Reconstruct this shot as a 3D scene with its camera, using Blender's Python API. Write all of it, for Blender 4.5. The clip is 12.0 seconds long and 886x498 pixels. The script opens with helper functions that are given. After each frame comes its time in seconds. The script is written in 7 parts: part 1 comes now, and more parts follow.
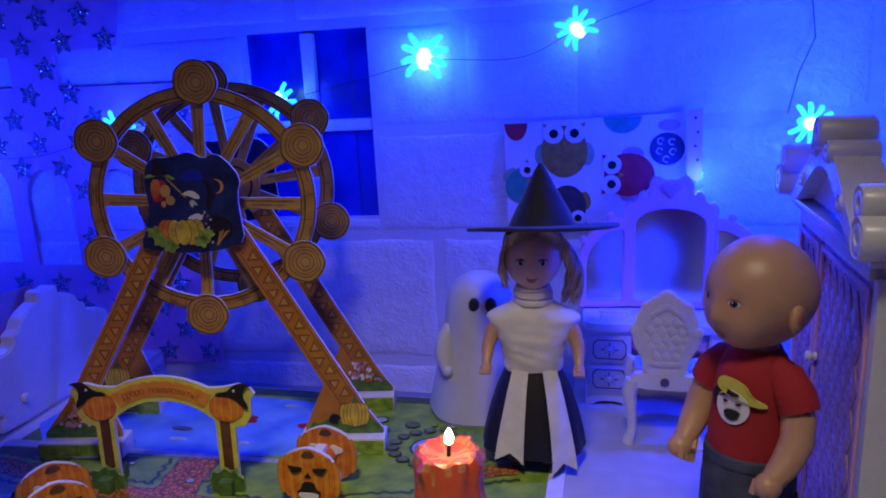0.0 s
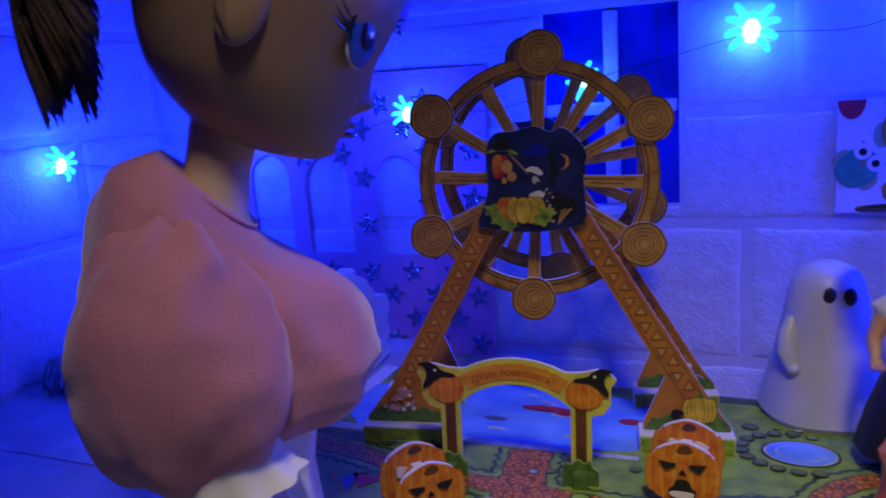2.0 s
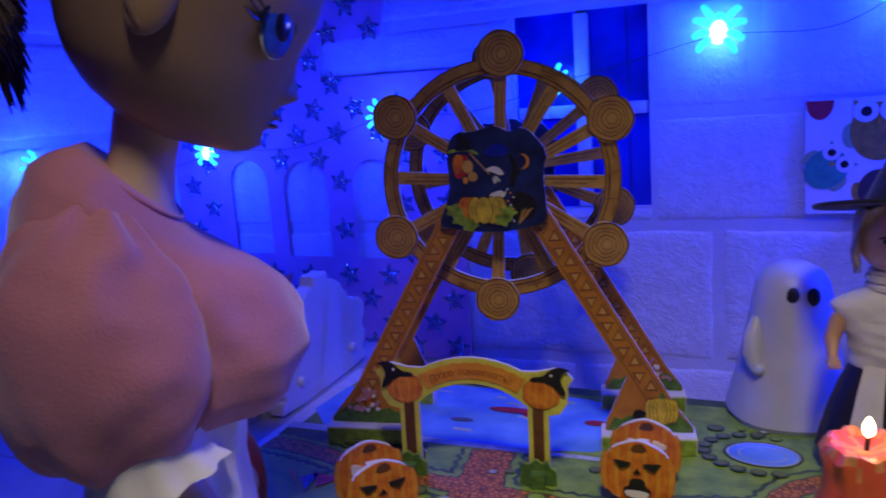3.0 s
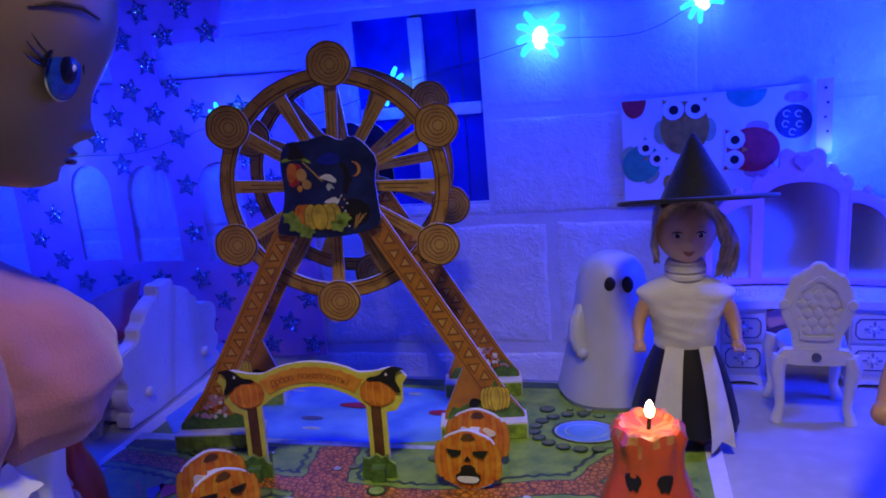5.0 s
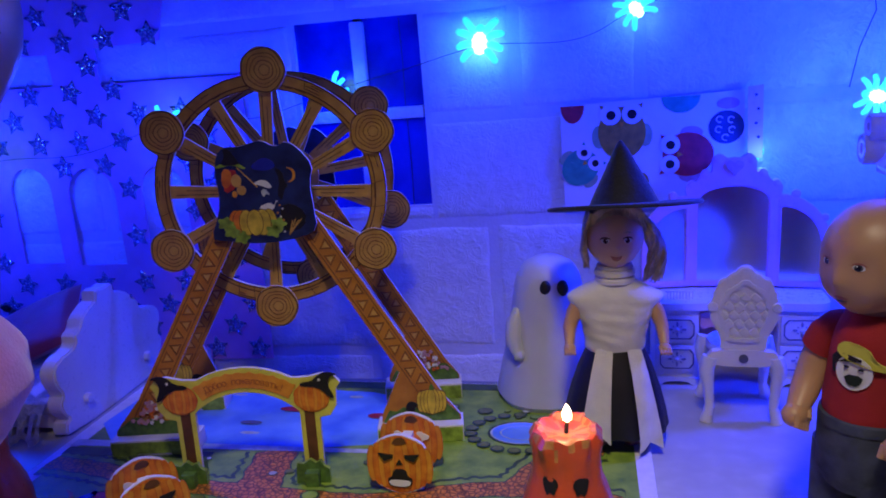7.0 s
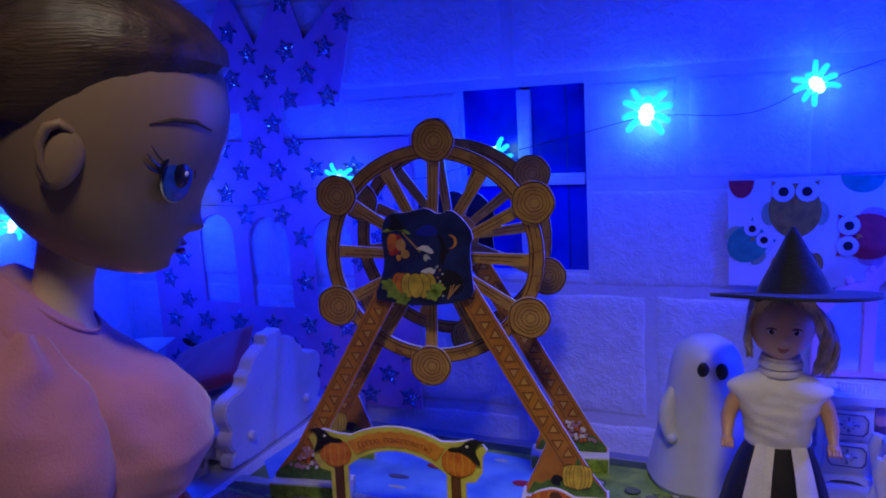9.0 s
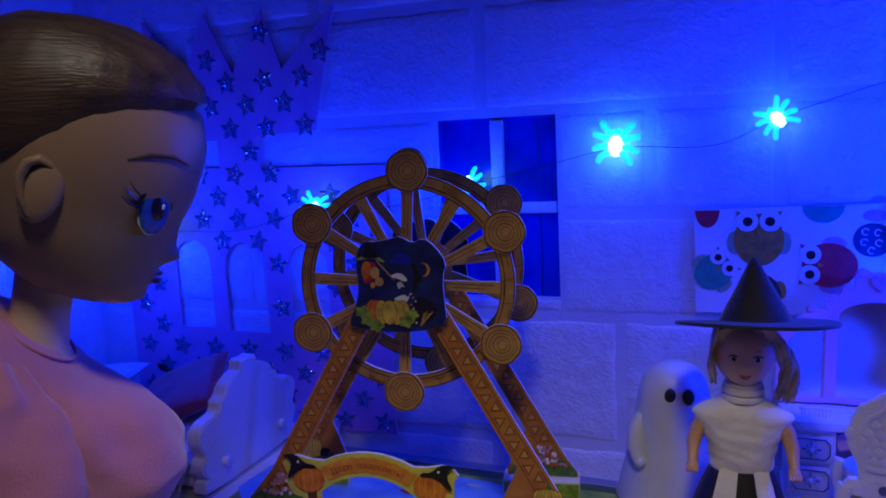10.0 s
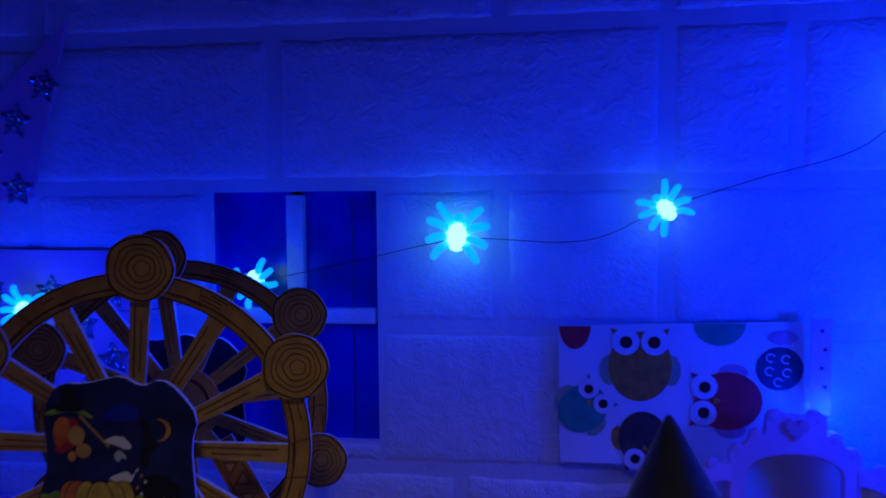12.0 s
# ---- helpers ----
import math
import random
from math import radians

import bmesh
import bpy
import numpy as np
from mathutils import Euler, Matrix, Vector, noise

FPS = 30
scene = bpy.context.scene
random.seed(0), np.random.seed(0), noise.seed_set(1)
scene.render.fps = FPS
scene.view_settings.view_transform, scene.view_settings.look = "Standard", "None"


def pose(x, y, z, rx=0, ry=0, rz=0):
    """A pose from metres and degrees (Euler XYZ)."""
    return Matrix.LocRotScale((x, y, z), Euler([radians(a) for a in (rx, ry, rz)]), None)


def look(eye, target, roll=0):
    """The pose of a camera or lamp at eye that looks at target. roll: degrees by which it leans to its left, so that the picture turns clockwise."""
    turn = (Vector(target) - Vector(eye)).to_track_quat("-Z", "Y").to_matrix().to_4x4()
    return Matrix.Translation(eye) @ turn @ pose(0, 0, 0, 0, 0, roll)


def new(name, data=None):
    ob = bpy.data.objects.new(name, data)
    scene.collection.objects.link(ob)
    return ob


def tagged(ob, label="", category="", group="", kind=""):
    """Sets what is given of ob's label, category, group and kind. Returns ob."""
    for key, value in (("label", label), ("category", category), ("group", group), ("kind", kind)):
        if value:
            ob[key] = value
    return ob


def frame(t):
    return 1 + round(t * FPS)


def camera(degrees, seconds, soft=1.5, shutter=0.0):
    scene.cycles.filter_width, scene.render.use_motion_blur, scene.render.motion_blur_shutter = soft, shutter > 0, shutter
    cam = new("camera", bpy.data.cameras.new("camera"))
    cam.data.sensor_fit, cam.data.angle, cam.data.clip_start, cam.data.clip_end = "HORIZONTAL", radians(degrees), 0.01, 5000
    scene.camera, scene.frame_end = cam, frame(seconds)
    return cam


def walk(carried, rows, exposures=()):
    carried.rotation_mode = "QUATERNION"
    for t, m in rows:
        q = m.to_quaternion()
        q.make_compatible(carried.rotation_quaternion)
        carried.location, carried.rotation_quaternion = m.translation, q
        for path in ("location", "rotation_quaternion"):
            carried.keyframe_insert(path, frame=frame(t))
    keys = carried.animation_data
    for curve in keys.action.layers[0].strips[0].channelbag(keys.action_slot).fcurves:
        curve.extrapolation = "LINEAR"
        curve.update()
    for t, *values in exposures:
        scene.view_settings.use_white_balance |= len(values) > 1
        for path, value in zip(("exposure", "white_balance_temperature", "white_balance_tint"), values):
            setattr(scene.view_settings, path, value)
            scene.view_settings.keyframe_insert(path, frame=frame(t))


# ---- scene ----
cam = camera(58.8, 12.0, soft=1.8, shutter=0.25)
PATH = [
    (0, (0.0308, -0.0211, 0.1851), (-0.3826, 1.8783, -0.2854), -1.83),
    (0.5, (0.0299, -0.0192, 0.1822), (-0.3754, 1.87, -0.3341), -2.85),
    (1, (0.0118, -0.0236, 0.1864), (-0.5075, 1.8386, -0.3259), -3.5),
    (1.5, (-0.0234, -0.0302, 0.1843), (-0.6837, 1.7931, -0.3054), -3.81),
    (2, (-0.0721, -0.031, 0.1689), (-0.7849, 1.7893, -0.2532), -2.85),
    (2.5, (-0.0851, -0.0304, 0.1654), (-0.854, 1.7781, -0.2062), -2.99),
    (3, (-0.0518, -0.0248, 0.1629), (-0.7871, 1.7932, -0.2299), -3.02),
    (3.5, (-0.0317, -0.0284, 0.1739), (-0.5844, 1.8438, -0.2613), -3.25),
    (5.5, (-0.0232, -0.029, 0.1762), (-0.4684, 1.8649, -0.2875), -3.51),
    (6, (-0.0129, -0.0277, 0.1806), (-0.4384, 1.8692, -0.2892), -3.22),
    (6.5, (-0.008, -0.0251, 0.1769), (-0.4025, 1.8782, -0.2939), -3.34),
    (7, (-0.0104, -0.028, 0.1787), (-0.3899, 1.8781, -0.2931), -3.34),
    (7.5, (-0.0273, -0.0253, 0.1818), (-0.6311, 1.8304, -0.2561), -3.53),
    (9.5, (-0.0076, -0.0338, 0.1969), (-0.7553, 1.7911, -0.1361), -2.0),
    (10, (-0.0063, -0.0362, 0.1986), (-0.7052, 1.8126, -0.1073), -1.72),
    (10.5, (0.0013, -0.0361, 0.2073), (-0.6915, 1.8181, -0.0789), -1.22),
    (11, (0.0122, -0.0288, 0.2086), (-0.6059, 1.8617, -0.0012), -0.85),
    (11.5, (0.0128, 0.0054, 0.2061), (-0.5034, 1.9305, 0.0403), -0.1),
    (12, (-0.035, 0.0927, 0.1997), (-0.2939, 2.0723, 0.0803), 0.72),
]
EXPOSURES = [(0.0, -0.15, 6400, 10), (7.7, -0.05, 6400, 10), (9.3, -0.35, 6100, 11), (10.5, -0.72, 6000, 12), (12.0, -1.58, 5900, 13)]
walk(cam, [(t, look(eye, target, roll)) for t, eye, target, roll in PATH], EXPOSURES)

# ---- world and large lights ----
world = bpy.data.worlds.new("dark_room")
scene.world = world
world.use_nodes = True
world.node_tree.nodes["Background"].inputs[0].default_value = (0.25, 0.25, 0.4, 1)
world.node_tree.nodes["Background"].inputs[1].default_value = 0.02

BLUE = (0.006, 0.022, 1.0)
WARM = (1.0, 0.42, 0.14)


def lamp(name, kind, at, power, color, size, target=None):
    data = bpy.data.lights.new(name, kind)
    data.energy, data.color = power, color
    if kind == "AREA":
        data.shape, data.size = "DISK", size
    else:
        data.shadow_soft_size = size
    ob = new(name, data)
    ob.matrix_world = look(at, target) if target else Matrix.Translation(at)
    return ob


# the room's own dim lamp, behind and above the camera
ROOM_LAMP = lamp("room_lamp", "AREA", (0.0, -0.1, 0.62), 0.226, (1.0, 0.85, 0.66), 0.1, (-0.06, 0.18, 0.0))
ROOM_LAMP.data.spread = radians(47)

# ---- materials ----


def material(name, color, rough=0.6, vary=0.12, scale=60.0, bump=0.15, fine=900.0, relief=0.002, metal=0.0, spec=0.5, island=0.0,
             sheen=0.0, subsurface=0.0, second=None, wave=None, cells=None, stretch=None):
    """Base colour broken up at two scales, with fine relief."""
    m = bpy.data.materials.new(name)
    m.use_nodes = True
    n, l = m.node_tree.nodes, m.node_tree.links
    p = n["Principled BSDF"]
    co = n.new("ShaderNodeTexCoord")
    big = n.new("ShaderNodeTexNoise")
    big.inputs["Scale"].default_value, big.inputs["Detail"].default_value = scale, 5
    place = co.outputs["Object"]
    if stretch:
        drawn = n.new("ShaderNodeMapping")
        drawn.inputs["Scale"].default_value = stretch
        l.new(place, drawn.inputs["Vector"])
        place = drawn.outputs[0]
    l.new(place, big.inputs["Vector"])
    small = n.new("ShaderNodeTexNoise")
    small.inputs["Scale"].default_value, small.inputs["Detail"].default_value = fine, 3
    l.new(place, small.inputs["Vector"])
    ramp = n.new("ShaderNodeMapRange")
    ramp.inputs[1].default_value, ramp.inputs[2].default_value = 0.3, 0.7
    l.new(big.outputs["Fac"], ramp.inputs[0])
    mix = n.new("ShaderNodeMix")
    mix.data_type = "RGBA"
    other = second or tuple(c * (1 - 2.2 * vary) for c in color)
    mix.inputs[6].default_value, mix.inputs[7].default_value = (*other, 1), (*color, 1)
    l.new(ramp.outputs[0], mix.inputs[0])
    last = mix.outputs[2]
    if wave:
        w = n.new("ShaderNodeTexWave")
        w.inputs["Scale"].default_value, w.inputs["Distortion"].default_value = wave, 4
        w.inputs["Detail"].default_value = 3
        w.bands_direction = "Z"
        l.new(co.outputs["Object"], w.inputs["Vector"])
        dark = n.new("ShaderNodeMix")
        dark.data_type, dark.blend_type = "RGBA", "MULTIPLY"
        dark.inputs[0].default_value = 0.35
        l.new(last, dark.inputs[6])
        l.new(w.outputs["Color"], dark.inputs[7])
        last = dark.outputs[2]
    if cells:
        v = n.new("ShaderNodeTexVoronoi")
        v.feature = "DISTANCE_TO_EDGE"
        v.inputs["Scale"].default_value = cells[0]
        l.new(co.outputs["Object"], v.inputs["Vector"])
        gap = n.new("ShaderNodeMapRange")
        gap.inputs[1].default_value, gap.inputs[2].default_value = 0.04, 0.16
        l.new(v.outputs["Distance"], gap.inputs[0])
        joint = n.new("ShaderNodeMix")
        joint.data_type = "RGBA"
        joint.inputs[6].default_value = (*cells[1], 1)
        l.new(gap.outputs[0], joint.inputs[0])
        l.new(last, joint.inputs[7])
        last = joint.outputs[2]
    if island:
        info = n.new("ShaderNodeObjectInfo")
        hsv = n.new("ShaderNodeHueSaturation")
        tone = n.new("ShaderNodeMapRange")
        tone.inputs[3].default_value, tone.inputs[4].default_value = 1 - island, 1 + island
        l.new(info.outputs["Random"], tone.inputs[0])
        l.new(tone.outputs[0], hsv.inputs["Value"])
        l.new(last, hsv.inputs["Color"])
        last = hsv.outputs[0]
    l.new(last, p.inputs["Base Color"])
    rr = n.new("ShaderNodeMapRange")
    rr.inputs[3].default_value, rr.inputs[4].default_value = max(rough - 0.1, 0.02), min(rough + 0.1, 1)
    l.new(small.outputs["Fac"], rr.inputs[0])
    l.new(rr.outputs[0], p.inputs["Roughness"])
    p.inputs["Metallic"].default_value, p.inputs["Specular IOR Level"].default_value = metal, spec
    if sheen:
        p.inputs["Sheen Weight"].default_value = sheen
    if subsurface:
        p.inputs["Subsurface Weight"].default_value = subsurface
        p.inputs["Subsurface Radius"].default_value = (1.0, 0.4, 0.25)
        p.inputs["Subsurface Scale"].default_value = 0.003
    if bump:
        b = n.new("ShaderNodeBump")
        b.inputs["Strength"].default_value, b.inputs["Distance"].default_value = bump, 0.0006
        l.new(small.outputs["Fac"], b.inputs["Height"])
        b2 = n.new("ShaderNodeBump")
        b2.inputs["Strength"].default_value, b2.inputs["Distance"].default_value = bump, relief
        l.new(big.outputs["Fac"], b2.inputs["Height"])
        l.new(b.outputs[0], b2.inputs["Normal"])
        l.new(b2.outputs[0], p.inputs["Normal"])
    return m


def glowing(name, color, strength, base=(0.5, 0.8, 0.9)):
    m = bpy.data.materials.new(name)
    m.use_nodes = True
    p = m.node_tree.nodes["Principled BSDF"]
    p.inputs["Base Color"].default_value = (*base, 1)
    p.inputs["Emission Color"].default_value = (*color, 1)
    p.inputs["Emission Strength"].default_value = strength
    p.inputs["Roughness"].default_value = 0.3
    return m


FOAM = material("white_foam_brick", (0.78, 0.78, 0.8), 0.3, 0.05, 110, 0.8, 330, relief=0.0016, spec=0.5)
def crinkle(m, scale, depth, strength):
    """Sharp-edged creases laid over a material's own relief."""
    n, l = m.node_tree.nodes, m.node_tree.links
    p = n["Principled BSDF"]
    co = n.new("ShaderNodeTexCoord")
    tex = n.new("ShaderNodeTexNoise")
    tex.inputs["Scale"].default_value, tex.inputs["Detail"].default_value, tex.inputs["Distortion"].default_value = scale, 3, 1.6
    l.new(co.outputs["Object"], tex.inputs["Vector"])
    fold = n.new("ShaderNodeMath")
    fold.operation = "PINGPONG"
    fold.inputs[1].default_value = 0.09
    l.new(tex.outputs["Fac"], fold.inputs[0])
    b = n.new("ShaderNodeBump")
    b.inputs["Strength"].default_value, b.inputs["Distance"].default_value = strength, depth
    l.new(fold.outputs[0], b.inputs["Height"])
    l.new(p.inputs["Normal"].links[0].from_socket, b.inputs["Normal"])
    l.new(b.outputs[0], p.inputs["Normal"])


crinkle(FOAM, 85, 0.006, 0.38)
FOAM_BACK = material("white_foam_joint", (0.7, 0.7, 0.73), 0.6, 0.06, 50, 0.4, 400)
PANE_BLUE = material("blue_film", (0.02, 0.04, 0.58), 0.2, 0.3, 28, 0.35, 60)
LAMINATE = material("white_laminate", (0.72, 0.72, 0.74), 0.22, 0.06, 22, 0.12, 500, island=0.04, wave=30)
ROOM = material("dark_room_paint", (0.25, 0.25, 0.28), 0.8, 0.1, 3, 0.1, 60)
PAPER_PINK = material("pink_foam_sheet", (0.72, 0.34, 0.58), 0.7, 0.08, 60, 0.25, 1100)
WHITE_PAPER = material("white_paper", (0.8, 0.79, 0.78), 0.6, 0.04, 80, 0.1, 900)
CARD = material("white_card_edge", (0.78, 0.76, 0.72), 0.7, 0.06, 200, 0.15, 1500)
CARD_BROWN = material("printed_wood_brown", (0.54, 0.22, 0.03), 0.42, 0.28, 130, 0.12, 900, second=(0.4, 0.145, 0.02))
CARD_TAN = material("printed_wood_tan", (0.66, 0.39, 0.1), 0.42, 0.25, 160, 0.12, 900, second=(0.48, 0.25, 0.06))
CARD_RIM = material("printed_wood_olive", (0.58, 0.32, 0.07), 0.42, 0.25, 140, 0.12, 900, second=(0.4, 0.2, 0.042))
CARD_LINE = material("printed_dark_line", (0.15, 0.055, 0.018), 0.5, 0.2, 200, 0.05)
CARD_NAVY = material("printed_night_blue", (0.02, 0.035, 0.16), 0.35, 0.25, 120, 0.08, second=(0.008, 0.012, 0.05))
CARD_MARK = material("printed_soft_mark", (0.27, 0.1, 0.025), 0.5, 0.2, 200, 0.05)
GOURD = material("printed_gourd_yellow", (0.82, 0.58, 0.05), 0.42, 0.2, 220, 0.1, second=(0.42, 0.3, 0.03))
ORANGE = material("printed_pumpkin_orange", (0.8, 0.27, 0.025), 0.42, 0.2, 220, 0.1, second=(0.55, 0.1, 0.01))
ORANGE_DEEP = material("printed_deep_orange", (0.74, 0.22, 0.02), 0.42, 0.25, 220, 0.1, second=(0.46, 0.09, 0.012))
YELLOW = material("printed_pumpkin_yellow", (0.8, 0.36, 0.035), 0.42, 0.2, 220, 0.1, second=(0.62, 0.2, 0.02))
LIME = material("printed_lime_edge", (0.72, 0.68, 0.1), 0.5, 0.1, 150, 0.1)
LEAF_DARK = material("printed_bush_green", (0.12, 0.24, 0.04), 0.5, 0.35, 350, 0.1, second=(0.05, 0.11, 0.02))
LEAF = material("printed_leaf_green", (0.36, 0.54, 0.06), 0.5, 0.3, 250, 0.1)
BLACK = material("black_print", (0.012, 0.01, 0.014), 0.5, 0.2, 150, 0.05)
RED = material("red_print", (0.5, 0.03, 0.03), 0.45, 0.2, 150, 0.08)
SIGN_TEXT = material("sign_text_red", (0.5, 0.13, 0.025), 0.5, 0.1, 150, 0.0)
MAT_GREEN = material("game_board_green", (0.32, 0.46, 0.05), 0.45, 0.4, 110, 0.08, 700, second=(0.13, 0.24, 0.03))
MAT_DARK = material("game_board_dark_green", (0.06, 0.12, 0.035), 0.35, 0.3, 90, 0.08, 700)
MAT_WATER = material("game_board_water", (0.2, 0.42, 0.84), 0.42, 0.3, 55, 0.06, 500, second=(0.08, 0.22, 0.7))
MAT_PATH = material("game_board_cobbles", (0.68, 0.27, 0.03), 0.45, 0.3, 300, 0.1, 900, second=(0.5, 0.15, 0.015), cells=(380, (0.14, 0.05, 0.01)))
MAT_LIGHT = material("game_board_light", (0.6, 0.66, 0.62), 0.35, 0.2, 150, 0.05)
MAT_SPOT = material("game_board_spot", (0.2, 0.24, 0.05), 0.4, 0.25, 200, 0.05)
PLASTIC_WHITE = material("white_toy_plastic", (0.78, 0.77, 0.78), 0.3, 0.04, 60, 0.06, 400, subsurface=0.1)
PLASTIC_PINK = material("pale_pink_plastic", (0.78, 0.44, 0.62), 0.3, 0.06, 60, 0.06, 400)
PLASTIC_ROSE = material("rose_quilted_panel", (0.62, 0.34, 0.45), 0.28, 0.12, 60, 0.15, 300)
GHOST_WHITE = material("milky_ghost_plastic", (0.6, 0.6, 0.62), 0.35, 0.04, 60, 0.06, 400, subsurface=0.2)
GROOVE = material("grey_groove", (0.13, 0.13, 0.24), 0.5, 0.1, 100, 0.05)
PETAL_GREY = material("grey_petal_print", (0.3, 0.3, 0.42), 0.5, 0.1, 100, 0.05)
CLOTH_WHITE = material("white_knit_cloth", (0.75, 0.73, 0.7), 0.9, 0.08, 90, 0.5, 1800, sheen=0.3)
RIBBON_WHITE = material("white_ribbon", (0.78, 0.78, 0.78), 0.45, 0.05, 90, 0.2, 2200)
RIBBON_BLACK = material("black_ribbon", (0.01, 0.01, 0.014), 0.5, 0.2, 90, 0.2, 2200)
FELT_BLACK = material("black_felt", (0.006, 0.006, 0.007), 0.75, 0.3, 120, 0.4, 1500, sheen=0.2)
LACE = material("white_lace", (0.74, 0.72, 0.7), 0.85, 0.15, 350, 0.8, 1500)
PILLOW_RED = material("red_satin", (0.42, 0.05, 0.05), 0.5, 0.15, 40, 0.4, 900, sheen=0.4)
WAX_RED = material("red_orange_wax", (0.68, 0.085, 0.026), 0.32, 0.2, 110, 0.35, 500, subsurface=0.1, second=(0.55, 0.09, 0.045))
WAX_ORANGE = material("bare_orange_wax", (0.74, 0.3, 0.1), 0.4, 0.2, 150, 0.4, 600, subsurface=0.15)
WICK = material("burnt_wick", (0.01, 0.008, 0.007), 0.9, 0.2, 300, 0.2)
SKIN_VINYL = material("doll_vinyl_tan", (0.56, 0.32, 0.19), 0.4, 0.08, 35, 0.04, 500, subsurface=0.12)
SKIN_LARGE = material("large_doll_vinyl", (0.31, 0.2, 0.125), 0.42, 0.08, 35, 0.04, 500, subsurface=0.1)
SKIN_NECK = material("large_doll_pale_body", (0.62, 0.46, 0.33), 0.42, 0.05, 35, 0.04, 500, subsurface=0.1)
SKIN_PALE = material("doll_vinyl_pale", (0.74, 0.5, 0.4), 0.42, 0.06, 30, 0.03, 500, subsurface=0.12)
HAIR_BROWN = material("brown_doll_hair", (0.1, 0.056, 0.034), 0.46, 0.34, 210, 0.5, 1500, relief=0.0007, stretch=(0.045, 1, 1))
HAIR_BLOND = material("blond_doll_hair", (0.84, 0.72, 0.55), 0.42, 0.3, 150, 0.5, 1600)
PINK_CLOTH = material("pink_fleece", (0.52, 0.2, 0.3), 0.85, 0.1, 45, 0.35, 1200, sheen=0.5)
RED_CLOTH = material("red_jersey", (0.42, 0.02, 0.025), 0.85, 0.12, 60, 0.3, 2000)
DENIM = material("dark_denim", (0.07, 0.085, 0.14), 0.85, 0.3, 120, 0.4, 2600)
SHOE_RED = material("dark_red_shoe", (0.12, 0.03, 0.03), 0.4, 0.2, 80, 0.1)
EYE_WHITE = material("painted_eye_white", (0.75, 0.77, 0.8), 0.25, 0.03, 50, 0.0)
EYE_BLUE = material("painted_eye_blue", (0.03, 0.1, 0.5), 0.2, 0.25, 400, 0.0)
EYE_DARK = material("painted_eye_dark", (0.01, 0.01, 0.03), 0.2, 0.2, 100, 0.0)
EYE_BROWN = material("painted_eye_brown", (0.07, 0.04, 0.035), 0.25, 0.2, 300, 0.0)
EYE_GREY = material("painted_eye_grey", (0.09, 0.09, 0.12), 0.25, 0.2, 300, 0.0)
LIPS = material("painted_lips", (0.4, 0.13, 0.11), 0.4, 0.1, 100, 0.0)
TEAL = material("printed_teal", (0.05, 0.42, 0.24), 0.5, 0.15, 200, 0.05)
OWL_BROWN = material("printed_owl_brown", (0.52, 0.3, 0.04), 0.5, 0.2, 200, 0.05)
OWL_DARK = material("printed_owl_dark", (0.09, 0.06, 0.05), 0.5, 0.2, 200, 0.05)
TEAL_PALE = material("printed_pale_teal", (0.38, 0.52, 0.26), 0.5, 0.15, 200, 0.05)
OWL_RED = material("printed_owl_red", (0.62, 0.03, 0.05), 0.5, 0.15, 200, 0.05)
OWL_NAVY = material("printed_owl_navy", (0.03, 0.06, 0.12), 0.5, 0.2, 200, 0.05)
WIRE = material("dark_green_wire", (0.01, 0.02, 0.05), 0.4, 0.1, 300, 0.0)
MIRROR = bpy.data.materials.new("toy_mirror")
MIRROR.use_nodes = True
_p = MIRROR.node_tree.nodes["Principled BSDF"]
_p.inputs["Base Color"].default_value, _p.inputs["Metallic"].default_value, _p.inputs["Roughness"].default_value = (0.82, 0.83, 0.86, 1), 1, 0.19
GLOW_LEG = glowing("lit_spider_plastic", (0.02, 0.62, 1.0), 1.8)
GLOW_CORE = glowing("lit_spider_core", (0.3, 0.9, 1.0), 6.0)
GLOW_STRONG = glowing("strong_spider_core", (0.16, 0.7, 1.0), 13.0)
FLAME = glowing("candle_flame", WARM, 80.0, (1, 0.8, 0.5))


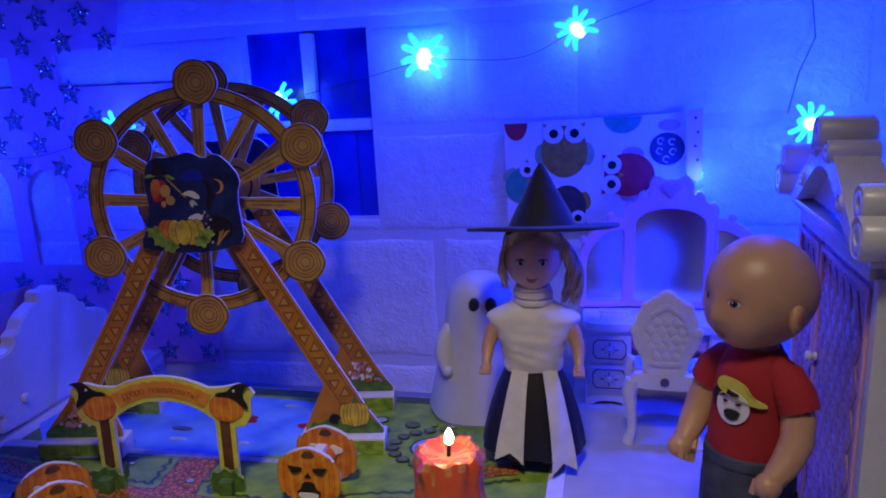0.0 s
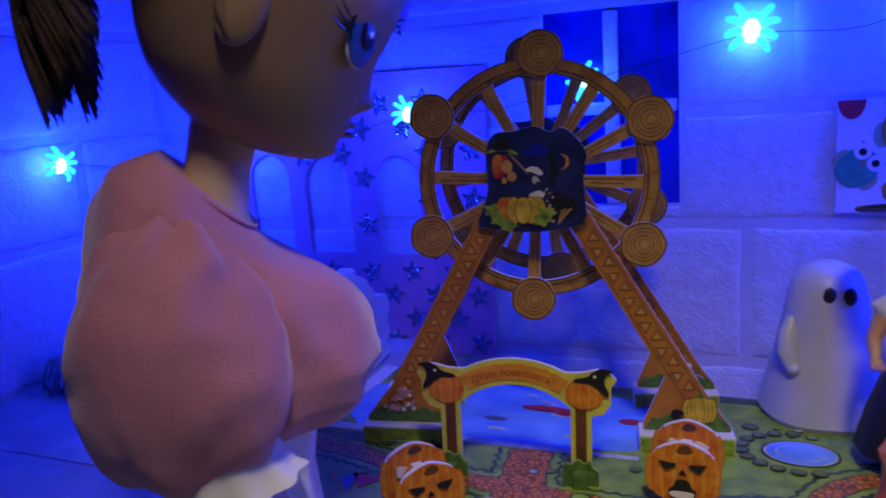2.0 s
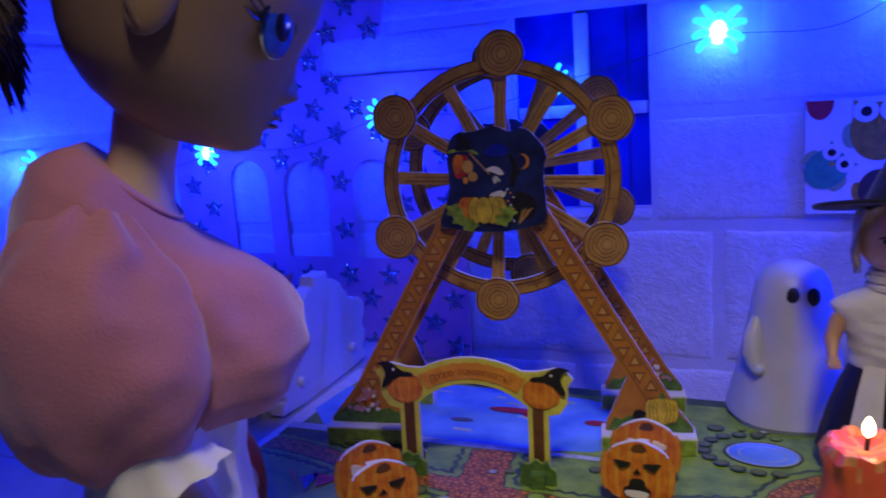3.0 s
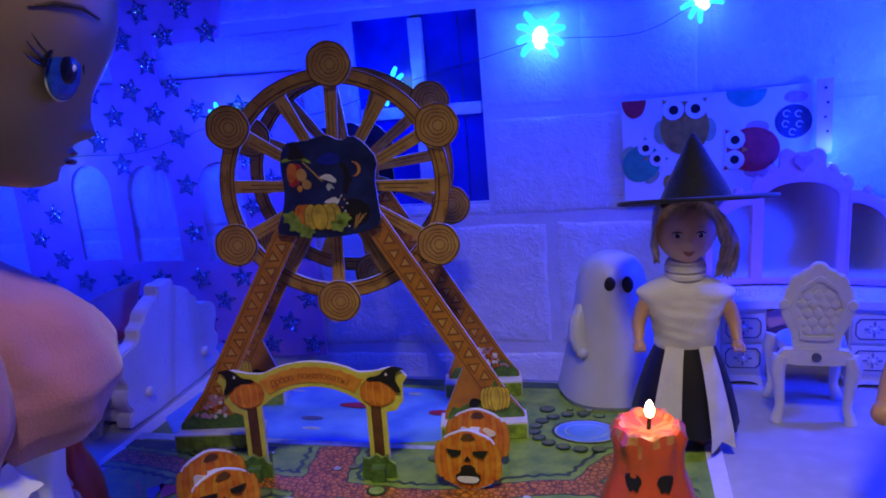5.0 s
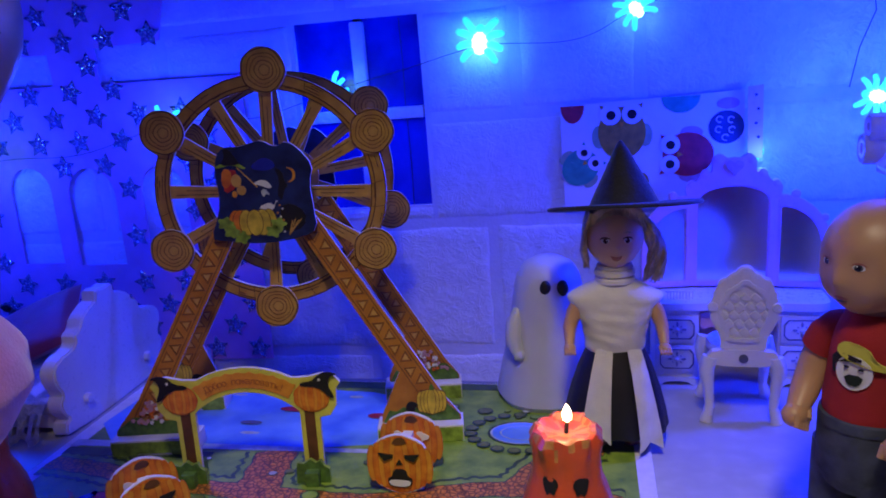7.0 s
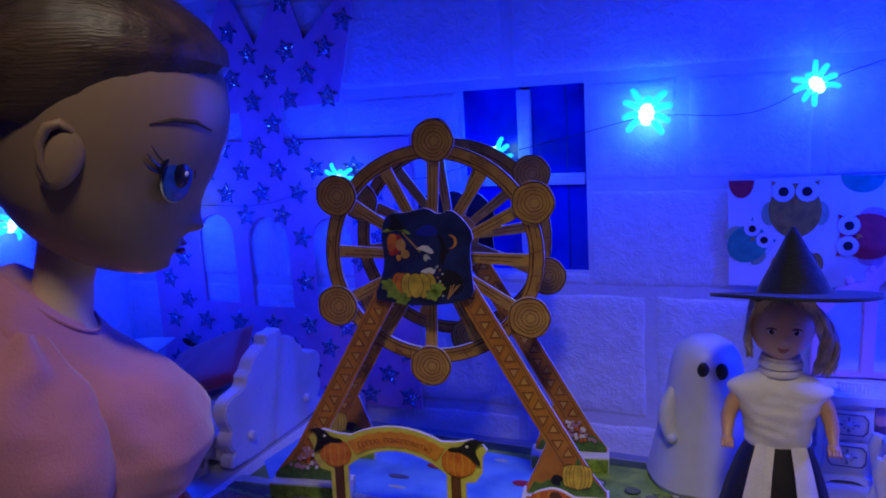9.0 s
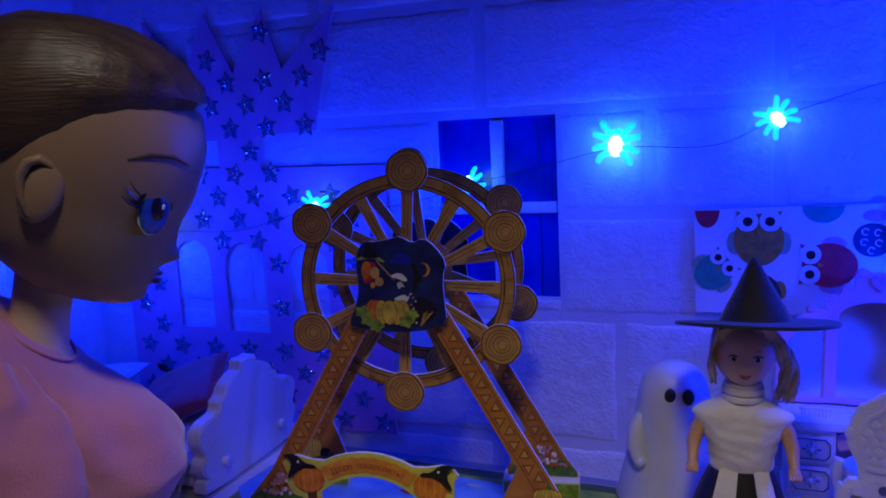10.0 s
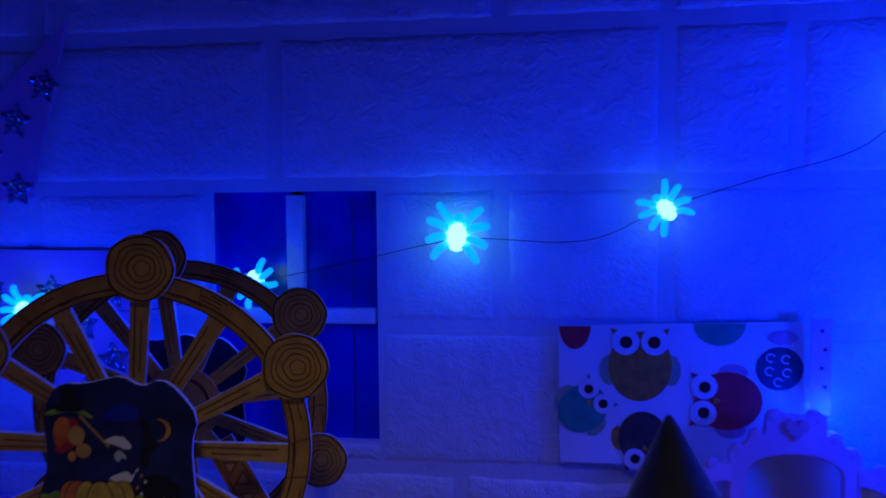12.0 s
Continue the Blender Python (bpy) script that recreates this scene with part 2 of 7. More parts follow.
def glitter(name):
    m = bpy.data.materials.new(name)
    m.use_nodes = True
    n, l = m.node_tree.nodes, m.node_tree.links
    p = n["Principled BSDF"]
    co = n.new("ShaderNodeTexCoord")
    v = n.new("ShaderNodeTexVoronoi")
    v.inputs["Scale"].default_value = 1300
    l.new(co.outputs["Object"], v.inputs["Vector"])
    ramp = n.new("ShaderNodeValToRGB")
    ramp.color_ramp.elements[0].color, ramp.color_ramp.elements[1].color = (0.23, 0.19, 0.33, 1), (0.98, 0.98, 1.0, 1)
    ramp.color_ramp.elements[0].position, ramp.color_ramp.elements[1].position = 0.74, 0.93
    sep = n.new("ShaderNodeSeparateColor")
    l.new(v.outputs["Color"], sep.inputs[0])
    l.new(sep.outputs[0], ramp.inputs[0])
    l.new(ramp.outputs[0], p.inputs["Base Color"])
    p.inputs["Metallic"].default_value, p.inputs["Roughness"].default_value = 0.6, 0.15
    # every flake is tilted its own way
    geo = n.new("ShaderNodeNewGeometry")
    tilt = n.new("ShaderNodeVectorMath")
    tilt.operation = "MULTIPLY_ADD"
    tilt.inputs[1].default_value, tilt.inputs[2].default_value = (1.5, 1.5, 1.5), (-0.75, -0.75, -0.75)
    l.new(v.outputs["Color"], tilt.inputs[0])
    total = n.new("ShaderNodeVectorMath")
    l.new(geo.outputs["Normal"], total.inputs[0])
    l.new(tilt.outputs[0], total.inputs[1])
    unit = n.new("ShaderNodeVectorMath")
    unit.operation = "NORMALIZE"
    l.new(total.outputs[0], unit.inputs[0])
    l.new(unit.outputs[0], p.inputs["Normal"])
    return m


GLITTER = glitter("silver_glitter")

# ---- building helpers ----


def mesh_of(bm, name, mats, smooth=True):
    me = bpy.data.meshes.new(name)
    bm.normal_update()
    bm.to_mesh(me)
    bm.free()
    for m in mats if isinstance(mats, (list, tuple)) else [mats]:
        me.materials.append(m)
    if smooth:
        me.shade_smooth()
        me.set_sharp_from_angle(angle=radians(38))
    return me


def thing(name, at, label, category, group="", turn=0.0, kind=""):
    ob = new(name)
    ob.empty_display_size = 0.02
    ob.matrix_world = pose(*at, 0, 0, turn)
    return tagged(ob, label, category, group, kind)


def part(name, bm, mats, parent=None, label="", m=None, smooth=True):
    ob = new(name, mesh_of(bm, name, mats, smooth))
    ob.parent = parent
    if m is not None:
        ob.matrix_basis = m
    return tagged(ob, label) if label else ob


def whole(name, bm, mats, label, category, group="", kind="", m=None, smooth=True):
    ob = new(name, mesh_of(bm, name, mats, smooth))
    if m is not None:
        ob.matrix_world = m
    return tagged(ob, label, category, group, kind)


def box(bm, x0, x1, y0, y1, z0, z1, bevel=0.0, mat=0, seg=2):
    made = bmesh.ops.create_cube(bm, size=1)["verts"]
    for v in made:
        v.co = Vector(((x0, x1)[v.co.x > 0], (y0, y1)[v.co.y > 0], (z0, z1)[v.co.z > 0]))
    faces = {f for v in made for f in v.link_faces}
    for f in faces:
        f.material_index = mat
    if bevel:
        edges = list({e for v in made for e in v.link_edges})
        r = bmesh.ops.bevel(bm, geom=edges, offset=bevel, segments=seg, profile=0.6, affect="EDGES")
        for f in r["faces"]:
            f.material_index = mat
    return bm


def ball(bm, c, r, mat=0, u=20, v=12, m=None):
    r = (r, r, r) if isinstance(r, float) else r
    made = bmesh.ops.create_uvsphere(bm, u_segments=u, v_segments=v, radius=1)["verts"]
    k = Matrix.Translation(c) @ (m or Matrix()) @ Matrix.Diagonal((*r, 1))
    for w in made:
        w.co = k @ w.co
    for f in {f for w in made for f in w.link_faces}:
        f.material_index = mat
    return made


def lathe(bm, profile, seg=32, at=(0, 0, 0), mat=0, ripple=None, squash=1.0):
    """A turned body from rows of radius and height; ripple(angle, k) scales the radius."""
    rings = []
    for k, (r, z) in enumerate(profile):
        ring = []
        for i in range(seg):
            a = 2 * math.pi * i / seg
            q = r * (ripple(a, k) if ripple else 1)
            ring.append(bm.verts.new((at[0] + q * math.cos(a), at[1] + q * squash * math.sin(a), at[2] + z)))
        rings.append(ring)
    for a, b in zip(rings, rings[1:]):
        for i in range(seg):
            f = bm.faces.new((a[i], a[(i + 1) % seg], b[(i + 1) % seg], b[i]))
            f.material_index = mat
    bm.faces.new(rings[0][::-1]).material_index = mat
    bm.faces.new(rings[-1]).material_index = mat
    return rings


def tube(bm, points, radii, seg=10, mat=0):
    pts = [Vector(p) for p in points]
    radii = [radii] * len(pts) if isinstance(radii, float) else radii
    rings, side = [], None
    for i, p in enumerate(pts):
        d = (pts[min(i + 1, len(pts) - 1)] - pts[max(i - 1, 0)]).normalized()
        side = (side - d * side.dot(d)).normalized() if side else d.orthogonal().normalized()
        up = d.cross(side)
        rings.append([bm.verts.new(p + radii[i] * (math.cos(2 * math.pi * k / seg) * side + math.sin(2 * math.pi * k / seg) * up)) for k in range(seg)])
    for a, b in zip(rings, rings[1:]):
        for k in range(seg):
            bm.faces.new((a[k], a[(k + 1) % seg], b[(k + 1) % seg], b[k])).material_index = mat
    bm.faces.new(rings[0][::-1]).material_index = mat
    bm.faces.new(rings[-1]).material_index = mat


def plate(bm, outline, y0, y1, mat=0, edge=None, holes=()):
    """An upright sheet cut to an outline of (x, z), from y0 (front) to y1, with holes."""
    loops = [list(outline), *[list(h) for h in holes]]
    edges = []
    for loop in loops:
        vs = [bm.verts.new((x, y0, z)) for x, z in loop]
        edges += [bm.edges.new((vs[i], vs[(i + 1) % len(vs)])) for i in range(len(vs))]
    made = bmesh.ops.triangle_fill(bm, use_beauty=True, use_dissolve=True, edges=edges, normal=(0, -1, 0))
    faces = [g for g in made["geom"] if isinstance(g, bmesh.types.BMFace)]
    for f in faces:
        f.material_index = mat
    ext = bmesh.ops.extrude_face_region(bm, geom=faces, use_keep_orig=True)["geom"]
    for g in ext:
        if isinstance(g, bmesh.types.BMVert):
            g.co.y = y1
    moved = {g for g in ext if isinstance(g, bmesh.types.BMFace)}
    for g in moved:
        g.material_index = mat
    if edge is not None:
        done = set(faces) | moved
        for v in (g for g in ext if isinstance(g, bmesh.types.BMVert)):
            for f in v.link_faces:
                if f not in done:
                    f.material_index = edge
    bmesh.ops.recalc_face_normals(bm, faces=[f for f in bm.faces])
    return bm


def disc(cx, cz, rx, rz=None, n=28, a0=0.0, a1=360.0):
    rz = rz or rx
    full = abs(a1 - a0) >= 360
    k = n if full else n - 1
    return [(cx + rx * math.cos(radians(a0 + (a1 - a0) * i / k)), cz + rz * math.sin(radians(a0 + (a1 - a0) * i / k))) for i in range(n)]


def wavy(cx, cz, rx, rz, lobes, depth, n=60, phase=0.0):
    return [(cx + rx * (1 + depth * math.cos(lobes * a + phase)) * math.cos(a), cz + rz * (1 + depth * math.cos(lobes * a + phase)) * math.sin(a))
            for a in (2 * math.pi * i / n for i in range(n))]


def bar(x0, z0, x1, z1, w0, w1=None):
    """The outline of a straight bar between two points."""
    w1 = w1 or w0
    d = Vector((x1 - x0, z1 - z0)).normalized()
    q = Vector((-d.y, d.x))
    return [(x0 + q.x * w0 / 2, z0 + q.y * w0 / 2), (x0 - q.x * w0 / 2, z0 - q.y * w0 / 2),
            (x1 - q.x * w1 / 2, z1 - q.y * w1 / 2), (x1 + q.x * w1 / 2, z1 + q.y * w1 / 2)]


def star(r, n=5, inner=0.45):
    return [((r, r * inner)[i % 2] * math.sin(math.pi * i / n), (r, r * inner)[i % 2] * math.cos(math.pi * i / n)) for i in range(2 * n)]


def smoothed(points, times=2):
    """Chaikin corner cutting of a closed outline."""
    for _ in range(times):
        points = [q for i in range(len(points)) for q in (
            tuple(0.75 * a + 0.25 * b for a, b in zip(points[i], points[(i + 1) % len(points)])),
            tuple(0.25 * a + 0.75 * b for a, b in zip(points[i], points[(i + 1) % len(points)])))]
    return points


def crumple(verts, amount, scale, seed=0.0):
    for v in verts:
        v.co += v.normal * amount * noise.noise(v.co * scale + Vector((seed, seed, seed)))


# ---- the foam wall with its window ----
WALL = pose(-0.1, 0.43, 0.15, 0, -1.3, 0)


def on_wall(points):
    return [(u + 0.1, w - 0.15) for u, w in points]


bm = bmesh.new()
for x0, x1, z0, z1 in ((-0.48, -0.184, -0.2, 0.5), (-0.1078, 0.65, -0.2, 0.5), (-0.184, -0.1078, 0.2045, 0.5), (-0.184, -0.1078, -0.2, 0.093)):
    box(bm, x0 + 0.1, x1 + 0.1, 0.0007, 0.02, z0 - 0.15, z1 - 0.15)
wall_north = whole("wall_north", bm, FOAM_BACK, "white embossed foam brick wall with a cut-out window", "wall", kind="structure", m=WALL, smooth=False)

JOINT = 0.0062


def brick_mesh(length, height, seed):
    """A low foam brick with a narrow rounded, slightly ragged edge and an uneven face."""
    bm = bmesh.new()

    def stations(size):
        n = max(3, int(size / 0.008))
        return [-size / 2, -size / 2 + 0.0011, -size / 2 + 0.0027] + [size * (k / n - 0.5) for k in range(1, n)] + [size / 2 - 0.0027, size / 2 - 0.0011, size / 2]

    xs, zs = stations(length), stations(height)
    grid = []
    for i, x0 in enumerate(xs):
        col = []
        for k, z0 in enumerate(zs):
            rim = min(i, len(xs) - 1 - i, k, len(zs) - 1 - k)
            y = (0.0009, 0.0003, -0.0001)[min(rim, 2)] + (0.0007 * noise.noise(Vector((x0 * 45 + seed * 7, z0 * 45, seed))) if rim > 1 else 0)
            x = x0 + 0.0011 * noise.noise(Vector((x0 * 70, z0 * 70, seed + 3)))
            z = z0 + 0.0011 * noise.noise(Vector((x0 * 70, z0 * 70, seed + 9)))
            col.append(bm.verts.new((x, y, z)))
        grid.append(col)
    for i in range(len(xs) - 1):
        for k in range(len(zs) - 1):
            bm.faces.new((grid[i][k], grid[i + 1][k], grid[i + 1][k + 1], grid[i][k + 1]))
    return mesh_of(bm, "brick", FOAM)


def brick(u0, u1, w0, w1, seed):
    ob = new("brick", brick_mesh(u1 - u0 - JOINT, w1 - w0 - JOINT, seed))
    ob.parent = wall_north
    ob.matrix_basis = Matrix.Translation(((u0 + u1) / 2 + 0.1, 0, (w0 + w1) / 2 - 0.15))


COURSES = (
    (-0.07, 0.0, (-0.48, -0.29, -0.153, 0.067, 0.28, 0.5, 0.65)),
    (0.0, 0.0815, (-0.48, -0.4, -0.235, -0.072, 0.12, 0.33, 0.54, 0.65)),
    (0.0815, 0.1445, (-0.48, -0.325, -0.1835)),
    (0.0815, 0.1445, (-0.1083, 0.067, 0.28, 0.5, 0.65)),
    (0.1445, 0.207, (-0.48, -0.4, -0.27, -0.1835)),
    (0.1445, 0.207, (-0.1083, -0.0534, 0.0157, 0.165, 0.38, 0.6, 0.65)),
    (0.207, 0.274, (-0.48, -0.372, -0.153, 0.0157, 0.067, 0.28, 0.5, 0.65)),
    (0.274, 0.341, (-0.48, -0.265, -0.0534, 0.0157, 0.165, 0.38, 0.65)),
    (0.341, 0.408, (-0.48, -0.372, -0.153, 0.067, 0.28, 0.5, 0.65)),
    (0.408, 0.475, (-0.48, -0.265, -0.0534, 0.165, 0.38, 0.65)),
)
seed = 0
for w0, w1, cuts in COURSES:
    for u0, u1 in zip(cuts, cuts[1:]):
        seed += 1
        brick(u0, u1, w0, w1, seed)
brick(-0.1855, -0.1045, 0.0815, 0.0955, 70)

window_1 = tagged(new("window_1"), "dark blue shiny toy window with four panes and white bars", "window", kind="structure")
window_1.matrix_world = WALL
PANES = ((-0.183, -0.149, 0.1535, 0.2045), (-0.141, -0.1088, 0.1525, 0.203), (-0.183, -0.149, 0.0935, 0.1455), (-0.141, -0.1088, 0.0932, 0.1455))
for u0, u1, w0, w1 in PANES:
    bm = bmesh.new()
    box(bm, u0 + 0.0985, u1 + 0.1015, 0.0045, 0.006, w0 - 0.152, w1 - 0.148)
    pane = part("pane", bm, PANE_BLUE, window_1)
    if u0 > -0.145:
        bm = bmesh.new()
        tube(bm, [(u0 + 0.121, 0.0044, w0 - 0.15), (u0 + 0.1216, 0.0044, (w0 + w1) / 2 - 0.15), (u0 + 0.1212, 0.0044, w1 - 0.15)], 0.00022, 6)
        part("crease", bm, WIRE, pane)
bm = bmesh.new()
box(bm, -0.149 + 0.1, -0.141 + 0.1, 0.0002, 0.0075, 0.0936 - 0.15, 0.203 - 0.15, 0.0012)
part("window_bar", bm, FOAM, window_1)
for u0, u1 in ((-0.183, -0.1492), (-0.1408, -0.1088)):
    bm = bmesh.new()
    box(bm, u0 + 0.1, u1 + 0.1, 0.0002, 0.0075, 0.1455 - 0.15, 0.1525 - 0.15, 0.0012)
    part("window_bar", bm, FOAM, window_1)

# the side wall at the bed, and the room round it
bm = bmesh.new()
box(bm, -0.482, -0.466, 0.0, 0.4335, -0.05, 0.5)
wall_west = whole("wall_west", bm, FOAM_BACK, "white embossed foam brick side wall", "wall", kind="structure", smooth=False)
for k, (w0, w1, cuts) in enumerate(((0.0, 0.081, (0.0, 0.09, 0.24, 0.43)), (0.081, 0.1445, (0.0, 0.16, 0.352, 0.43)), (0.1445, 0.207, (0.0, 0.09, 0.26, 0.43)), (0.207, 0.274, (0.0, 0.17, 0.38, 0.43)), (0.274, 0.341, (0.0, 0.06, 0.25, 0.43)), (0.341, 0.408, (0.0, 0.16, 0.36, 0.43)), (0.408, 0.475, (0.0, 0.08, 0.26, 0.43)))):
    for y0, y1 in zip(cuts, cuts[1:]):
        ob = new("brick", brick_mesh(y1 - y0 - JOINT, w1 - w0 - JOINT, 90 + k))
        ob.parent = wall_west
        ob.matrix_basis = pose(-0.4645, (y0 + y1) / 2, (w0 + w1) / 2, 0, 0, 90)

bm = bmesh.new()
box(bm, -0.9, 0.9, 0.5, 0.52, -0.05, 1.0)
whole("wall_back", bm, ROOM, "plain dark wall of the room behind the set", "wall", kind="structure", smooth=False)
bm = bmesh.new()
box(bm, -0.9, 0.9, -0.92, -0.9, -0.05, 1.0)
whole("wall_south", bm, ROOM, "plain dark wall of the room", "wall", kind="structure", smooth=False)
for name, x in (("wall_far_west", -0.92), ("wall_east", 0.9)):
    bm = bmesh.new()
    box(bm, x, x + 0.02, -0.9, 0.5, -0.05, 1.0)
    whole(name, bm, ROOM, "plain dark wall of the room", "wall", kind="structure", smooth=False)
bm = bmesh.new()
box(bm, -0.92, 0.92, -0.92, 0.52, 1.0, 1.02)
whole("ceiling", bm, ROOM, "plain dark ceiling of the room", "ceiling", kind="structure", smooth=False)

# the white laminate that everything stands on
floor = tagged(new("floor"), "glossy white laminate boards with fine joints", "floor", kind="structure")
for k, (y0, y1) in enumerate(((-0.9, -0.69), (-0.69, -0.46), (-0.46, -0.235), (-0.235, -0.005), (-0.005, 0.225))):
    bm = bmesh.new()
    box(bm, -0.9, 0.9, y0 + 0.0004, y1 - 0.0004, -0.02, 0, 0.0006)
    part("board", bm, LAMINATE, floor)
# the last row stops short of the foam wall behind the game board
for x0, x1, y1 in ((-0.9, -0.2624, 0.46), (-0.262, 0.012, 0.3775), (0.0124, 0.9, 0.46)):
    bm = bmesh.new()
    box(bm, x0, x1, 0.2254, y1, -0.02, 0, 0.0006)
    part("board", bm, LAMINATE, floor)
bm = bmesh.new()
box(bm, -0.9, 0.9, -0.9, 0.5, -0.04, -0.021)
part("underlay", bm, ROOM, floor, smooth=False)

# ---- the pink star sheet on the wall ----
TOWER = [(-0.437, -0.004), (-0.2225, -0.004), (-0.2195, 0.1785), (-0.313, 0.1795), (-0.3135, 0.2015), (-0.2688, 0.2028),
         (-0.2485, 0.2824), (-0.2905, 0.2444), (-0.304, 0.2837), (-0.329, 0.2442), (-0.35, 0.2857), (-0.3668, 0.249),
         (-0.402, 0.2849), (-0.392, 0.2006), (-0.3465, 0.2), (-0.346, 0.1805), (-0.437, 0.181)]


def arch_hole(u0, u1, w0, w1):
    r = (u1 - u0) / 2
    return [(u0, w0), (u1, w0)] + [((u0 + u1) / 2 + r * math.cos(math.pi * k / 10), w1 - r * 1.1 + r * 1.1 * math.sin(math.pi * k / 10)) for k in range(11)]


tower = thing("castle_cutout", (0, 0, 0), "pink castle-shaped foam sheet with silver glitter stars glued on the wall", "wall decoration")
tower.matrix_world = WALL
HOLES = [arch_hole(-0.392, -0.362, 0.065, 0.13), arch_hole(-0.35, -0.316, 0.063, 0.128), arch_hole(-0.297, -0.2665, 0.062, 0.127)]
bm = bmesh.new()
plate(bm, on_wall(TOWER), -0.0027, -0.0012, holes=[on_wall(h) for h in HOLES])
part("sheet", bm, PAPER_PINK, tower, smooth=False)


def inside(pt, loop):
    x, y = pt
    hit = False
    for i in range(len(loop)):
        (x0, y0), (x1, y1) = loop[i], loop[i - 1]
        if (y0 > y) != (y1 > y) and x < (x1 - x0) * (y - y0) / (y1 - y0) + x0:
            hit = not hit
    return hit


bm = bmesh.new()
plate(bm, star(0.0084, inner=0.52), -0.0032, -0.0028)
star_mesh = mesh_of(bm, "star", GLITTER, False)
for r in range(-2, 20):
    for c in range(-2, 18):
        u, w = -0.438 + c * 0.0296 + (r % 2) * 0.0148, 0.004 + r * 0.0156
        ring = [(u + 0.0042 * math.cos(a), w + 0.0042 * math.sin(a)) for a in (0.5, 2.1, 3.7, 5.3)]
        if all(inside(q, TOWER) and not any(inside(q, h) for h in HOLES) for q in ring):
            ob = new("star", star_mesh)
            ob.parent = tower
            ob.matrix_basis = Matrix.Translation((u + 0.1, 0, w - 0.15)) @ pose(0, 0, 0, 0, random.uniform(-20, 20), 0)

# ---- the owl poster ----
poster = thing("owl_poster", (0, 0, 0), "white paper print with colourful round-eyed owls stuck on the wall", "poster")
poster.matrix_world = WALL
bm = bmesh.new()
plate(bm, on_wall([(-0.0285, 0.088), (0.0702, 0.088), (0.07, 0.1491), (-0.029, 0.1464)]), -0.0036, -0.003)
part("paper", bm, WHITE_PAPER, poster, smooth=False)
bm = bmesh.new()
plate(bm, on_wall([(0.0703, 0.1125), (0.078, 0.1128), (0.0782, 0.1515), (0.0704, 0.151)]), -0.0108, -0.01)
strip = part("pink_strip", bm, PLASTIC_PINK, poster, "pink paper strip with black dots", smooth=False)


def print_piece(name, outline, mat, parent, lift=1, m=None):
    bm = bmesh.new()
    plate(bm, outline, -0.0036 - 0.00014 * lift - 0.0001, -0.0036 - 0.00014 * lift + 0.00008)
    return part(name, bm, mat, parent, m=m, smooth=False)


def owl(u, w, size, tilt, body_mat, wing_mat, eyes=True, belly_mat=None):
    m = Matrix.Translation((u + 0.1, 0, w - 0.15)) @ pose(0, 0, 0, 0, tilt, 0)
    k = size
    print_piece("owl_wing", disc(-0.98 * k, -0.15 * k, 0.3 * k, 0.5 * k, 16), wing_mat, poster, 1, m)
    print_piece("owl_wing", disc(0.98 * k, -0.15 * k, 0.3 * k, 0.5 * k, 16), wing_mat, poster, 1, m)
    body = [(-0.92 * k, 1.22 * k), (-0.55 * k, 1.1 * k), (0.55 * k, 1.1 * k), (0.92 * k, 1.22 * k)] + disc(0, 0, k, 1.15 * k, 22, 40, -220)
    print_piece("owl_body", body, body_mat, poster, 2, m)
    if eyes:
        for s in (-1, 1):
            print_piece("owl_eye", disc(0.46 * k * s, 0.78 * k, 0.44 * k, None, 20), WHITE_PAPER, poster, 3, m)
            print_piece("owl_pupil", disc(0.44 * k * s, 0.76 * k, 0.2 * k, None, 14), BLACK, poster, 4, m)
        print_piece("owl_beak", [(-0.12 * k, 0.45 * k), (0, 0.2 * k), (0.12 * k, 0.45 * k)], YELLOW, poster, 4, m)
    print_piece("owl_belly", disc(0, -0.35 * k, 0.62 * k, 0.55 * k, 20), belly_mat or body_mat, poster, 3, m)


owl(0.0047, 0.13, 0.013, 0, OWL_BROWN, TEAL_PALE)
owl(-0.0188, 0.1115, 0.0098, 46, TEAL, TEAL_PALE)
owl(0.04, 0.1158, 0.0122, -88, OWL_RED, PLASTIC_ROSE)
owl(0.0062, 0.0988, 0.0103, 172, OWL_DARK, OWL_BROWN)
print_piece("leaf_print", disc(0.1 - 0.0222, 0.1464 - 0.15, 0.0066, 0.0098, 14, 180, 360), OWL_RED, poster, 1)
print_piece("leaf_print", disc(0.1 + 0.0367, 0.148 - 0.15, 0.0104, 0.0092, 14, 180, 360), TEAL, poster, 1)
print_piece("apple_print", wavy(0.1 + 0.0605, 0.1296 - 0.15, 0.0088, 0.0096, 2, 0.06), OWL_NAVY, poster, 1)
print_piece("leaf_print", disc(0.1 + 0.0615, 0.1425 - 0.15, 0.006, 0.0032, 14), PLASTIC_ROSE, poster, 2)
for k, (x, z) in enumerate(((0.057, 0.134), (0.063, 0.1335), (0.0565, 0.1285), (0.0635, 0.128), (0.06, 0.124))):
    print_piece("curl_print", disc(0.1 + x, z - 0.15, 0.0019, None, 14, 20, 300) + disc(0.1 + x, z - 0.15, 0.0014, None, 14, 300, 20), WHITE_PAPER, poster, 2)
for k in range(4):
    bm = bmesh.new()
    plate(bm, disc(0.1 + 0.0745 + 0.0012 * (k % 2), 0.1465 - 0.0075 * k - 0.15, 0.0008, None, 10), -0.0111, -0.0108)
    part("dot", bm, BLACK, strip, smooth=False)

# ---- the spider lights and their wire ----


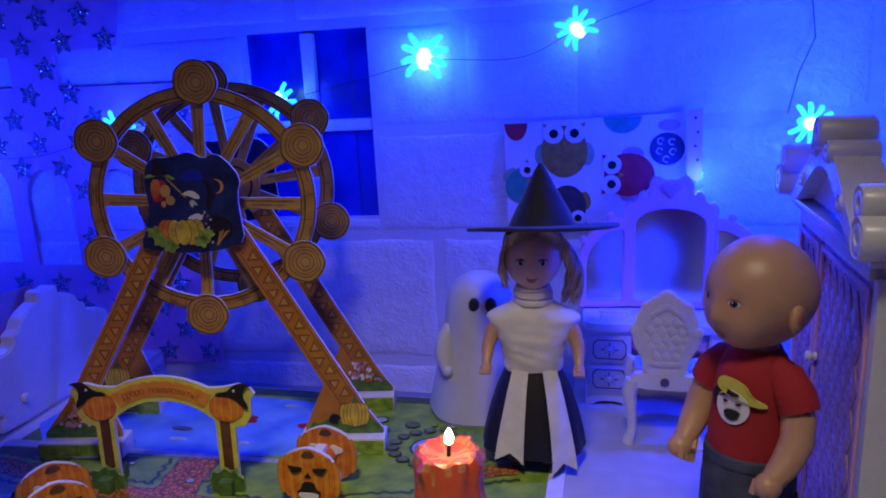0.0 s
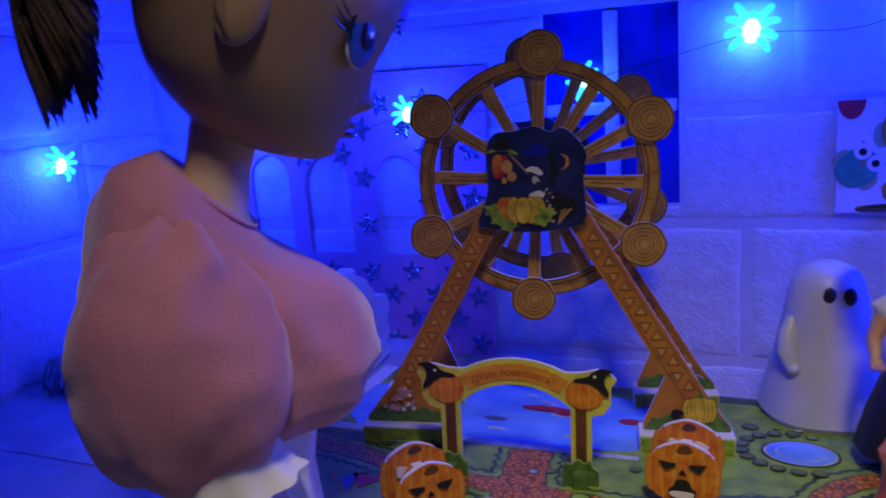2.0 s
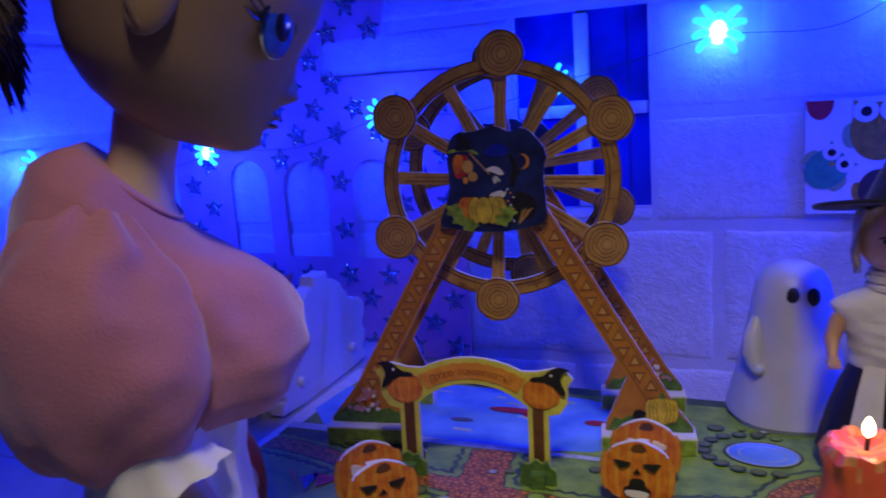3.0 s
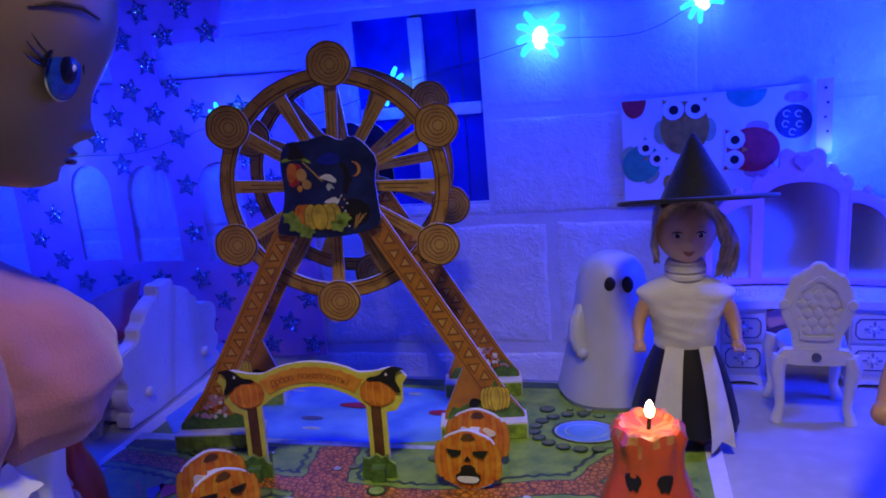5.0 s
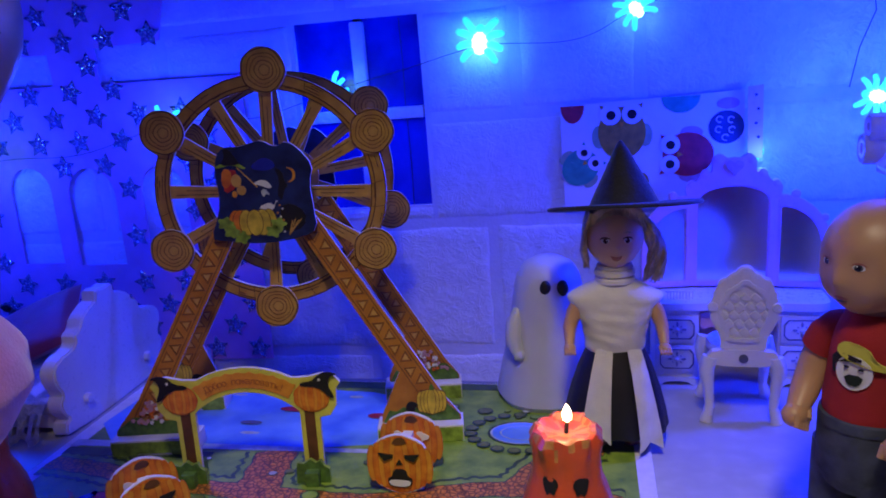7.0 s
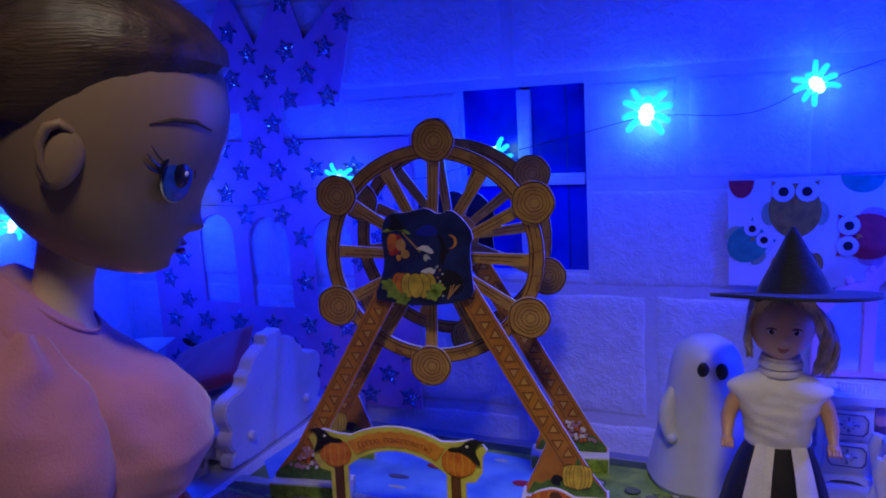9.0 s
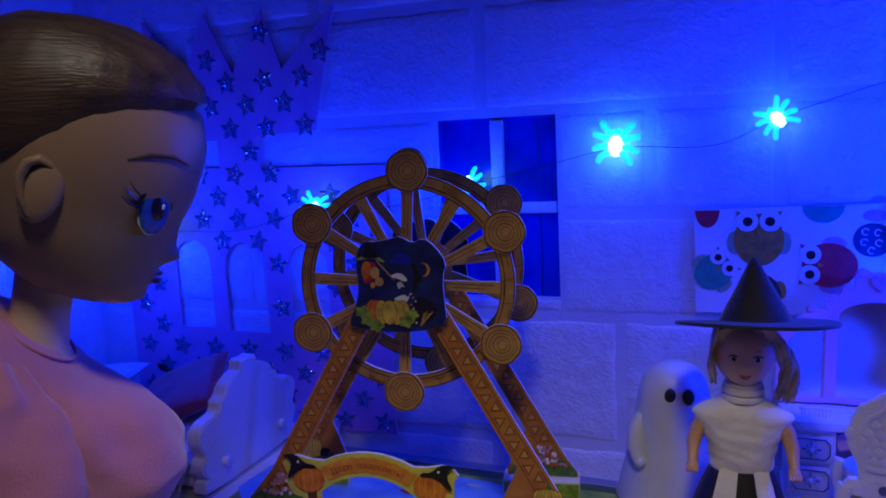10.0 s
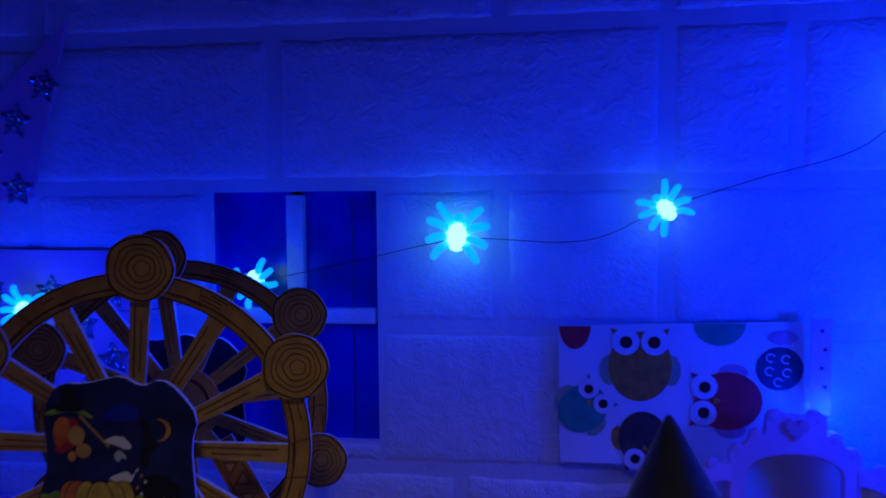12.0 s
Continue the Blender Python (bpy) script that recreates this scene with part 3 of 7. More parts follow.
def spider_mesh(mats):
    bm = bmesh.new()
    ball(bm, (0, -0.002, -0.0004), (0.0038, 0.0034, 0.0048), 1, 18, 12)
    ball(bm, (0, -0.002, 0.0052), (0.002, 0.002, 0.002), 0, 12, 8)
    return bm


def spider(at, turn, tilt=0.0, power=0.06, lift=0.028, size=1.0, core=GLOW_CORE):
    """One blue light-up spider with eight clear legs, turned in the plane of the wall."""
    s = thing("spider_light", at, "glowing blue translucent plastic spider on the light string", "string light", "spider lights")
    s.matrix_world = Matrix.Translation(at) @ pose(0, 0, 0, 0, 0, tilt) @ pose(0, 0, 0, 0, turn, 0) @ Matrix.Scale(size, 4)
    part("body", spider_mesh(None), [GLOW_LEG, core], s, "white-hot glowing core")
    for side in (-1, 1):
        for a, ln, z0 in ((42, 0.0086, 0.003), (16, 0.0094, 0.0012), (-10, 0.009, -0.0008), (-34, 0.0082, -0.0028)):
            bm = bmesh.new()
            ca, sa = math.cos(radians(a)) * side, math.sin(radians(a)) + z0 / ln
            tube(bm, [(0.0024 * ca, -0.002, z0), (ln * 0.6 * ca, -0.0045, ln * 0.62 * sa + 0.0006), (ln * 0.85 * ca, -0.0045, ln * 0.85 * sa + 0.0004), (ln * ca, -0.003, ln * sa)],
                 [0.0013, 0.0013, 0.0014, 0.0012], 10)
            ball(bm, (ln * ca, -0.003, ln * sa), 0.0013, 0, 10, 6)
            part("leg", bm, GLOW_LEG, s)
    lamp("spider_glow", "POINT", (Matrix.Translation(at) @ pose(0, 0, 0, 0, 0, tilt)) @ Vector((0, -lift, 0)), power, BLUE, 0.008)
    return s


SPIDERS = (
    ((-0.4555, 0.325, 0.13), 20, 80, 0.35),
    ((-0.388, 0.405, 0.1315), 0, -8, 0.42),
    ((-0.264, 0.414, 0.1495), 15, 10, 0.37),
    ((-0.1575, 0.417, 0.1645), 160, -10, 0.2),
    ((-0.0715, 0.42, 0.186), 5, 0, 0.145),
    ((0.012, 0.417, 0.198), -40, 0, 0.24),
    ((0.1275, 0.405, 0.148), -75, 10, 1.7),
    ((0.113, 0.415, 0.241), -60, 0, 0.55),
    # unseen one, added further along the string to brighten the right side
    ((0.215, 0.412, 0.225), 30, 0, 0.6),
)
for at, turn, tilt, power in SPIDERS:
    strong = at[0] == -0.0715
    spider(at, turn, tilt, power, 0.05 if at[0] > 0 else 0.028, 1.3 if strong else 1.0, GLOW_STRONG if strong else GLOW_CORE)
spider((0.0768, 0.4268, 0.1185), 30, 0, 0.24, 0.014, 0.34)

cable = thing("light_string_wire", (0, 0, 0), "thin dark wire of the spider light string along the wall", "wire")
WIRE_POINTS = [(-0.4555, 0.33, 0.13), (-0.45, 0.415, 0.118), (-0.388, 0.42, 0.13), (-0.33, 0.421, 0.132), (-0.264, 0.421, 0.149), (-0.21, 0.421, 0.15), (-0.1575, 0.422, 0.164),
               (-0.115, 0.424, 0.174), (-0.0715, 0.424, 0.184), (-0.03, 0.424, 0.1835), (-0.01, 0.423, 0.187), (0.012, 0.421, 0.198), (0.05, 0.423, 0.211), (0.085, 0.422, 0.222), (0.113, 0.42, 0.24),
               (0.155, 0.422, 0.228), (0.215, 0.42, 0.225)]
bm = bmesh.new()
curve = []
for i in range(len(WIRE_POINTS) - 1):
    p0, p1, p2, p3 = (Vector(WIRE_POINTS[max(0, min(len(WIRE_POINTS) - 1, i + k))]) for k in (-1, 0, 1, 2))
    for s in range(6):
        t = s / 6
        curve.append(0.5 * ((2 * p1) + (p2 - p0) * t + (2 * p0 - 5 * p1 + 4 * p2 - p3) * t * t + (3 * p1 - p0 - 3 * p2 + p3) * t ** 3))
tube(bm, [tuple(c) for c in curve], 0.00021, 6)
part("wire", bm, WIRE, cable)
bm = bmesh.new()
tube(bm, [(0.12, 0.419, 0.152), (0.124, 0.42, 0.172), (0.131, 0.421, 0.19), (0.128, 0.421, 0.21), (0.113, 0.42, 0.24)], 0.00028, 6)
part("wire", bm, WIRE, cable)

# ---- the game board ----
board = thing("game_board", (0, 0, 0), "printed cardboard game board with water, paths and green meadow", "game board")
bm = bmesh.new()
box(bm, -0.272, 0.0135, 0.08, 0.3745, 0.0003, 0.0016, 0.0003)
part("card", bm, CARD, board, "white card with a plain white border")


def print_flat(name, outline, mat, lift=1, parent=None):
    """A printed field on the board, from an outline of (x, y)."""
    bm = bmesh.new()
    plate(bm, outline, 0, 0.0001)
    for v in bm.verts:
        v.co = Vector((v.co.x, v.co.z, 0.0016 + 0.0001 * lift + v.co.y))
    bmesh.ops.recalc_face_normals(bm, faces=bm.faces[:])
    return part(name, bm, mat, parent or board, smooth=False)


print_flat("meadow", [(-0.266, 0.085), (0.0078, 0.085), (0.0055, 0.3735), (-0.262, 0.3735)], MAT_GREEN, 1)
print_flat("hedge", [(-0.262, 0.363), (-0.05, 0.3655), (-0.05, 0.3732), (-0.262, 0.3732)], MAT_DARK, 2)
print_flat("water", smoothed([(-0.267, 0.296), (-0.2, 0.291), (-0.12, 0.297), (-0.104, 0.31), (-0.108, 0.352), (-0.14, 0.362), (-0.262, 0.361)], 1), MAT_WATER, 2)
print_flat("bank", [(-0.268, 0.288), (-0.112, 0.292), (-0.112, 0.2955), (-0.268, 0.2945)], MAT_LIGHT, 3)
print_flat("hedge", [(-0.267, 0.279), (-0.19, 0.281), (-0.19, 0.287), (-0.267, 0.287)], MAT_DARK, 3)


def ribbon(points, width):
    """The outline of a winding band of that width."""
    lft, rgt = [], []
    for i, (x, y) in enumerate(points):
        d = (Vector(points[min(i + 1, len(points) - 1)]) - Vector(points[max(i - 1, 0)])).normalized()
        w = width * (0.5 + 0.06 * math.sin(i * 2.7))
        lft.append((x - d.y * w, y + d.x * w))
        rgt.append((x + d.y * w, y - d.x * w))
    return lft + rgt[::-1]


def along(points, step):
    """The same line with even, closer steps."""
    p = np.array(smoothed_line(points))
    far = np.concatenate(([0], np.cumsum(np.hypot(*np.diff(p, axis=0).T))))
    at = np.linspace(0, far[-1], int(far[-1] / step) + 2)
    return list(zip(np.interp(at, far, p[:, 0]).tolist(), np.interp(at, far, p[:, 1]).tolist()))


def smoothed_line(points):
    """One round of corner cutting that keeps both ends."""
    out = [points[0]]
    for (xa, ya), (xb, yb) in zip(points, points[1:]):
        out += [(0.75 * xa + 0.25 * xb, 0.75 * ya + 0.25 * yb), (0.25 * xa + 0.75 * xb, 0.25 * ya + 0.75 * yb)]
    return out + [points[-1]]


for k, (pts, w) in enumerate(((((-0.159, 0.2905), (-0.158, 0.28), (-0.156, 0.262), (-0.155, 0.24), (-0.151, 0.2), (-0.15, 0.15), (-0.15, 0.1)), 0.019),
                              (((-0.267, 0.271), (-0.24, 0.268), (-0.21, 0.259), (-0.18, 0.256), (-0.155, 0.254), (-0.13, 0.252), (-0.105, 0.251), (-0.085, 0.257), (-0.065, 0.264), (-0.045, 0.267), (-0.02, 0.262), (0.0, 0.259)), 0.0105),
                              (((-0.046, 0.266), (-0.04, 0.278), (-0.034, 0.29), (-0.022, 0.299), (-0.008, 0.303)), 0.0095))):
    fine_line = along(pts, 0.0028)
    print_flat("path_hedge", smoothed(ribbon(fine_line, w + 0.0115), 1), MAT_DARK, 2.3 + 0.2 * k)
    print_flat("path_margin", smoothed(ribbon(fine_line, w + 0.0075), 1), MAT_GREEN, 3.0 + 0.2 * k)
    print_flat("path_edge", smoothed(ribbon(along(pts, 0.006), w + 0.0016), 1), MAT_DARK, 3.7 + 0.2 * k)
    print_flat("path", smoothed(ribbon(along(pts, 0.006), w), 1), MAT_PATH, 4.4 + 0.2 * k)
print_flat("pond_edge", disc(-0.046, 0.3165, 0.0162, 0.0122, 30), MAT_DARK, 5.0)
print_flat("pond_edge", disc(-0.046, 0.3165, 0.015, 0.0112, 30), MAT_LIGHT, 5.1)
print_flat("pond", disc(-0.046, 0.3165, 0.014, 0.0104, 30), MAT_WATER, 5.6)
print_flat("pond_ring", disc(-0.046, 0.3165, 0.0102, 0.0074, 30), MAT_LIGHT, 5.8)
print_flat("pond", disc(-0.046, 0.3165, 0.0096, 0.0069, 30), MAT_WATER, 6.0)
rng = random.Random(4)
for k in range(120):
    x, y = rng.uniform(-0.255, -0.002), rng.choice((rng.uniform(0.1, 0.285), rng.uniform(0.315, 0.36)))
    if (x < -0.1 and y > 0.286) or (abs(x + 0.046) < 0.024 and abs(y - 0.312) < 0.016):
        continue
    r = rng.uniform(0.0013, 0.0034)
    print_flat("bush_edge", disc(x, y, r * 1.3, r * 1.2, 14), MAT_DARK, 5.2 + 0.02 * k)
    print_flat("bush", disc(x, y, r, r * 0.9, 14), rng.choice((MAT_SPOT, MAT_GREEN, MAT_LIGHT, MAT_SPOT)), 7.7 + 0.02 * k)
for k in range(11):
    a = radians(95 + 19 * k)
    x, y = -0.046 + 0.0245 * math.cos(a), 0.3165 + 0.0185 * math.sin(a)
    print_flat("bush_edge", disc(x, y, 0.0034, 0.0028, 14), MAT_DARK, 10.2 + 0.02 * k)
    print_flat("bush", disc(x, y + 0.0003, 0.0025, 0.002, 14), MAT_SPOT, 10.6 + 0.02 * k)
for x, y, rx, ry, m in ((-0.163, 0.335, 0.013, 0.0032, RED), (-0.153, 0.331, 0.004, 0.002, RED), (-0.185, 0.318, 0.006, 0.002, GROOVE), (-0.12, 0.33, 0.006, 0.003, RED)):
    print_flat("boat_print", disc(x, y, rx, ry, 16), m, 4 + 20 * abs(x))
for k in range(14):
    x, y = rng.uniform(-0.25, -0.125), rng.uniform(0.3, 0.355)
    print_flat("foam_print", disc(x, y, rng.uniform(0.002, 0.006), rng.uniform(0.001, 0.002), 10), MAT_LIGHT, 3.1 + 0.03 * k)
for x, y, a, m in ((-0.225, 0.243, 20, RED), (-0.228, 0.238, 80, EYE_BLUE), (-0.233, 0.241, 140, YELLOW)):
    print_flat("paper_mark", [(x + 0.012 * math.cos(radians(a)), y + 0.012 * math.sin(radians(a))), (x - 0.004, y + 0.005), (x + 0.004, y - 0.006)], m, 7)

# ---- the cardboard ferris wheel ----
WHEEL_YAW = 10.2
wheel = thing("ferris_wheel", (-0.1622, 0.3222, 0.0016), "brown printed cardboard ferris wheel with a night picture at its hub", "ferris wheel", turn=WHEEL_YAW)
ZC = 0.1198


def wheel_ring(v, turn):
    """One cardboard rim with its spokes and six round gondola discs."""
    rim = part("rim", plate(bmesh.new(), disc(0, 0, 0.0553, None, 72), -0.0012, 0.0012, 0, 1, [disc(0, 0, 0.048, None, 72)]), [CARD_RIM, CARD], wheel, m=Matrix.Translation((0, v, ZC)) @ pose(0, 0, 0, 0, turn, 0), smooth=False)
    bm = bmesh.new()
    for r in (0.0552, 0.0486):
        plate(bm, disc(0, 0, r, None, 72), -0.0014, -0.0011, 0, 0, [disc(0, 0, r - 0.0005, None, 72)])
    strokes = random.Random(21)
    for k in range(34):
        a, r, ln = strokes.uniform(0, 360), strokes.choice((0.0497, 0.0515, 0.0528, 0.0539)), strokes.uniform(3, 9)
        plate(bm, disc(0, 0, r + 0.0002, None, 8, a, a + ln) + disc(0, 0, r - 0.0002, None, 8, a + ln, a), -0.0014, -0.0011)
    plate(bm, disc(0, 0, 0.0505, None, 72), -0.0014, -0.0011, 0, 0, [disc(0, 0, 0.0499, None, 72)])
    for k in range(18):
        a = radians(20 * k + 4 + 7 * math.sin(k * 2.3))
        plate(bm, bar(0.0485 * math.cos(a), 0.0485 * math.sin(a), 0.0548 * math.cos(a + 0.03), 0.0548 * math.sin(a + 0.03), 0.00025), -0.0014, -0.0011)
    part("printed_grain", bm, CARD_LINE, rim, smooth=False)
    for k in range(12):
        a = radians(30 * k)
        bm = bmesh.new()
        plate(bm, bar(0.012 * math.cos(a), 0.012 * math.sin(a), 0.0486 * math.cos(a), 0.0486 * math.sin(a), 0.0046, 0.0062), -0.001, 0.001, 0, 1)
        plate(bm, bar(0.02 * math.cos(a + 0.05), 0.02 * math.sin(a + 0.05), 0.045 * math.cos(a + 0.03), 0.045 * math.sin(a + 0.03), 0.0004), -0.0012, -0.00095, 2)
        plate(bm, bar(0.024 * math.cos(a - 0.03), 0.024 * math.sin(a - 0.03), 0.04 * math.cos(a - 0.02), 0.04 * math.sin(a - 0.02), 0.0003), -0.0012, -0.00095, 2)
        part("spoke", bm, [CARD_TAN, CARD, CARD_LINE], rim, smooth=False)
    for k in range(6):
        a = radians(90 + 60 * k)
        bm = bmesh.new()
        plate(bm, wavy(0, 0, 0.0105, 0.0105, 7, 0.012), -0.0026, -0.0012, 0, 1)
        for i, r in enumerate((0.0102, 0.0079, 0.0063, 0.0045, 0.0026)):
            w, ink = ((0.0006, 2), (0.0004, 3), (0.0003, 3), (0.0004, 3), (0.0003, 3))[i]
            plate(bm, wavy(0.0002 * i, 0, r, r, 5, 0.03, 40, i), -0.0028, -0.0025, ink, ink, [wavy(0.0002 * i, 0, r - w, r - w, 5, 0.03, 40, i)])
        part("gondola_disc", bm, [CARD_TAN, CARD, CARD_LINE, CARD_MARK], rim, "log-end printed disc", m=Matrix.Translation((0.0567 * math.cos(a), 0, 0.0567 * math.sin(a))), smooth=False)
    bm = bmesh.new()
    plate(bm, disc(0, 0, 0.015, None, 40), -0.0016, -0.001, 0, 1)
    plate(bm, disc(0, 0, 0.011, None, 40), -0.0019, -0.0015, 2, 2, [disc(0, 0, 0.0098, None, 40)])
    part("hub_disc", bm, [CARD_TAN, CARD, CARD_LINE], rim, smooth=False)
    return rim


wheel_ring(0.0, 2.7)
wheel_ring(0.052, -8.0)
bm = bmesh.new()
tube(bm, [(0, -0.014, ZC), (0, 0.062, ZC)], 0.0022, 14)
part("axle", bm, CARD, wheel)


def leg(x0, z0, x1, z1, v0, v1):
    """One leg of the frame with its pattern of printed triangles; it leans from v0 at the foot to v1 at the top."""
    bm = bmesh.new()
    plate(bm, bar(x0, z0, x1, z1, 0.0112, 0.0104), -0.001, 0.001, 0, 1)
    d = Vector((x1 - x0, z1 - z0))
    n, ln = Vector((-d.y, d.x)).normalized(), d.length
    steps = int(ln / 0.0062)
    for k in range(steps):
        c = Vector((x0, z0)) + d * ((k + 0.5) / steps)
        e, s = d.normalized() * 0.0031, (1, -1)[k % 2]
        tri = [c - e + n * 0.0027 * s, c + e + n * 0.0027 * s, c - n * 0.0027 * s]
        mid = (tri[0] + tri[1] + tri[2]) / 3
        plate(bm, [tuple(q) for q in tri], -0.00125, -0.00095, 2, 2, [[tuple(mid + (q - mid) * 0.7) for q in tri]])
        plate(bm, [tuple(mid + (q - mid) * 0.52) for q in tri], -0.00118, -0.00095, 3, 3)
    for s in (-1, 1):
        a, b = Vector((x0, z0)) + n * 0.0038 * s, Vector((x1, z1)) + n * 0.0036 * s
        plate(bm, bar(a.x, a.y, b.x, b.y, 0.0005), -0.00125, -0.00095, 2, 2)
    for v in bm.verts:
        v.co.y += v0 + (v1 - v0) * (v.co.z - z0) / (z1 - z0)
    return part("leg", bm, [CARD_BROWN, CARD, CARD_MARK, CARD_TAN], wheel, smooth=False)


FOOT = 0.0083


def foot_box(x0, x1, f0, f1, v0, v1, leg_x, slope, decor):
    """A low folded foot, and the wide printed end of the leg that stands on it."""
    base = part("foot_box", box(bmesh.new(), x0, x1, f0, f1, 0, FOOT, 0.0005), CARD, wheel, "white folded card foot with a lime printed front")
    bm = bmesh.new()
    xm, h = (x0 + x1) / 2, FOOT - 0.0009
    plate(bm, [(x0 + 0.0005, 0.0012), (x0 + 0.0012, 0.0005), (xm - 0.009, 0.0005), (xm - 0.008, 0.0016), (xm + 0.008, 0.0016), (xm + 0.009, 0.0005), (x1 - 0.0012, 0.0005), (x1 - 0.0005, 0.0012), (x1 - 0.0005, h), (x0 + 0.0005, h)], f0 - 0.0004, f0 - 0.0001)
    part("lime_front", bm, LEAF, base, smooth=False)
    out = 1 if x0 > 0 else -1
    far, near = (x1, x0) if out > 0 else (x0, x1)
    lean = (v1 - v0) / (0.108 - FOOT)

    def standing(bm):
        for v in bm.verts:
            v.co.y += v0 + lean * (v.co.z - FOOT)
        return bm

    def mid(z):
        return leg_x + slope * (z - FOOT)

    apex = FOOT + 0.0245
    shape = [(near + out * 0.002, FOOT), (far - out * 0.001, FOOT), (far - out * 0.0012, FOOT + 0.0022), (mid(apex) + out * 0.0045, apex), (mid(apex) - out * 0.0062, apex), (near + out * 0.0022, FOOT + 0.0035)]
    gusset = part("leg_gusset", standing(plate(bmesh.new(), shape, -0.0008, 0.0008, 0, 1)), [CARD_BROWN, CARD], base, smooth=False)
    top = FOOT + 0.0085
    green = [(near + out * 0.0026, FOOT + 0.0002), (far - out * 0.0015, FOOT + 0.0002), (far - out * 0.002, FOOT + 0.003)]
    for k in range(9):
        g = k / 8
        xa, xb = mid(top) + out * 0.0052, near + out * 0.0058
        green.append((xa + (xb - xa) * g, top - 0.003 * g + 0.0009 * math.sin(k * 2.4)))
    part("bush_print", standing(plate(bmesh.new(), green, -0.0017, -0.0006)), LEAF_DARK, gusset, smooth=False)
    if decor == "flowers":
        r = random.Random(int(x0 * 1e4))
        for k in range(46):
            z = FOOT + r.uniform(0.006, 0.0165)
            x = mid(z) + out * r.uniform(-0.0105, 0.0045) * (1 if z < FOOT + 0.011 else 0.5)
            part("flower", standing(plate(bmesh.new(), wavy(x, z, 0.0009, 0.0009, 5, 0.25, 15), -0.0025 - 0.00001 * k, -0.0021)), r.choice((WHITE_PAPER, PLASTIC_ROSE, PLASTIC_ROSE, ORANGE)), gusset, smooth=False)
    else:
        cx, cz = mid(FOOT + 0.0095) - out * 0.001, FOOT + 0.0098
        for k in (-3, 3, -2, 2, -1, 1, 0):
            y = -0.0024 - 0.00008 * (3 - abs(k))
            part("rib_line", standing(plate(bmesh.new(), disc(cx + 0.0017 * k, cz, 0.0022, 0.0064 - 0.0004 * abs(k), 18), y + 0.00004, -0.0021)), CARD_MARK, gusset, smooth=False)
            part("pumpkin_rib", standing(plate(bmesh.new(), disc(cx + 0.0017 * k, cz, 0.0019, 0.0061 - 0.0004 * abs(k), 18), y, -0.0021)), GOURD, gusset, smooth=False)
        part("stem", standing(plate(bmesh.new(), smoothed([(cx - 0.0012, cz + 0.0055), (cx + 0.0016, cz + 0.0055), (cx + 0.0008, cz + 0.0082), (cx - 0.0004, cz + 0.0084)], 1), -0.0027, -0.0021)), LEAF_DARK, gusset, smooth=False)
        bx = cx - out * 0.0095
        crow = [(-0.0032, -0.001), (-0.0026, 0.0016), (-0.0008, 0.0028), (0.0014, 0.0022), (0.0034, 0.0008), (0.0012, -0.0002), (0.0016, -0.0024), (-0.001, -0.0022)]
        part("crow_print", standing(plate(bmesh.new(), smoothed([(bx + a, FOOT + 0.0075 + b) for a, b in crow], 1), -0.0026, -0.0021)), BLACK, gusset, smooth=False)
    return base


for v0, v1, f0, f1 in ((-0.0226, -0.0085, -0.03, -0.016), (0.0268, 0.0435, 0.0185, 0.0325)):
    leg(-0.0728, FOOT, -0.019, 0.108, v0, v1)
    leg(0.0782, FOOT, 0.016, 0.108, v0, v1)
    foot_box(-0.083, -0.0415, f0, f1, v0, v1, -0.0728, 0.54, "flowers" if v0 < 0 else "pumpkin")
    foot_box(0.045, 0.086, f0, f1, v0, v1, 0.0782, -0.624, "pumpkin" if v0 < 0 else "flowers")

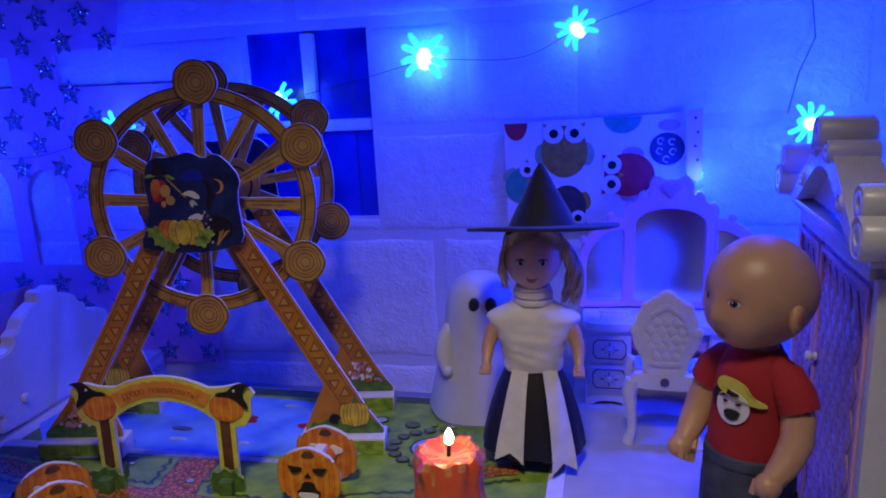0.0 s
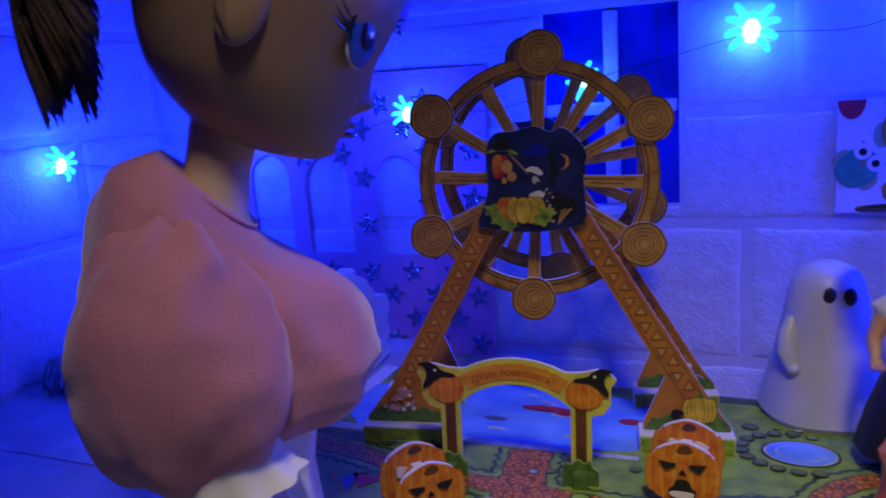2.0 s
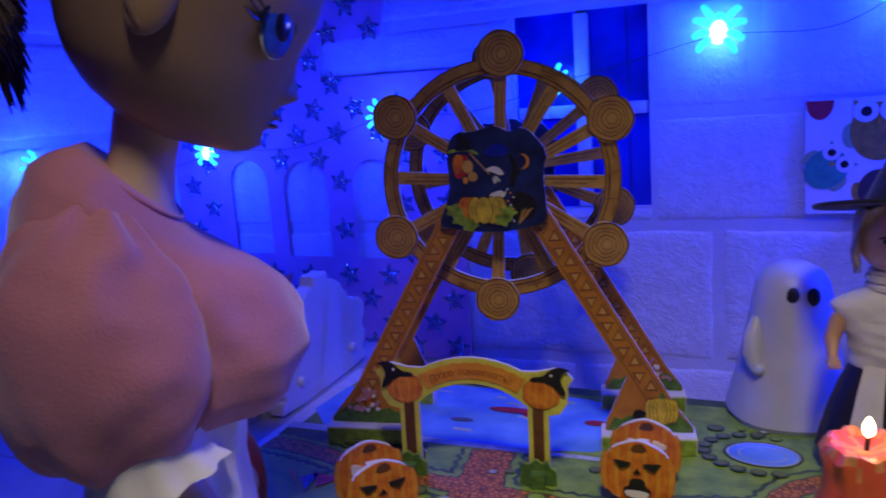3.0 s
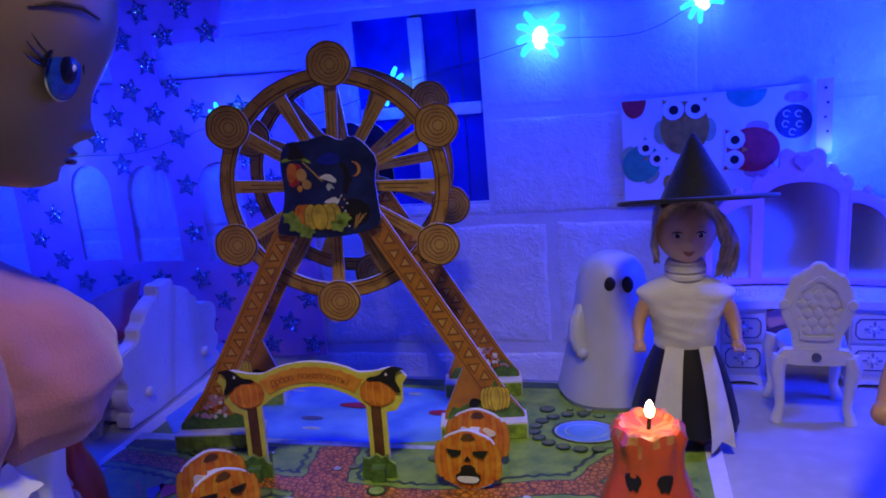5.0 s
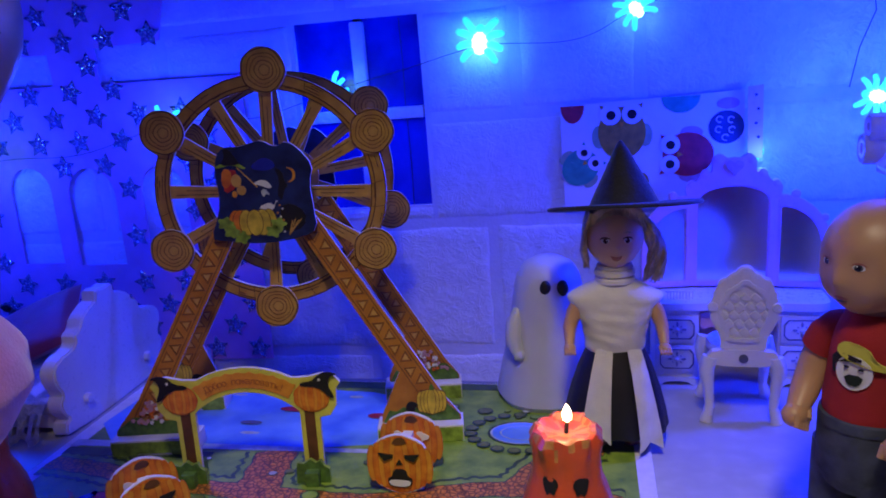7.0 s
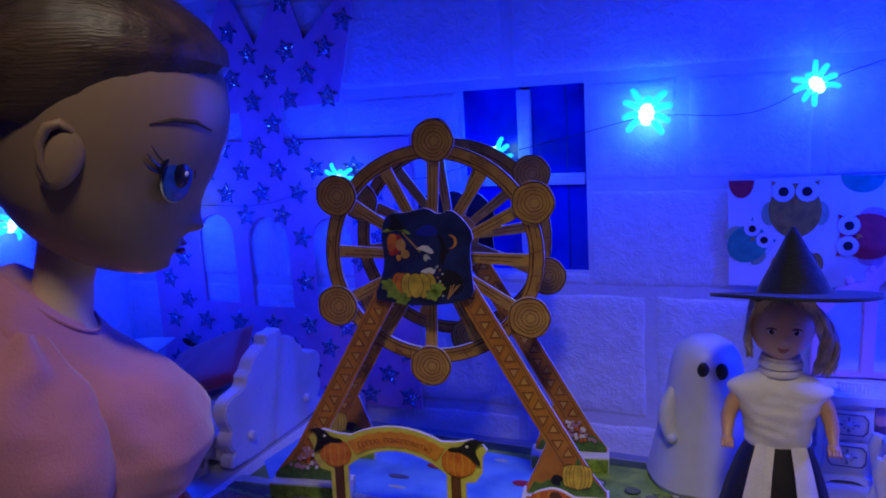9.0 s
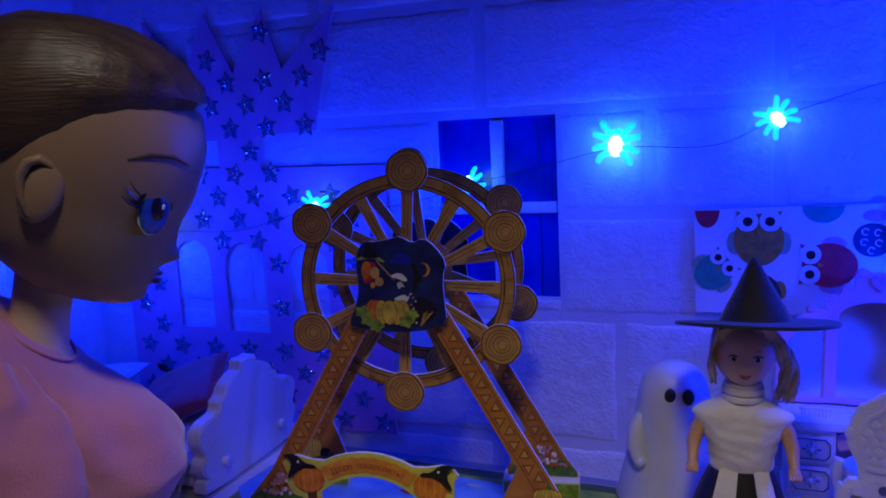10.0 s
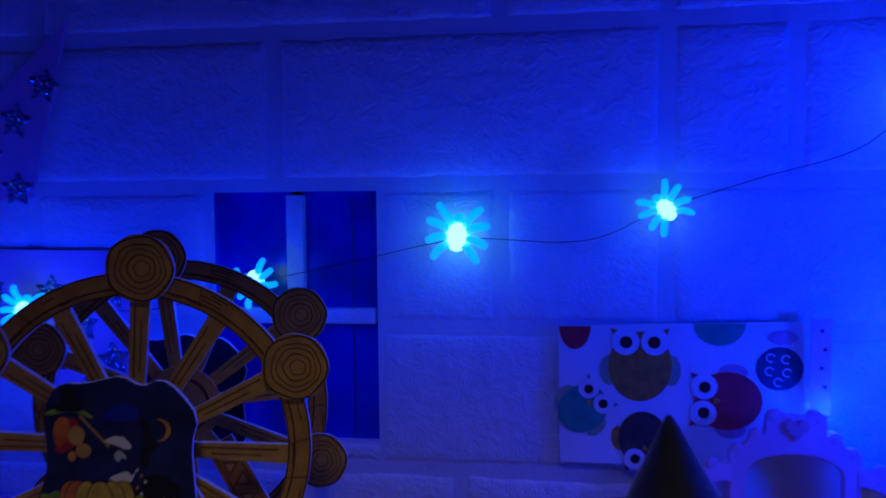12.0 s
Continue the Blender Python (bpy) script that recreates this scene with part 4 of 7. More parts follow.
# the night picture at the hub
PLATE = smoothed([(-0.0158, 0.0226), (-0.0098, 0.0222), (-0.003, 0.0238), (0.0015, 0.0249), (0.0075, 0.0212), (0.0128, 0.024), (0.0181, 0.0204), (0.0241, 0.0121), (0.0217, 0.0045), (0.0226, -0.0076), (0.0236, -0.0176), (0.0166, -0.0211), (-0.0015, -0.0234),
                  (-0.0205, -0.0211), (-0.0265, -0.0196), (-0.0211, -0.0076), (-0.0200, 0.0015), (-0.0213, 0.0106), (-0.0196, 0.0191)], 1)
for v, back in ((-0.0135, False), (0.06, True)):
    bm = bmesh.new()
    plate(bm, PLATE, -0.001, 0.001, 0, 1)
    picture = part("night_picture", bm, [CARD_NAVY, CARD], wheel, "dark blue night scene with pumpkins and a moon", m=Matrix.Translation((-0.0005, v, ZC + 0.001)), smooth=False)
    if back:
        continue

    def bit(name, outline, mat, lift=1):
        part(name, plate(bmesh.new(), outline, -0.001 - 0.00015 * lift - 0.0001, -0.001 - 0.00015 * lift + 0.0001), mat, picture, smooth=False)

    bit("moon", disc(0.0125, 0.0085, 0.0034, None, 20, -100, 100) + disc(0.0112, 0.0085, 0.0034, 0.0033, 20, 100, -100)[2:-2], YELLOW)
    for k, (x, r, m) in enumerate(((-0.0135, 0.0034, ORANGE), (-0.0115, 0.0036, ORANGE), (0.0018, 0.0034, GOURD), (-0.0088, 0.0032, GOURD), (-0.0012, 0.0036, GOURD), (-0.0048, 0.0036, GOURD))):
        bit("rib_line", disc(x, -0.0128, r + 0.0003, 0.0063, 20), CARD_LINE, 0.5 + k)
        bit("pumpkin_rib", disc(x, -0.0128, r, 0.006, 20), m, 1 + k)
    for x, z in ((-0.0185, -0.0125), (-0.016, -0.0165), (0.006, -0.014), (0.0035, -0.0172), (-0.0115, -0.0195)):
        bit("leaf", wavy(x, z, 0.0034, 0.0028, 5, 0.22, 24), LEAF, 7.5)
    bit("wing", smoothed([(-0.005, 0.005), (0.001, 0.0075), (0.005, 0.0035), (0.003, 0.0025), (-0.001, 0.0045)], 1), WHITE_PAPER, 2)
    bit("wing", smoothed([(-0.003, -0.006), (0.003, -0.0035), (0.0045, -0.0055), (0.006, -0.003), (0.004, -0.008), (0.0, -0.007)], 1), WHITE_PAPER, 2)
    bit("cloak", smoothed([(-0.0175, 0.001), (-0.0115, 0.0035), (-0.0105, 0.0115), (-0.0145, 0.0125), (-0.0175, 0.007)], 1), RED, 2)
    bit("figure", disc(-0.0115, 0.007, 0.0024, 0.003, 16), CARD_TAN, 3)
    bit("figure", disc(-0.0095, 0.0025, 0.0022, 0.0022, 16), CARD_TAN, 3)
    bit("branch", bar(-0.0105, 0.013, -0.002, 0.0035, 0.0006), CARD_TAN, 3)
    bit("cloud", smoothed([(-0.006, 0.012), (0.002, 0.018), (0.008, 0.0135), (0.004, 0.0105)], 2), PANE_BLUE, 1)
    bit("hat_brim", smoothed([(-0.0205, 0.0128), (-0.0125, 0.0145), (-0.0065, 0.0118), (-0.0068, 0.0132), (-0.0122, 0.0162), (-0.02, 0.0145)], 1), LEAF, 4)
    bit("hat", smoothed([(-0.0185, 0.0142), (-0.0085, 0.0142), (-0.0105, 0.0175), (-0.0132, 0.0215), (-0.0162, 0.0222), (-0.0155, 0.018)], 1), BLACK, 5)
    bit("hair", smoothed([(-0.0175, 0.0125), (-0.0135, 0.0125), (-0.0135, 0.0065), (-0.0165, 0.003), (-0.0185, 0.006)], 1), ORANGE_DEEP, 2.5)
    bit("hand_print", disc(-0.0128, 0.0008, 0.0012, 0.0016, 10), YELLOW, 4)
    bit("wing", smoothed([(-0.001, 0.0015), (0.0005, -0.0015), (0.0015, 0.0005), (0.0035, -0.0005), (0.0012, 0.003)], 1), MAT_LIGHT, 3)
    bit("tree_print", smoothed([(0.006, 0.0125), (0.0085, 0.006), (0.0065, 0.0), (0.0085, -0.004), (0.0102, 0.002), (0.0122, 0.0035), (0.0105, 0.0055), (0.0098, 0.0105)], 1), BLACK, 0.6)
    bit("tree_print", smoothed([(0.007, -0.006), (0.0125, -0.0045), (0.019, -0.009), (0.018, -0.0165), (0.009, -0.0185), (0.0075, -0.0125)], 1), BLACK, 0.6)
    for k in range(4):
        bit("broom_print", bar(0.0105, -0.0195, 0.0125 + 0.0014 * k, -0.0128 + 0.0006 * (k % 2), 0.0005), CARD_TAN, 2)
    for k in range(9):
        bit("speck", disc(0.006 + 0.0012 * (k % 3), -0.0035 - 0.0018 * k, 0.0005, None, 8), (WHITE_PAPER, YELLOW)[k % 2], 2)

# ---- the welcome arch ----
arch = thing("welcome_arch", (-0.1595, 0.2655, 0.0016), "yellow cardboard welcome arch with two pumpkins and orange sign", "toy arch", turn=7.0)


def ring_strip(r0, r1, a0, a1, cz, n=24, sx=1.0):
    outer = [(sx * r1 * math.cos(radians(a0 + (a1 - a0) * k / n)), cz + r1 * math.sin(radians(a0 + (a1 - a0) * k / n))) for k in range(n + 1)]
    inner = [(sx * r0 * math.cos(radians(a0 + (a1 - a0) * k / n)), cz + r0 * math.sin(radians(a0 + (a1 - a0) * k / n))) for k in range(n + 1)]
    return outer + inner[::-1]


CZ, R0, R1 = 0.0085, 0.0335, 0.0448
left = [(-0.0318, 0.004), (-0.0232, 0.004), (-0.0232, 0.0325)]
inner = [(R0 * math.cos(radians(a)), CZ + R0 * math.sin(radians(a))) for a in range(132, 47, -7)]
right = [(0.0232, 0.0325), (0.0232, 0.004), (0.0318, 0.004), (0.0318, 0.0295), (0.0365, 0.0305), (0.0395, 0.035), (0.0398, 0.0425), (0.0418, 0.0455), (0.0392, 0.0485), (0.0345, 0.0498), (0.0275, 0.0482)]
outer = [(R1 * math.cos(radians(a)), CZ + R1 * math.sin(radians(a))) for a in range(62, 124, 7)]
tail = [(-0.0275, 0.0482), (-0.0345, 0.0498), (-0.0392, 0.0485), (-0.0418, 0.0455), (-0.0398, 0.0425), (-0.0395, 0.035), (-0.0365, 0.0305), (-0.0318, 0.0295)]
bm = bmesh.new()
plate(bm, left + inner + right + outer + tail, -0.001, 0.001, 0, 1)
part("arch_card", bm, [LIME, CARD], arch, smooth=False)
bm = bmesh.new()
strip = ring_strip(0.0357, 0.0432, 58, 122, CZ, 32)
plate(bm, [(x * (1 - 0.007 * abs(math.sin(k * 0.9))), CZ + (z - CZ) * (1 - 0.02 * abs(math.sin(k * 0.9)))) if k <= 32 else (x, z) for k, (x, z) in enumerate(strip)], -0.0014, -0.0011)
sign = part("sign", bm, YELLOW, arch, "orange curved sign with red lettering", smooth=False)
for s in (-1, 1):
    bm = bmesh.new()
    plate(bm, [(s * 0.0275 - 0.0022, 0.008), (s * 0.0275 + 0.0022, 0.008), (s * 0.0275 + 0.0022, 0.035), (s * 0.0275 - 0.0022, 0.035)], -0.0013, -0.0011)
    part("post", bm, CARD_LINE, arch, "dark brown printed post", smooth=False)
    bm = bmesh.new()
    plate(bm, wavy(s * 0.029, 0.0392, 0.0078, 0.0069, 9, 0.02), -0.0014, -0.0011)
    pumpkin = part("pumpkin", bm, ORANGE_DEEP, arch, "orange printed pumpkin with a black crow hat", smooth=False)
    for k in (-4, 4, -3, 3, -2, 2, -1, 1, 0):
        y = -0.0015 - 0.00014 * (4 - abs(k))
        part("rib_line", plate(bmesh.new(), disc(s * 0.029 + 0.0015 * k, 0.0392, 0.00155, 0.0067 - 0.00016 * k * k, 18), y, -0.0011), ORANGE_DEEP, pumpkin, smooth=False)
        part("pumpkin_rib", plate(bmesh.new(), disc(s * 0.029 + 0.0015 * k, 0.0392, 0.00115, 0.0064 - 0.00016 * k * k, 18), y - 0.00006, -0.0011), YELLOW if k % 2 else ORANGE, pumpkin, smooth=False)
    bm = bmesh.new()
    hx = s * 0.0318
    hat_line = ((-0.0072, 0.0445), (0.0005, 0.0442), (0.0062, 0.0385), (0.0075, 0.0395), (0.0048, 0.0452), (0.0062, 0.0488), (0.0098, 0.0496), (0.0045, 0.0512), (0.0008, 0.0495), (-0.0018, 0.0468), (-0.0068, 0.0462))
    plate(bm, smoothed([(hx + s * x, z) for x, z in hat_line], 1), -0.0023, -0.0021)
    part("black_hat", bm, BLACK, pumpkin, smooth=False)
    bm = bmesh.new()
    plate(bm, disc(s * 0.0332, 0.0474, 0.0006, None, 12), -0.0025, -0.0023)
    part("bird_eye", bm, WHITE_PAPER, pumpkin, smooth=False)
    bm = bmesh.new()
    plate(bm, [(s * 0.0275 - 0.0078, 0), (s * 0.0275 + 0.0072, 0), (s * 0.0275 + 0.007, 0.0068), (s * 0.0275 + 0.0048, 0.0082), (s * 0.0275 + 0.0036, 0.0108), (s * 0.0275 + 0.0014, 0.0096), (s * 0.0275 - 0.001, 0.0114), (s * 0.0275 - 0.0042, 0.0092), (s * 0.0275 - 0.0068, 0.0098), (s * 0.0275 - 0.0076, 0.0062)], -0.0045, -0.0025, 0, 1)
    part("grass_foot", bm, [LEAF_DARK, LEAF], arch, smooth=False)
    bm = bmesh.new()
    box(bm, s * 0.0275 - 0.003, s * 0.0275 + 0.003, -0.0085, 0.0085, 0, 0.007, 0.0005)
    part("cross_foot", bm, LEAF_DARK, arch)

WORDS = "Добро пожаловать!"
for k, ch in enumerate(WORDS):
    if ch == " ":
        continue
    font = bpy.data.curves.new("letter", "FONT")
    font.body, font.size, font.align_x, font.extrude = ch, 0.0042, "CENTER", 0.00008
    tmp = new("letter", font)
    bpy.context.view_layer.update()
    me = bpy.data.meshes.new_from_object(tmp.evaluated_get(bpy.context.evaluated_depsgraph_get()))
    bpy.data.objects.remove(tmp)
    me.materials.append(SIGN_TEXT)
    ob = new("letter", me)
    ob.parent = sign
    a = 115 - 50 * k / (len(WORDS) - 1)
    ob.matrix_basis = Matrix.Translation((0.0376 * math.cos(radians(a)), -0.00155, CZ + 0.0376 * math.sin(radians(a)))) @ pose(0, 0, 0, 0, 90 - a, 0) @ pose(0, 0, 0, 90, 0, 0)

# ---- the pumpkin rollers ----


def roller(front, back, grin):
    f, b = Vector(front), Vector(back)
    yaw = math.degrees(math.atan2(b.y - f.y, b.x - f.x)) - 90
    gap = (b - f).length
    t = thing("pumpkin_roller", (f.x, f.y, 0.0016), "orange printed cardboard pumpkin discs joined by a white axle", "toy roller", "pumpkin rollers", turn=yaw)
    r = 0.0137
    for v, face in ((0.0, True), (gap, False)):
        bm = bmesh.new()
        plate(bm, wavy(0, r, r, r * 0.97, 8, 0.012), v - 0.0009, v + 0.0009, 1, 1)
        d = part("pumpkin_disc", bm, [ORANGE, CARD], t, "pumpkin face printed on white card", smooth=False)
        part("pumpkin_rim", plate(bmesh.new(), wavy(0, r, r * 0.965, r * 0.94, 8, 0.012), v - 0.00098, v - 0.0009), ORANGE_DEEP, d, smooth=False)
        for k in (-5, 5, -4, 4, -3, 3, -2, 2, -1, 1, 0):
            high, y = r * (0.92 - 0.0125 * k * k), v - 0.00104 - 0.00012 * (5 - abs(k))
            part("rib_line", plate(bmesh.new(), disc(0.00238 * k, r, 0.0023, high, 20), y, v - 0.0009), ORANGE_DEEP, d, smooth=False)
            part("pumpkin_rib", plate(bmesh.new(), disc(0.00238 * k, r, 0.00175, high * 0.97, 20), y - 0.00005, v - 0.0009), YELLOW if k % 2 else ORANGE, d, smooth=False)
        part("stem", plate(bmesh.new(), smoothed([(-0.003, 2 * r - 0.0045), (0.004, 2 * r - 0.004), (0.0025, 2 * r - 0.001), (-0.001, 2 * r - 0.001)], 1), v - 0.002, v - 0.0018), CARD_LINE, d, smooth=False)
        y0, y1 = v - 0.0024, v - 0.0017
        if face:
            for s in (-1, 1):
                part("eye_print", plate(bmesh.new(), [(s * 0.0088, r + 0.0054), (s * 0.0024, r + 0.0048), (s * 0.0028, r + 0.0034), (s * 0.0064, r + 0.002)], y0, y1), BLACK, d, smooth=False)
            part("nose_print", plate(bmesh.new(), [(-0.0014, r + 0.0006), (0.0014, r + 0.0006), (0, r + 0.0028)], y0, y1), BLACK, d, smooth=False)
            mouth = [(-0.0056, r - 0.0062), (-0.0034, r - 0.0052), (-0.0026, r - 0.0016), (0.0026, r - 0.0016), (0.0034, r - 0.0052), (0.0056, r - 0.0062), (0.0042, r - 0.0098), (-0.0042, r - 0.0098)]
            part("mouth_print", plate(bmesh.new(), smoothed(mouth, 1), y0, y1), BLACK, d, smooth=False)
            part("teeth_print", plate(bmesh.new(), smoothed([(-0.005, r - 0.0066), (0, r - 0.0062), (0.005, r - 0.0066), (0.0038, r - 0.0092), (-0.0038, r - 0.0092)], 1), y0 - 0.0003, y0), WHITE_PAPER, d, smooth=False)
        else:
            for s in (-1, 1):
                part("eye_print", plate(bmesh.new(), wavy(s * 0.005, r + 0.003, 0.0028, 0.0022, 3, 0.2, 24), y0, y1), (WHITE_PAPER, RED)[s > 0 and not grin], d, smooth=False)
    bm = bmesh.new()
    tube(bm, [(0, 0.001, r), (0, gap - 0.001, r)], 0.0052, 16)
    part("axle", bm, ORANGE, t)
    bm = bmesh.new()
    for k in range(2):
        box(bm, -0.0022, 0.0022, 0.004, gap - 0.004, r + 0.0045 + 0.0012 * k, r + 0.0056 + 0.0012 * k)
    part("paper_flap", bm, WHITE_PAPER, t)
    return t


roller((-0.0912, 0.2602), (-0.0908, 0.2805), True)
roller((-0.1802, 0.2185), (-0.1928, 0.232), False)

# ---- the candles ----


def candle(at, height):
    t = thing("pumpkin_candle", at, "red orange jack-o-lantern candle with chipped rim, burning", "candle", "pumpkin candles")
    k = height / 0.058
    prof = [(0.013, 0), (0.0163, 0.003), (0.0174, 0.012), (0.0171, 0.021), (0.0158, 0.0285), (0.0138, 0.035), (0.0119, 0.0405), (0.0109, 0.0455), (0.0109, 0.05), (0.0113, 0.0545), (0.0104, 0.0572), (0.009, 0.0575), (0.0074, 0.0561), (0.003, 0.0552)]
    prof = [(r, z * k) for r, z in prof]
    bm = bmesh.new()

    def ripple(a, i):
        chip = 1 + (0.22 * noise.noise(Vector((math.cos(a) * 3, math.sin(a) * 3, i * 0.4 + at[0] * 40))) if 8 < i < 12 else 0)
        return (1 + (0.1 if i > 6 else 0.035) * abs(math.sin(4 * a + 0.3 * math.sin(3 * a))) - 0.03 + 0.03 * noise.noise(Vector((math.cos(a) * 2.5, math.sin(a) * 2.5, i * 0.5)))) * chip

    rings = lathe(bm, prof, 64, ripple=ripple)
    for i in (9, 10, 11):
        for v in rings[i]:
            v.co.z += 0.0022 * noise.noise(Vector((v.co.x * 260, v.co.y * 260, at[0] * 50)))
    for f in bm.faces:
        c = f.calc_center_median()
        if c.z > 0.048 * k and noise.noise(c * 420) > 0.5 - 0.055 * (c.z / k - 0.048) / 0.001:
            f.material_index = 1
    body = part("wax_body", bm, [WAX_RED, WAX_ORANGE], t)
    # the painted face looks towards -y
    def on_wax(points, name, z0):
        bm = bmesh.new()
        plate(bm, points, -0.0004, 0.0002)
        for v in bm.verts:
            z = v.co.z * k + z0 * k
            r = np.interp(z, [q[1] for q in prof[:10]], [q[0] for q in prof[:10]]) * 1.02
            a = v.co.x / r
            v.co = Vector((r * math.sin(a), -(r - v.co.y) * math.cos(a), z))
        part(name, bm, BLACK, body, "painted black face mark", smooth=False)

    for s in (-1, 1):
        on_wax(smoothed([(s * 0.0082, 0.0022), (s * 0.0054, 0.0032), (s * 0.003, 0.0028), (s * 0.0022, 0.0006), (s * 0.0031, -0.0004), (s * 0.0036, -0.0026), (s * 0.0052, -0.0017), (s * 0.0062, -0.003), (s * 0.0076, -0.0008)], 1), "eye_mark", 0.0415)
    on_wax(smoothed([(-0.0015, -0.0022), (0.0015, -0.002), (0.0013, 0.002), (-0.0013, 0.0022)], 2), "nose_mark", 0.034)
    on_wax(smoothed([(-0.0115, 0.0062), (-0.0095, 0.0056), (-0.0072, 0.0004), (-0.003, -0.0016), (0.003, -0.0014), (0.0072, 0.0008), (0.009, 0.0062), (0.0112, 0.007), (0.0108, 0.0015), (0.0062, -0.0042), (0, -0.0054), (-0.0062, -0.0046), (-0.0105, 0.0008)], 1), "mouth_mark", 0.0255)
    bm = bmesh.new()
    tube(bm, [(0, 0, 0.052 * k), (0.0002, 0, 0.0575 * k), (0.0006, 0.0002, 0.0605 * k)], [0.0007, 0.0007, 0.0005], 8)
    part("wick", bm, WICK, t)
    bm = bmesh.new()
    lathe(bm, [(0.0005, 0), (0.0013, 0.0008), (0.0016, 0.002), (0.0014, 0.0034), (0.0009, 0.0048), (0.0003, 0.0058)], 16, (0.0004, 0, 0.0595 * k))
    part("flame", bm, FLAME, t, "small bright flame")
    return t


candle((-0.0205, 0.2125, 0.0016), 0.0572)
candle((-0.2485, 0.2125, 0.0016), 0.0455)

# ---- the ghost ----
bm = bmesh.new()
GHOST = [(0.0268, 0), (0.0284, 0.003), (0.0264, 0.012), (0.024, 0.023), (0.0217, 0.035), (0.02, 0.0445), (0.0185, 0.053), (0.0175, 0.0605), (0.016, 0.0665), (0.0125, 0.072), (0.0065, 0.0752), (0.0015, 0.0758)]
lathe(bm, GHOST, 40, ripple=lambda a, i: 1 + 0.03 * math.sin(5 * a) * max(0, 5 - i) / 5)
ghost = thing("ghost_figure", (-0.0345, 0.3655, 0.0016), "white plastic ghost with black oval eyes on the game board", "toy ghost", turn=6)
part("body", bm, GHOST_WHITE, ghost)
bm = bmesh.new()
tube(bm, [(-0.0155, -0.0075, 0.05), (-0.0178, -0.0105, 0.043), (-0.0186, -0.0135, 0.035), (-0.0168, -0.0172, 0.029)], [0.003, 0.0046, 0.0046, 0.0032], 14)
ball(bm, (-0.0162, -0.0178, 0.0285), 0.0033, 0, 12, 8)
part("arm", bm, GHOST_WHITE, ghost)
for s in (-1, 1):
    bm = bmesh.new()
    ball(bm, (s * 0.0042 + 0.0022, -0.0162, 0.0628), (0.0029, 0.0016, 0.0042), 0, 18, 12)
    part("eye", bm, BLACK, ghost, "flat black oval eye")

# ---- dolls' heads ----


def facing(az, el):
    """A direction by degrees to the side and up from straight ahead (-y)."""
    a, e = radians(az), radians(el)
    return Vector((math.sin(a) * math.cos(e), -math.cos(a) * math.cos(e), math.sin(e)))


def head_form(centre, radii, jaw, bumps):
    """The surface of a moulded head: an ellipsoid with a narrowed jaw and soft rises and hollows."""
    peaks = [(facing(az, el), radians(w), h) for az, el, w, h in bumps]

    def at(d, lift=0.0):
        k = 1 + lift
        for p, w, h in peaks:
            k += h * math.exp(-(d.angle(p) / w) ** 2)
        low = max(0.0, -d.z) ** 1.4
        return Vector(centre) + Vector((d.x * radii[0] * (1 - jaw * low), d.y * radii[1] * (1 - 0.35 * jaw * low), d.z * radii[2])) * k

    return at


def head_mesh(bm, at, mat, u=64, v=44):
    made = bmesh.ops.create_uvsphere(bm, u_segments=u, v_segments=v, radius=1)["verts"]
    for w in made:
        w.co = at(w.co.normalized())
    for f in {f for w in made for f in w.link_faces}:
        f.material_index = mat


def face_paint(bm, at, az, el, wide, high, mat, lift, n=22, lean=0.0, droop=0.0):
    """A painted oval that follows the moulded face."""
    def place(r, a):
        x, z = wide * r * math.cos(a), high * r * math.sin(a) - droop * (r * math.cos(a)) ** 2
        c, s = math.cos(radians(lean)), math.sin(radians(lean))
        return at(facing(az + x * c - z * s, el + x * s + z * c), lift)
    mid = bm.verts.new(place(0, 0))
    rings = [[bm.verts.new(place(r, 2 * math.pi * k / n)) for k in range(n)] for r in (0.5, 1.0)]
    for k in range(n):
        bm.faces.new((mid, rings[0][k], rings[0][(k + 1) % n])).material_index = mat
        bm.faces.new((rings[0][k], rings[1][k], rings[1][(k + 1) % n], rings[0][(k + 1) % n])).material_index = mat


def strand(bm, points, r, mat, seg=7):
    tube(bm, points, [r * 0.7] + [r] * (len(points) - 2) + [r * 0.25], seg, mat)


# ---- the small doll in the witch hat ----
bm = bmesh.new()
SK, SH, WH, BLK, HR, EW, ED, LP, SHOE = range(9)
form = head_form((0, 0, 0.0975), (0.0128, 0.0128, 0.0142), 0.12, ((0, -10, 7, 0.085), (0, 4, 8, 0.02), (0, -58, 17, 0.07), (28, -28, 20, 0.05), (-28, -28, 20, 0.05), (22, 4, 13, -0.045), (-22, 4, 13, -0.045), (0, -31, 8, 0.045), (0, 36, 30, 0.03)))
head_mesh(bm, form, SK)
for s in (-1, 1):
    face_paint(bm, form, s * 22, 1, 8, 4.2, EW, 0.012, lean=-s * 3)
    face_paint(bm, form, s * 21.5, 1, 5.0, 4.3, ED, 0.018)
    face_paint(bm, form, s * 22.5, 4.5, 10.5, 3.6, HR, 0.008, lean=-s * 4)
    face_paint(bm, form, s * 19.5, 2.6, 1.1, 1.1, EW, 0.024, 10)
    face_paint(bm, form, s * 22.5, 7, 11, 1.3, ED, 0.02, lean=-s * 4, droop=3)
    face_paint(bm, form, s * 22, 16, 9, 0.9, HR, 0.014, lean=-s * 3, droop=2.5)
face_paint(bm, form, 0, -29, 13, 2.4, LP, 0.012, droop=-3.0)
face_paint(bm, form, 0, -33, 10.5, 3.2, LP, 0.012, droop=-3.0)
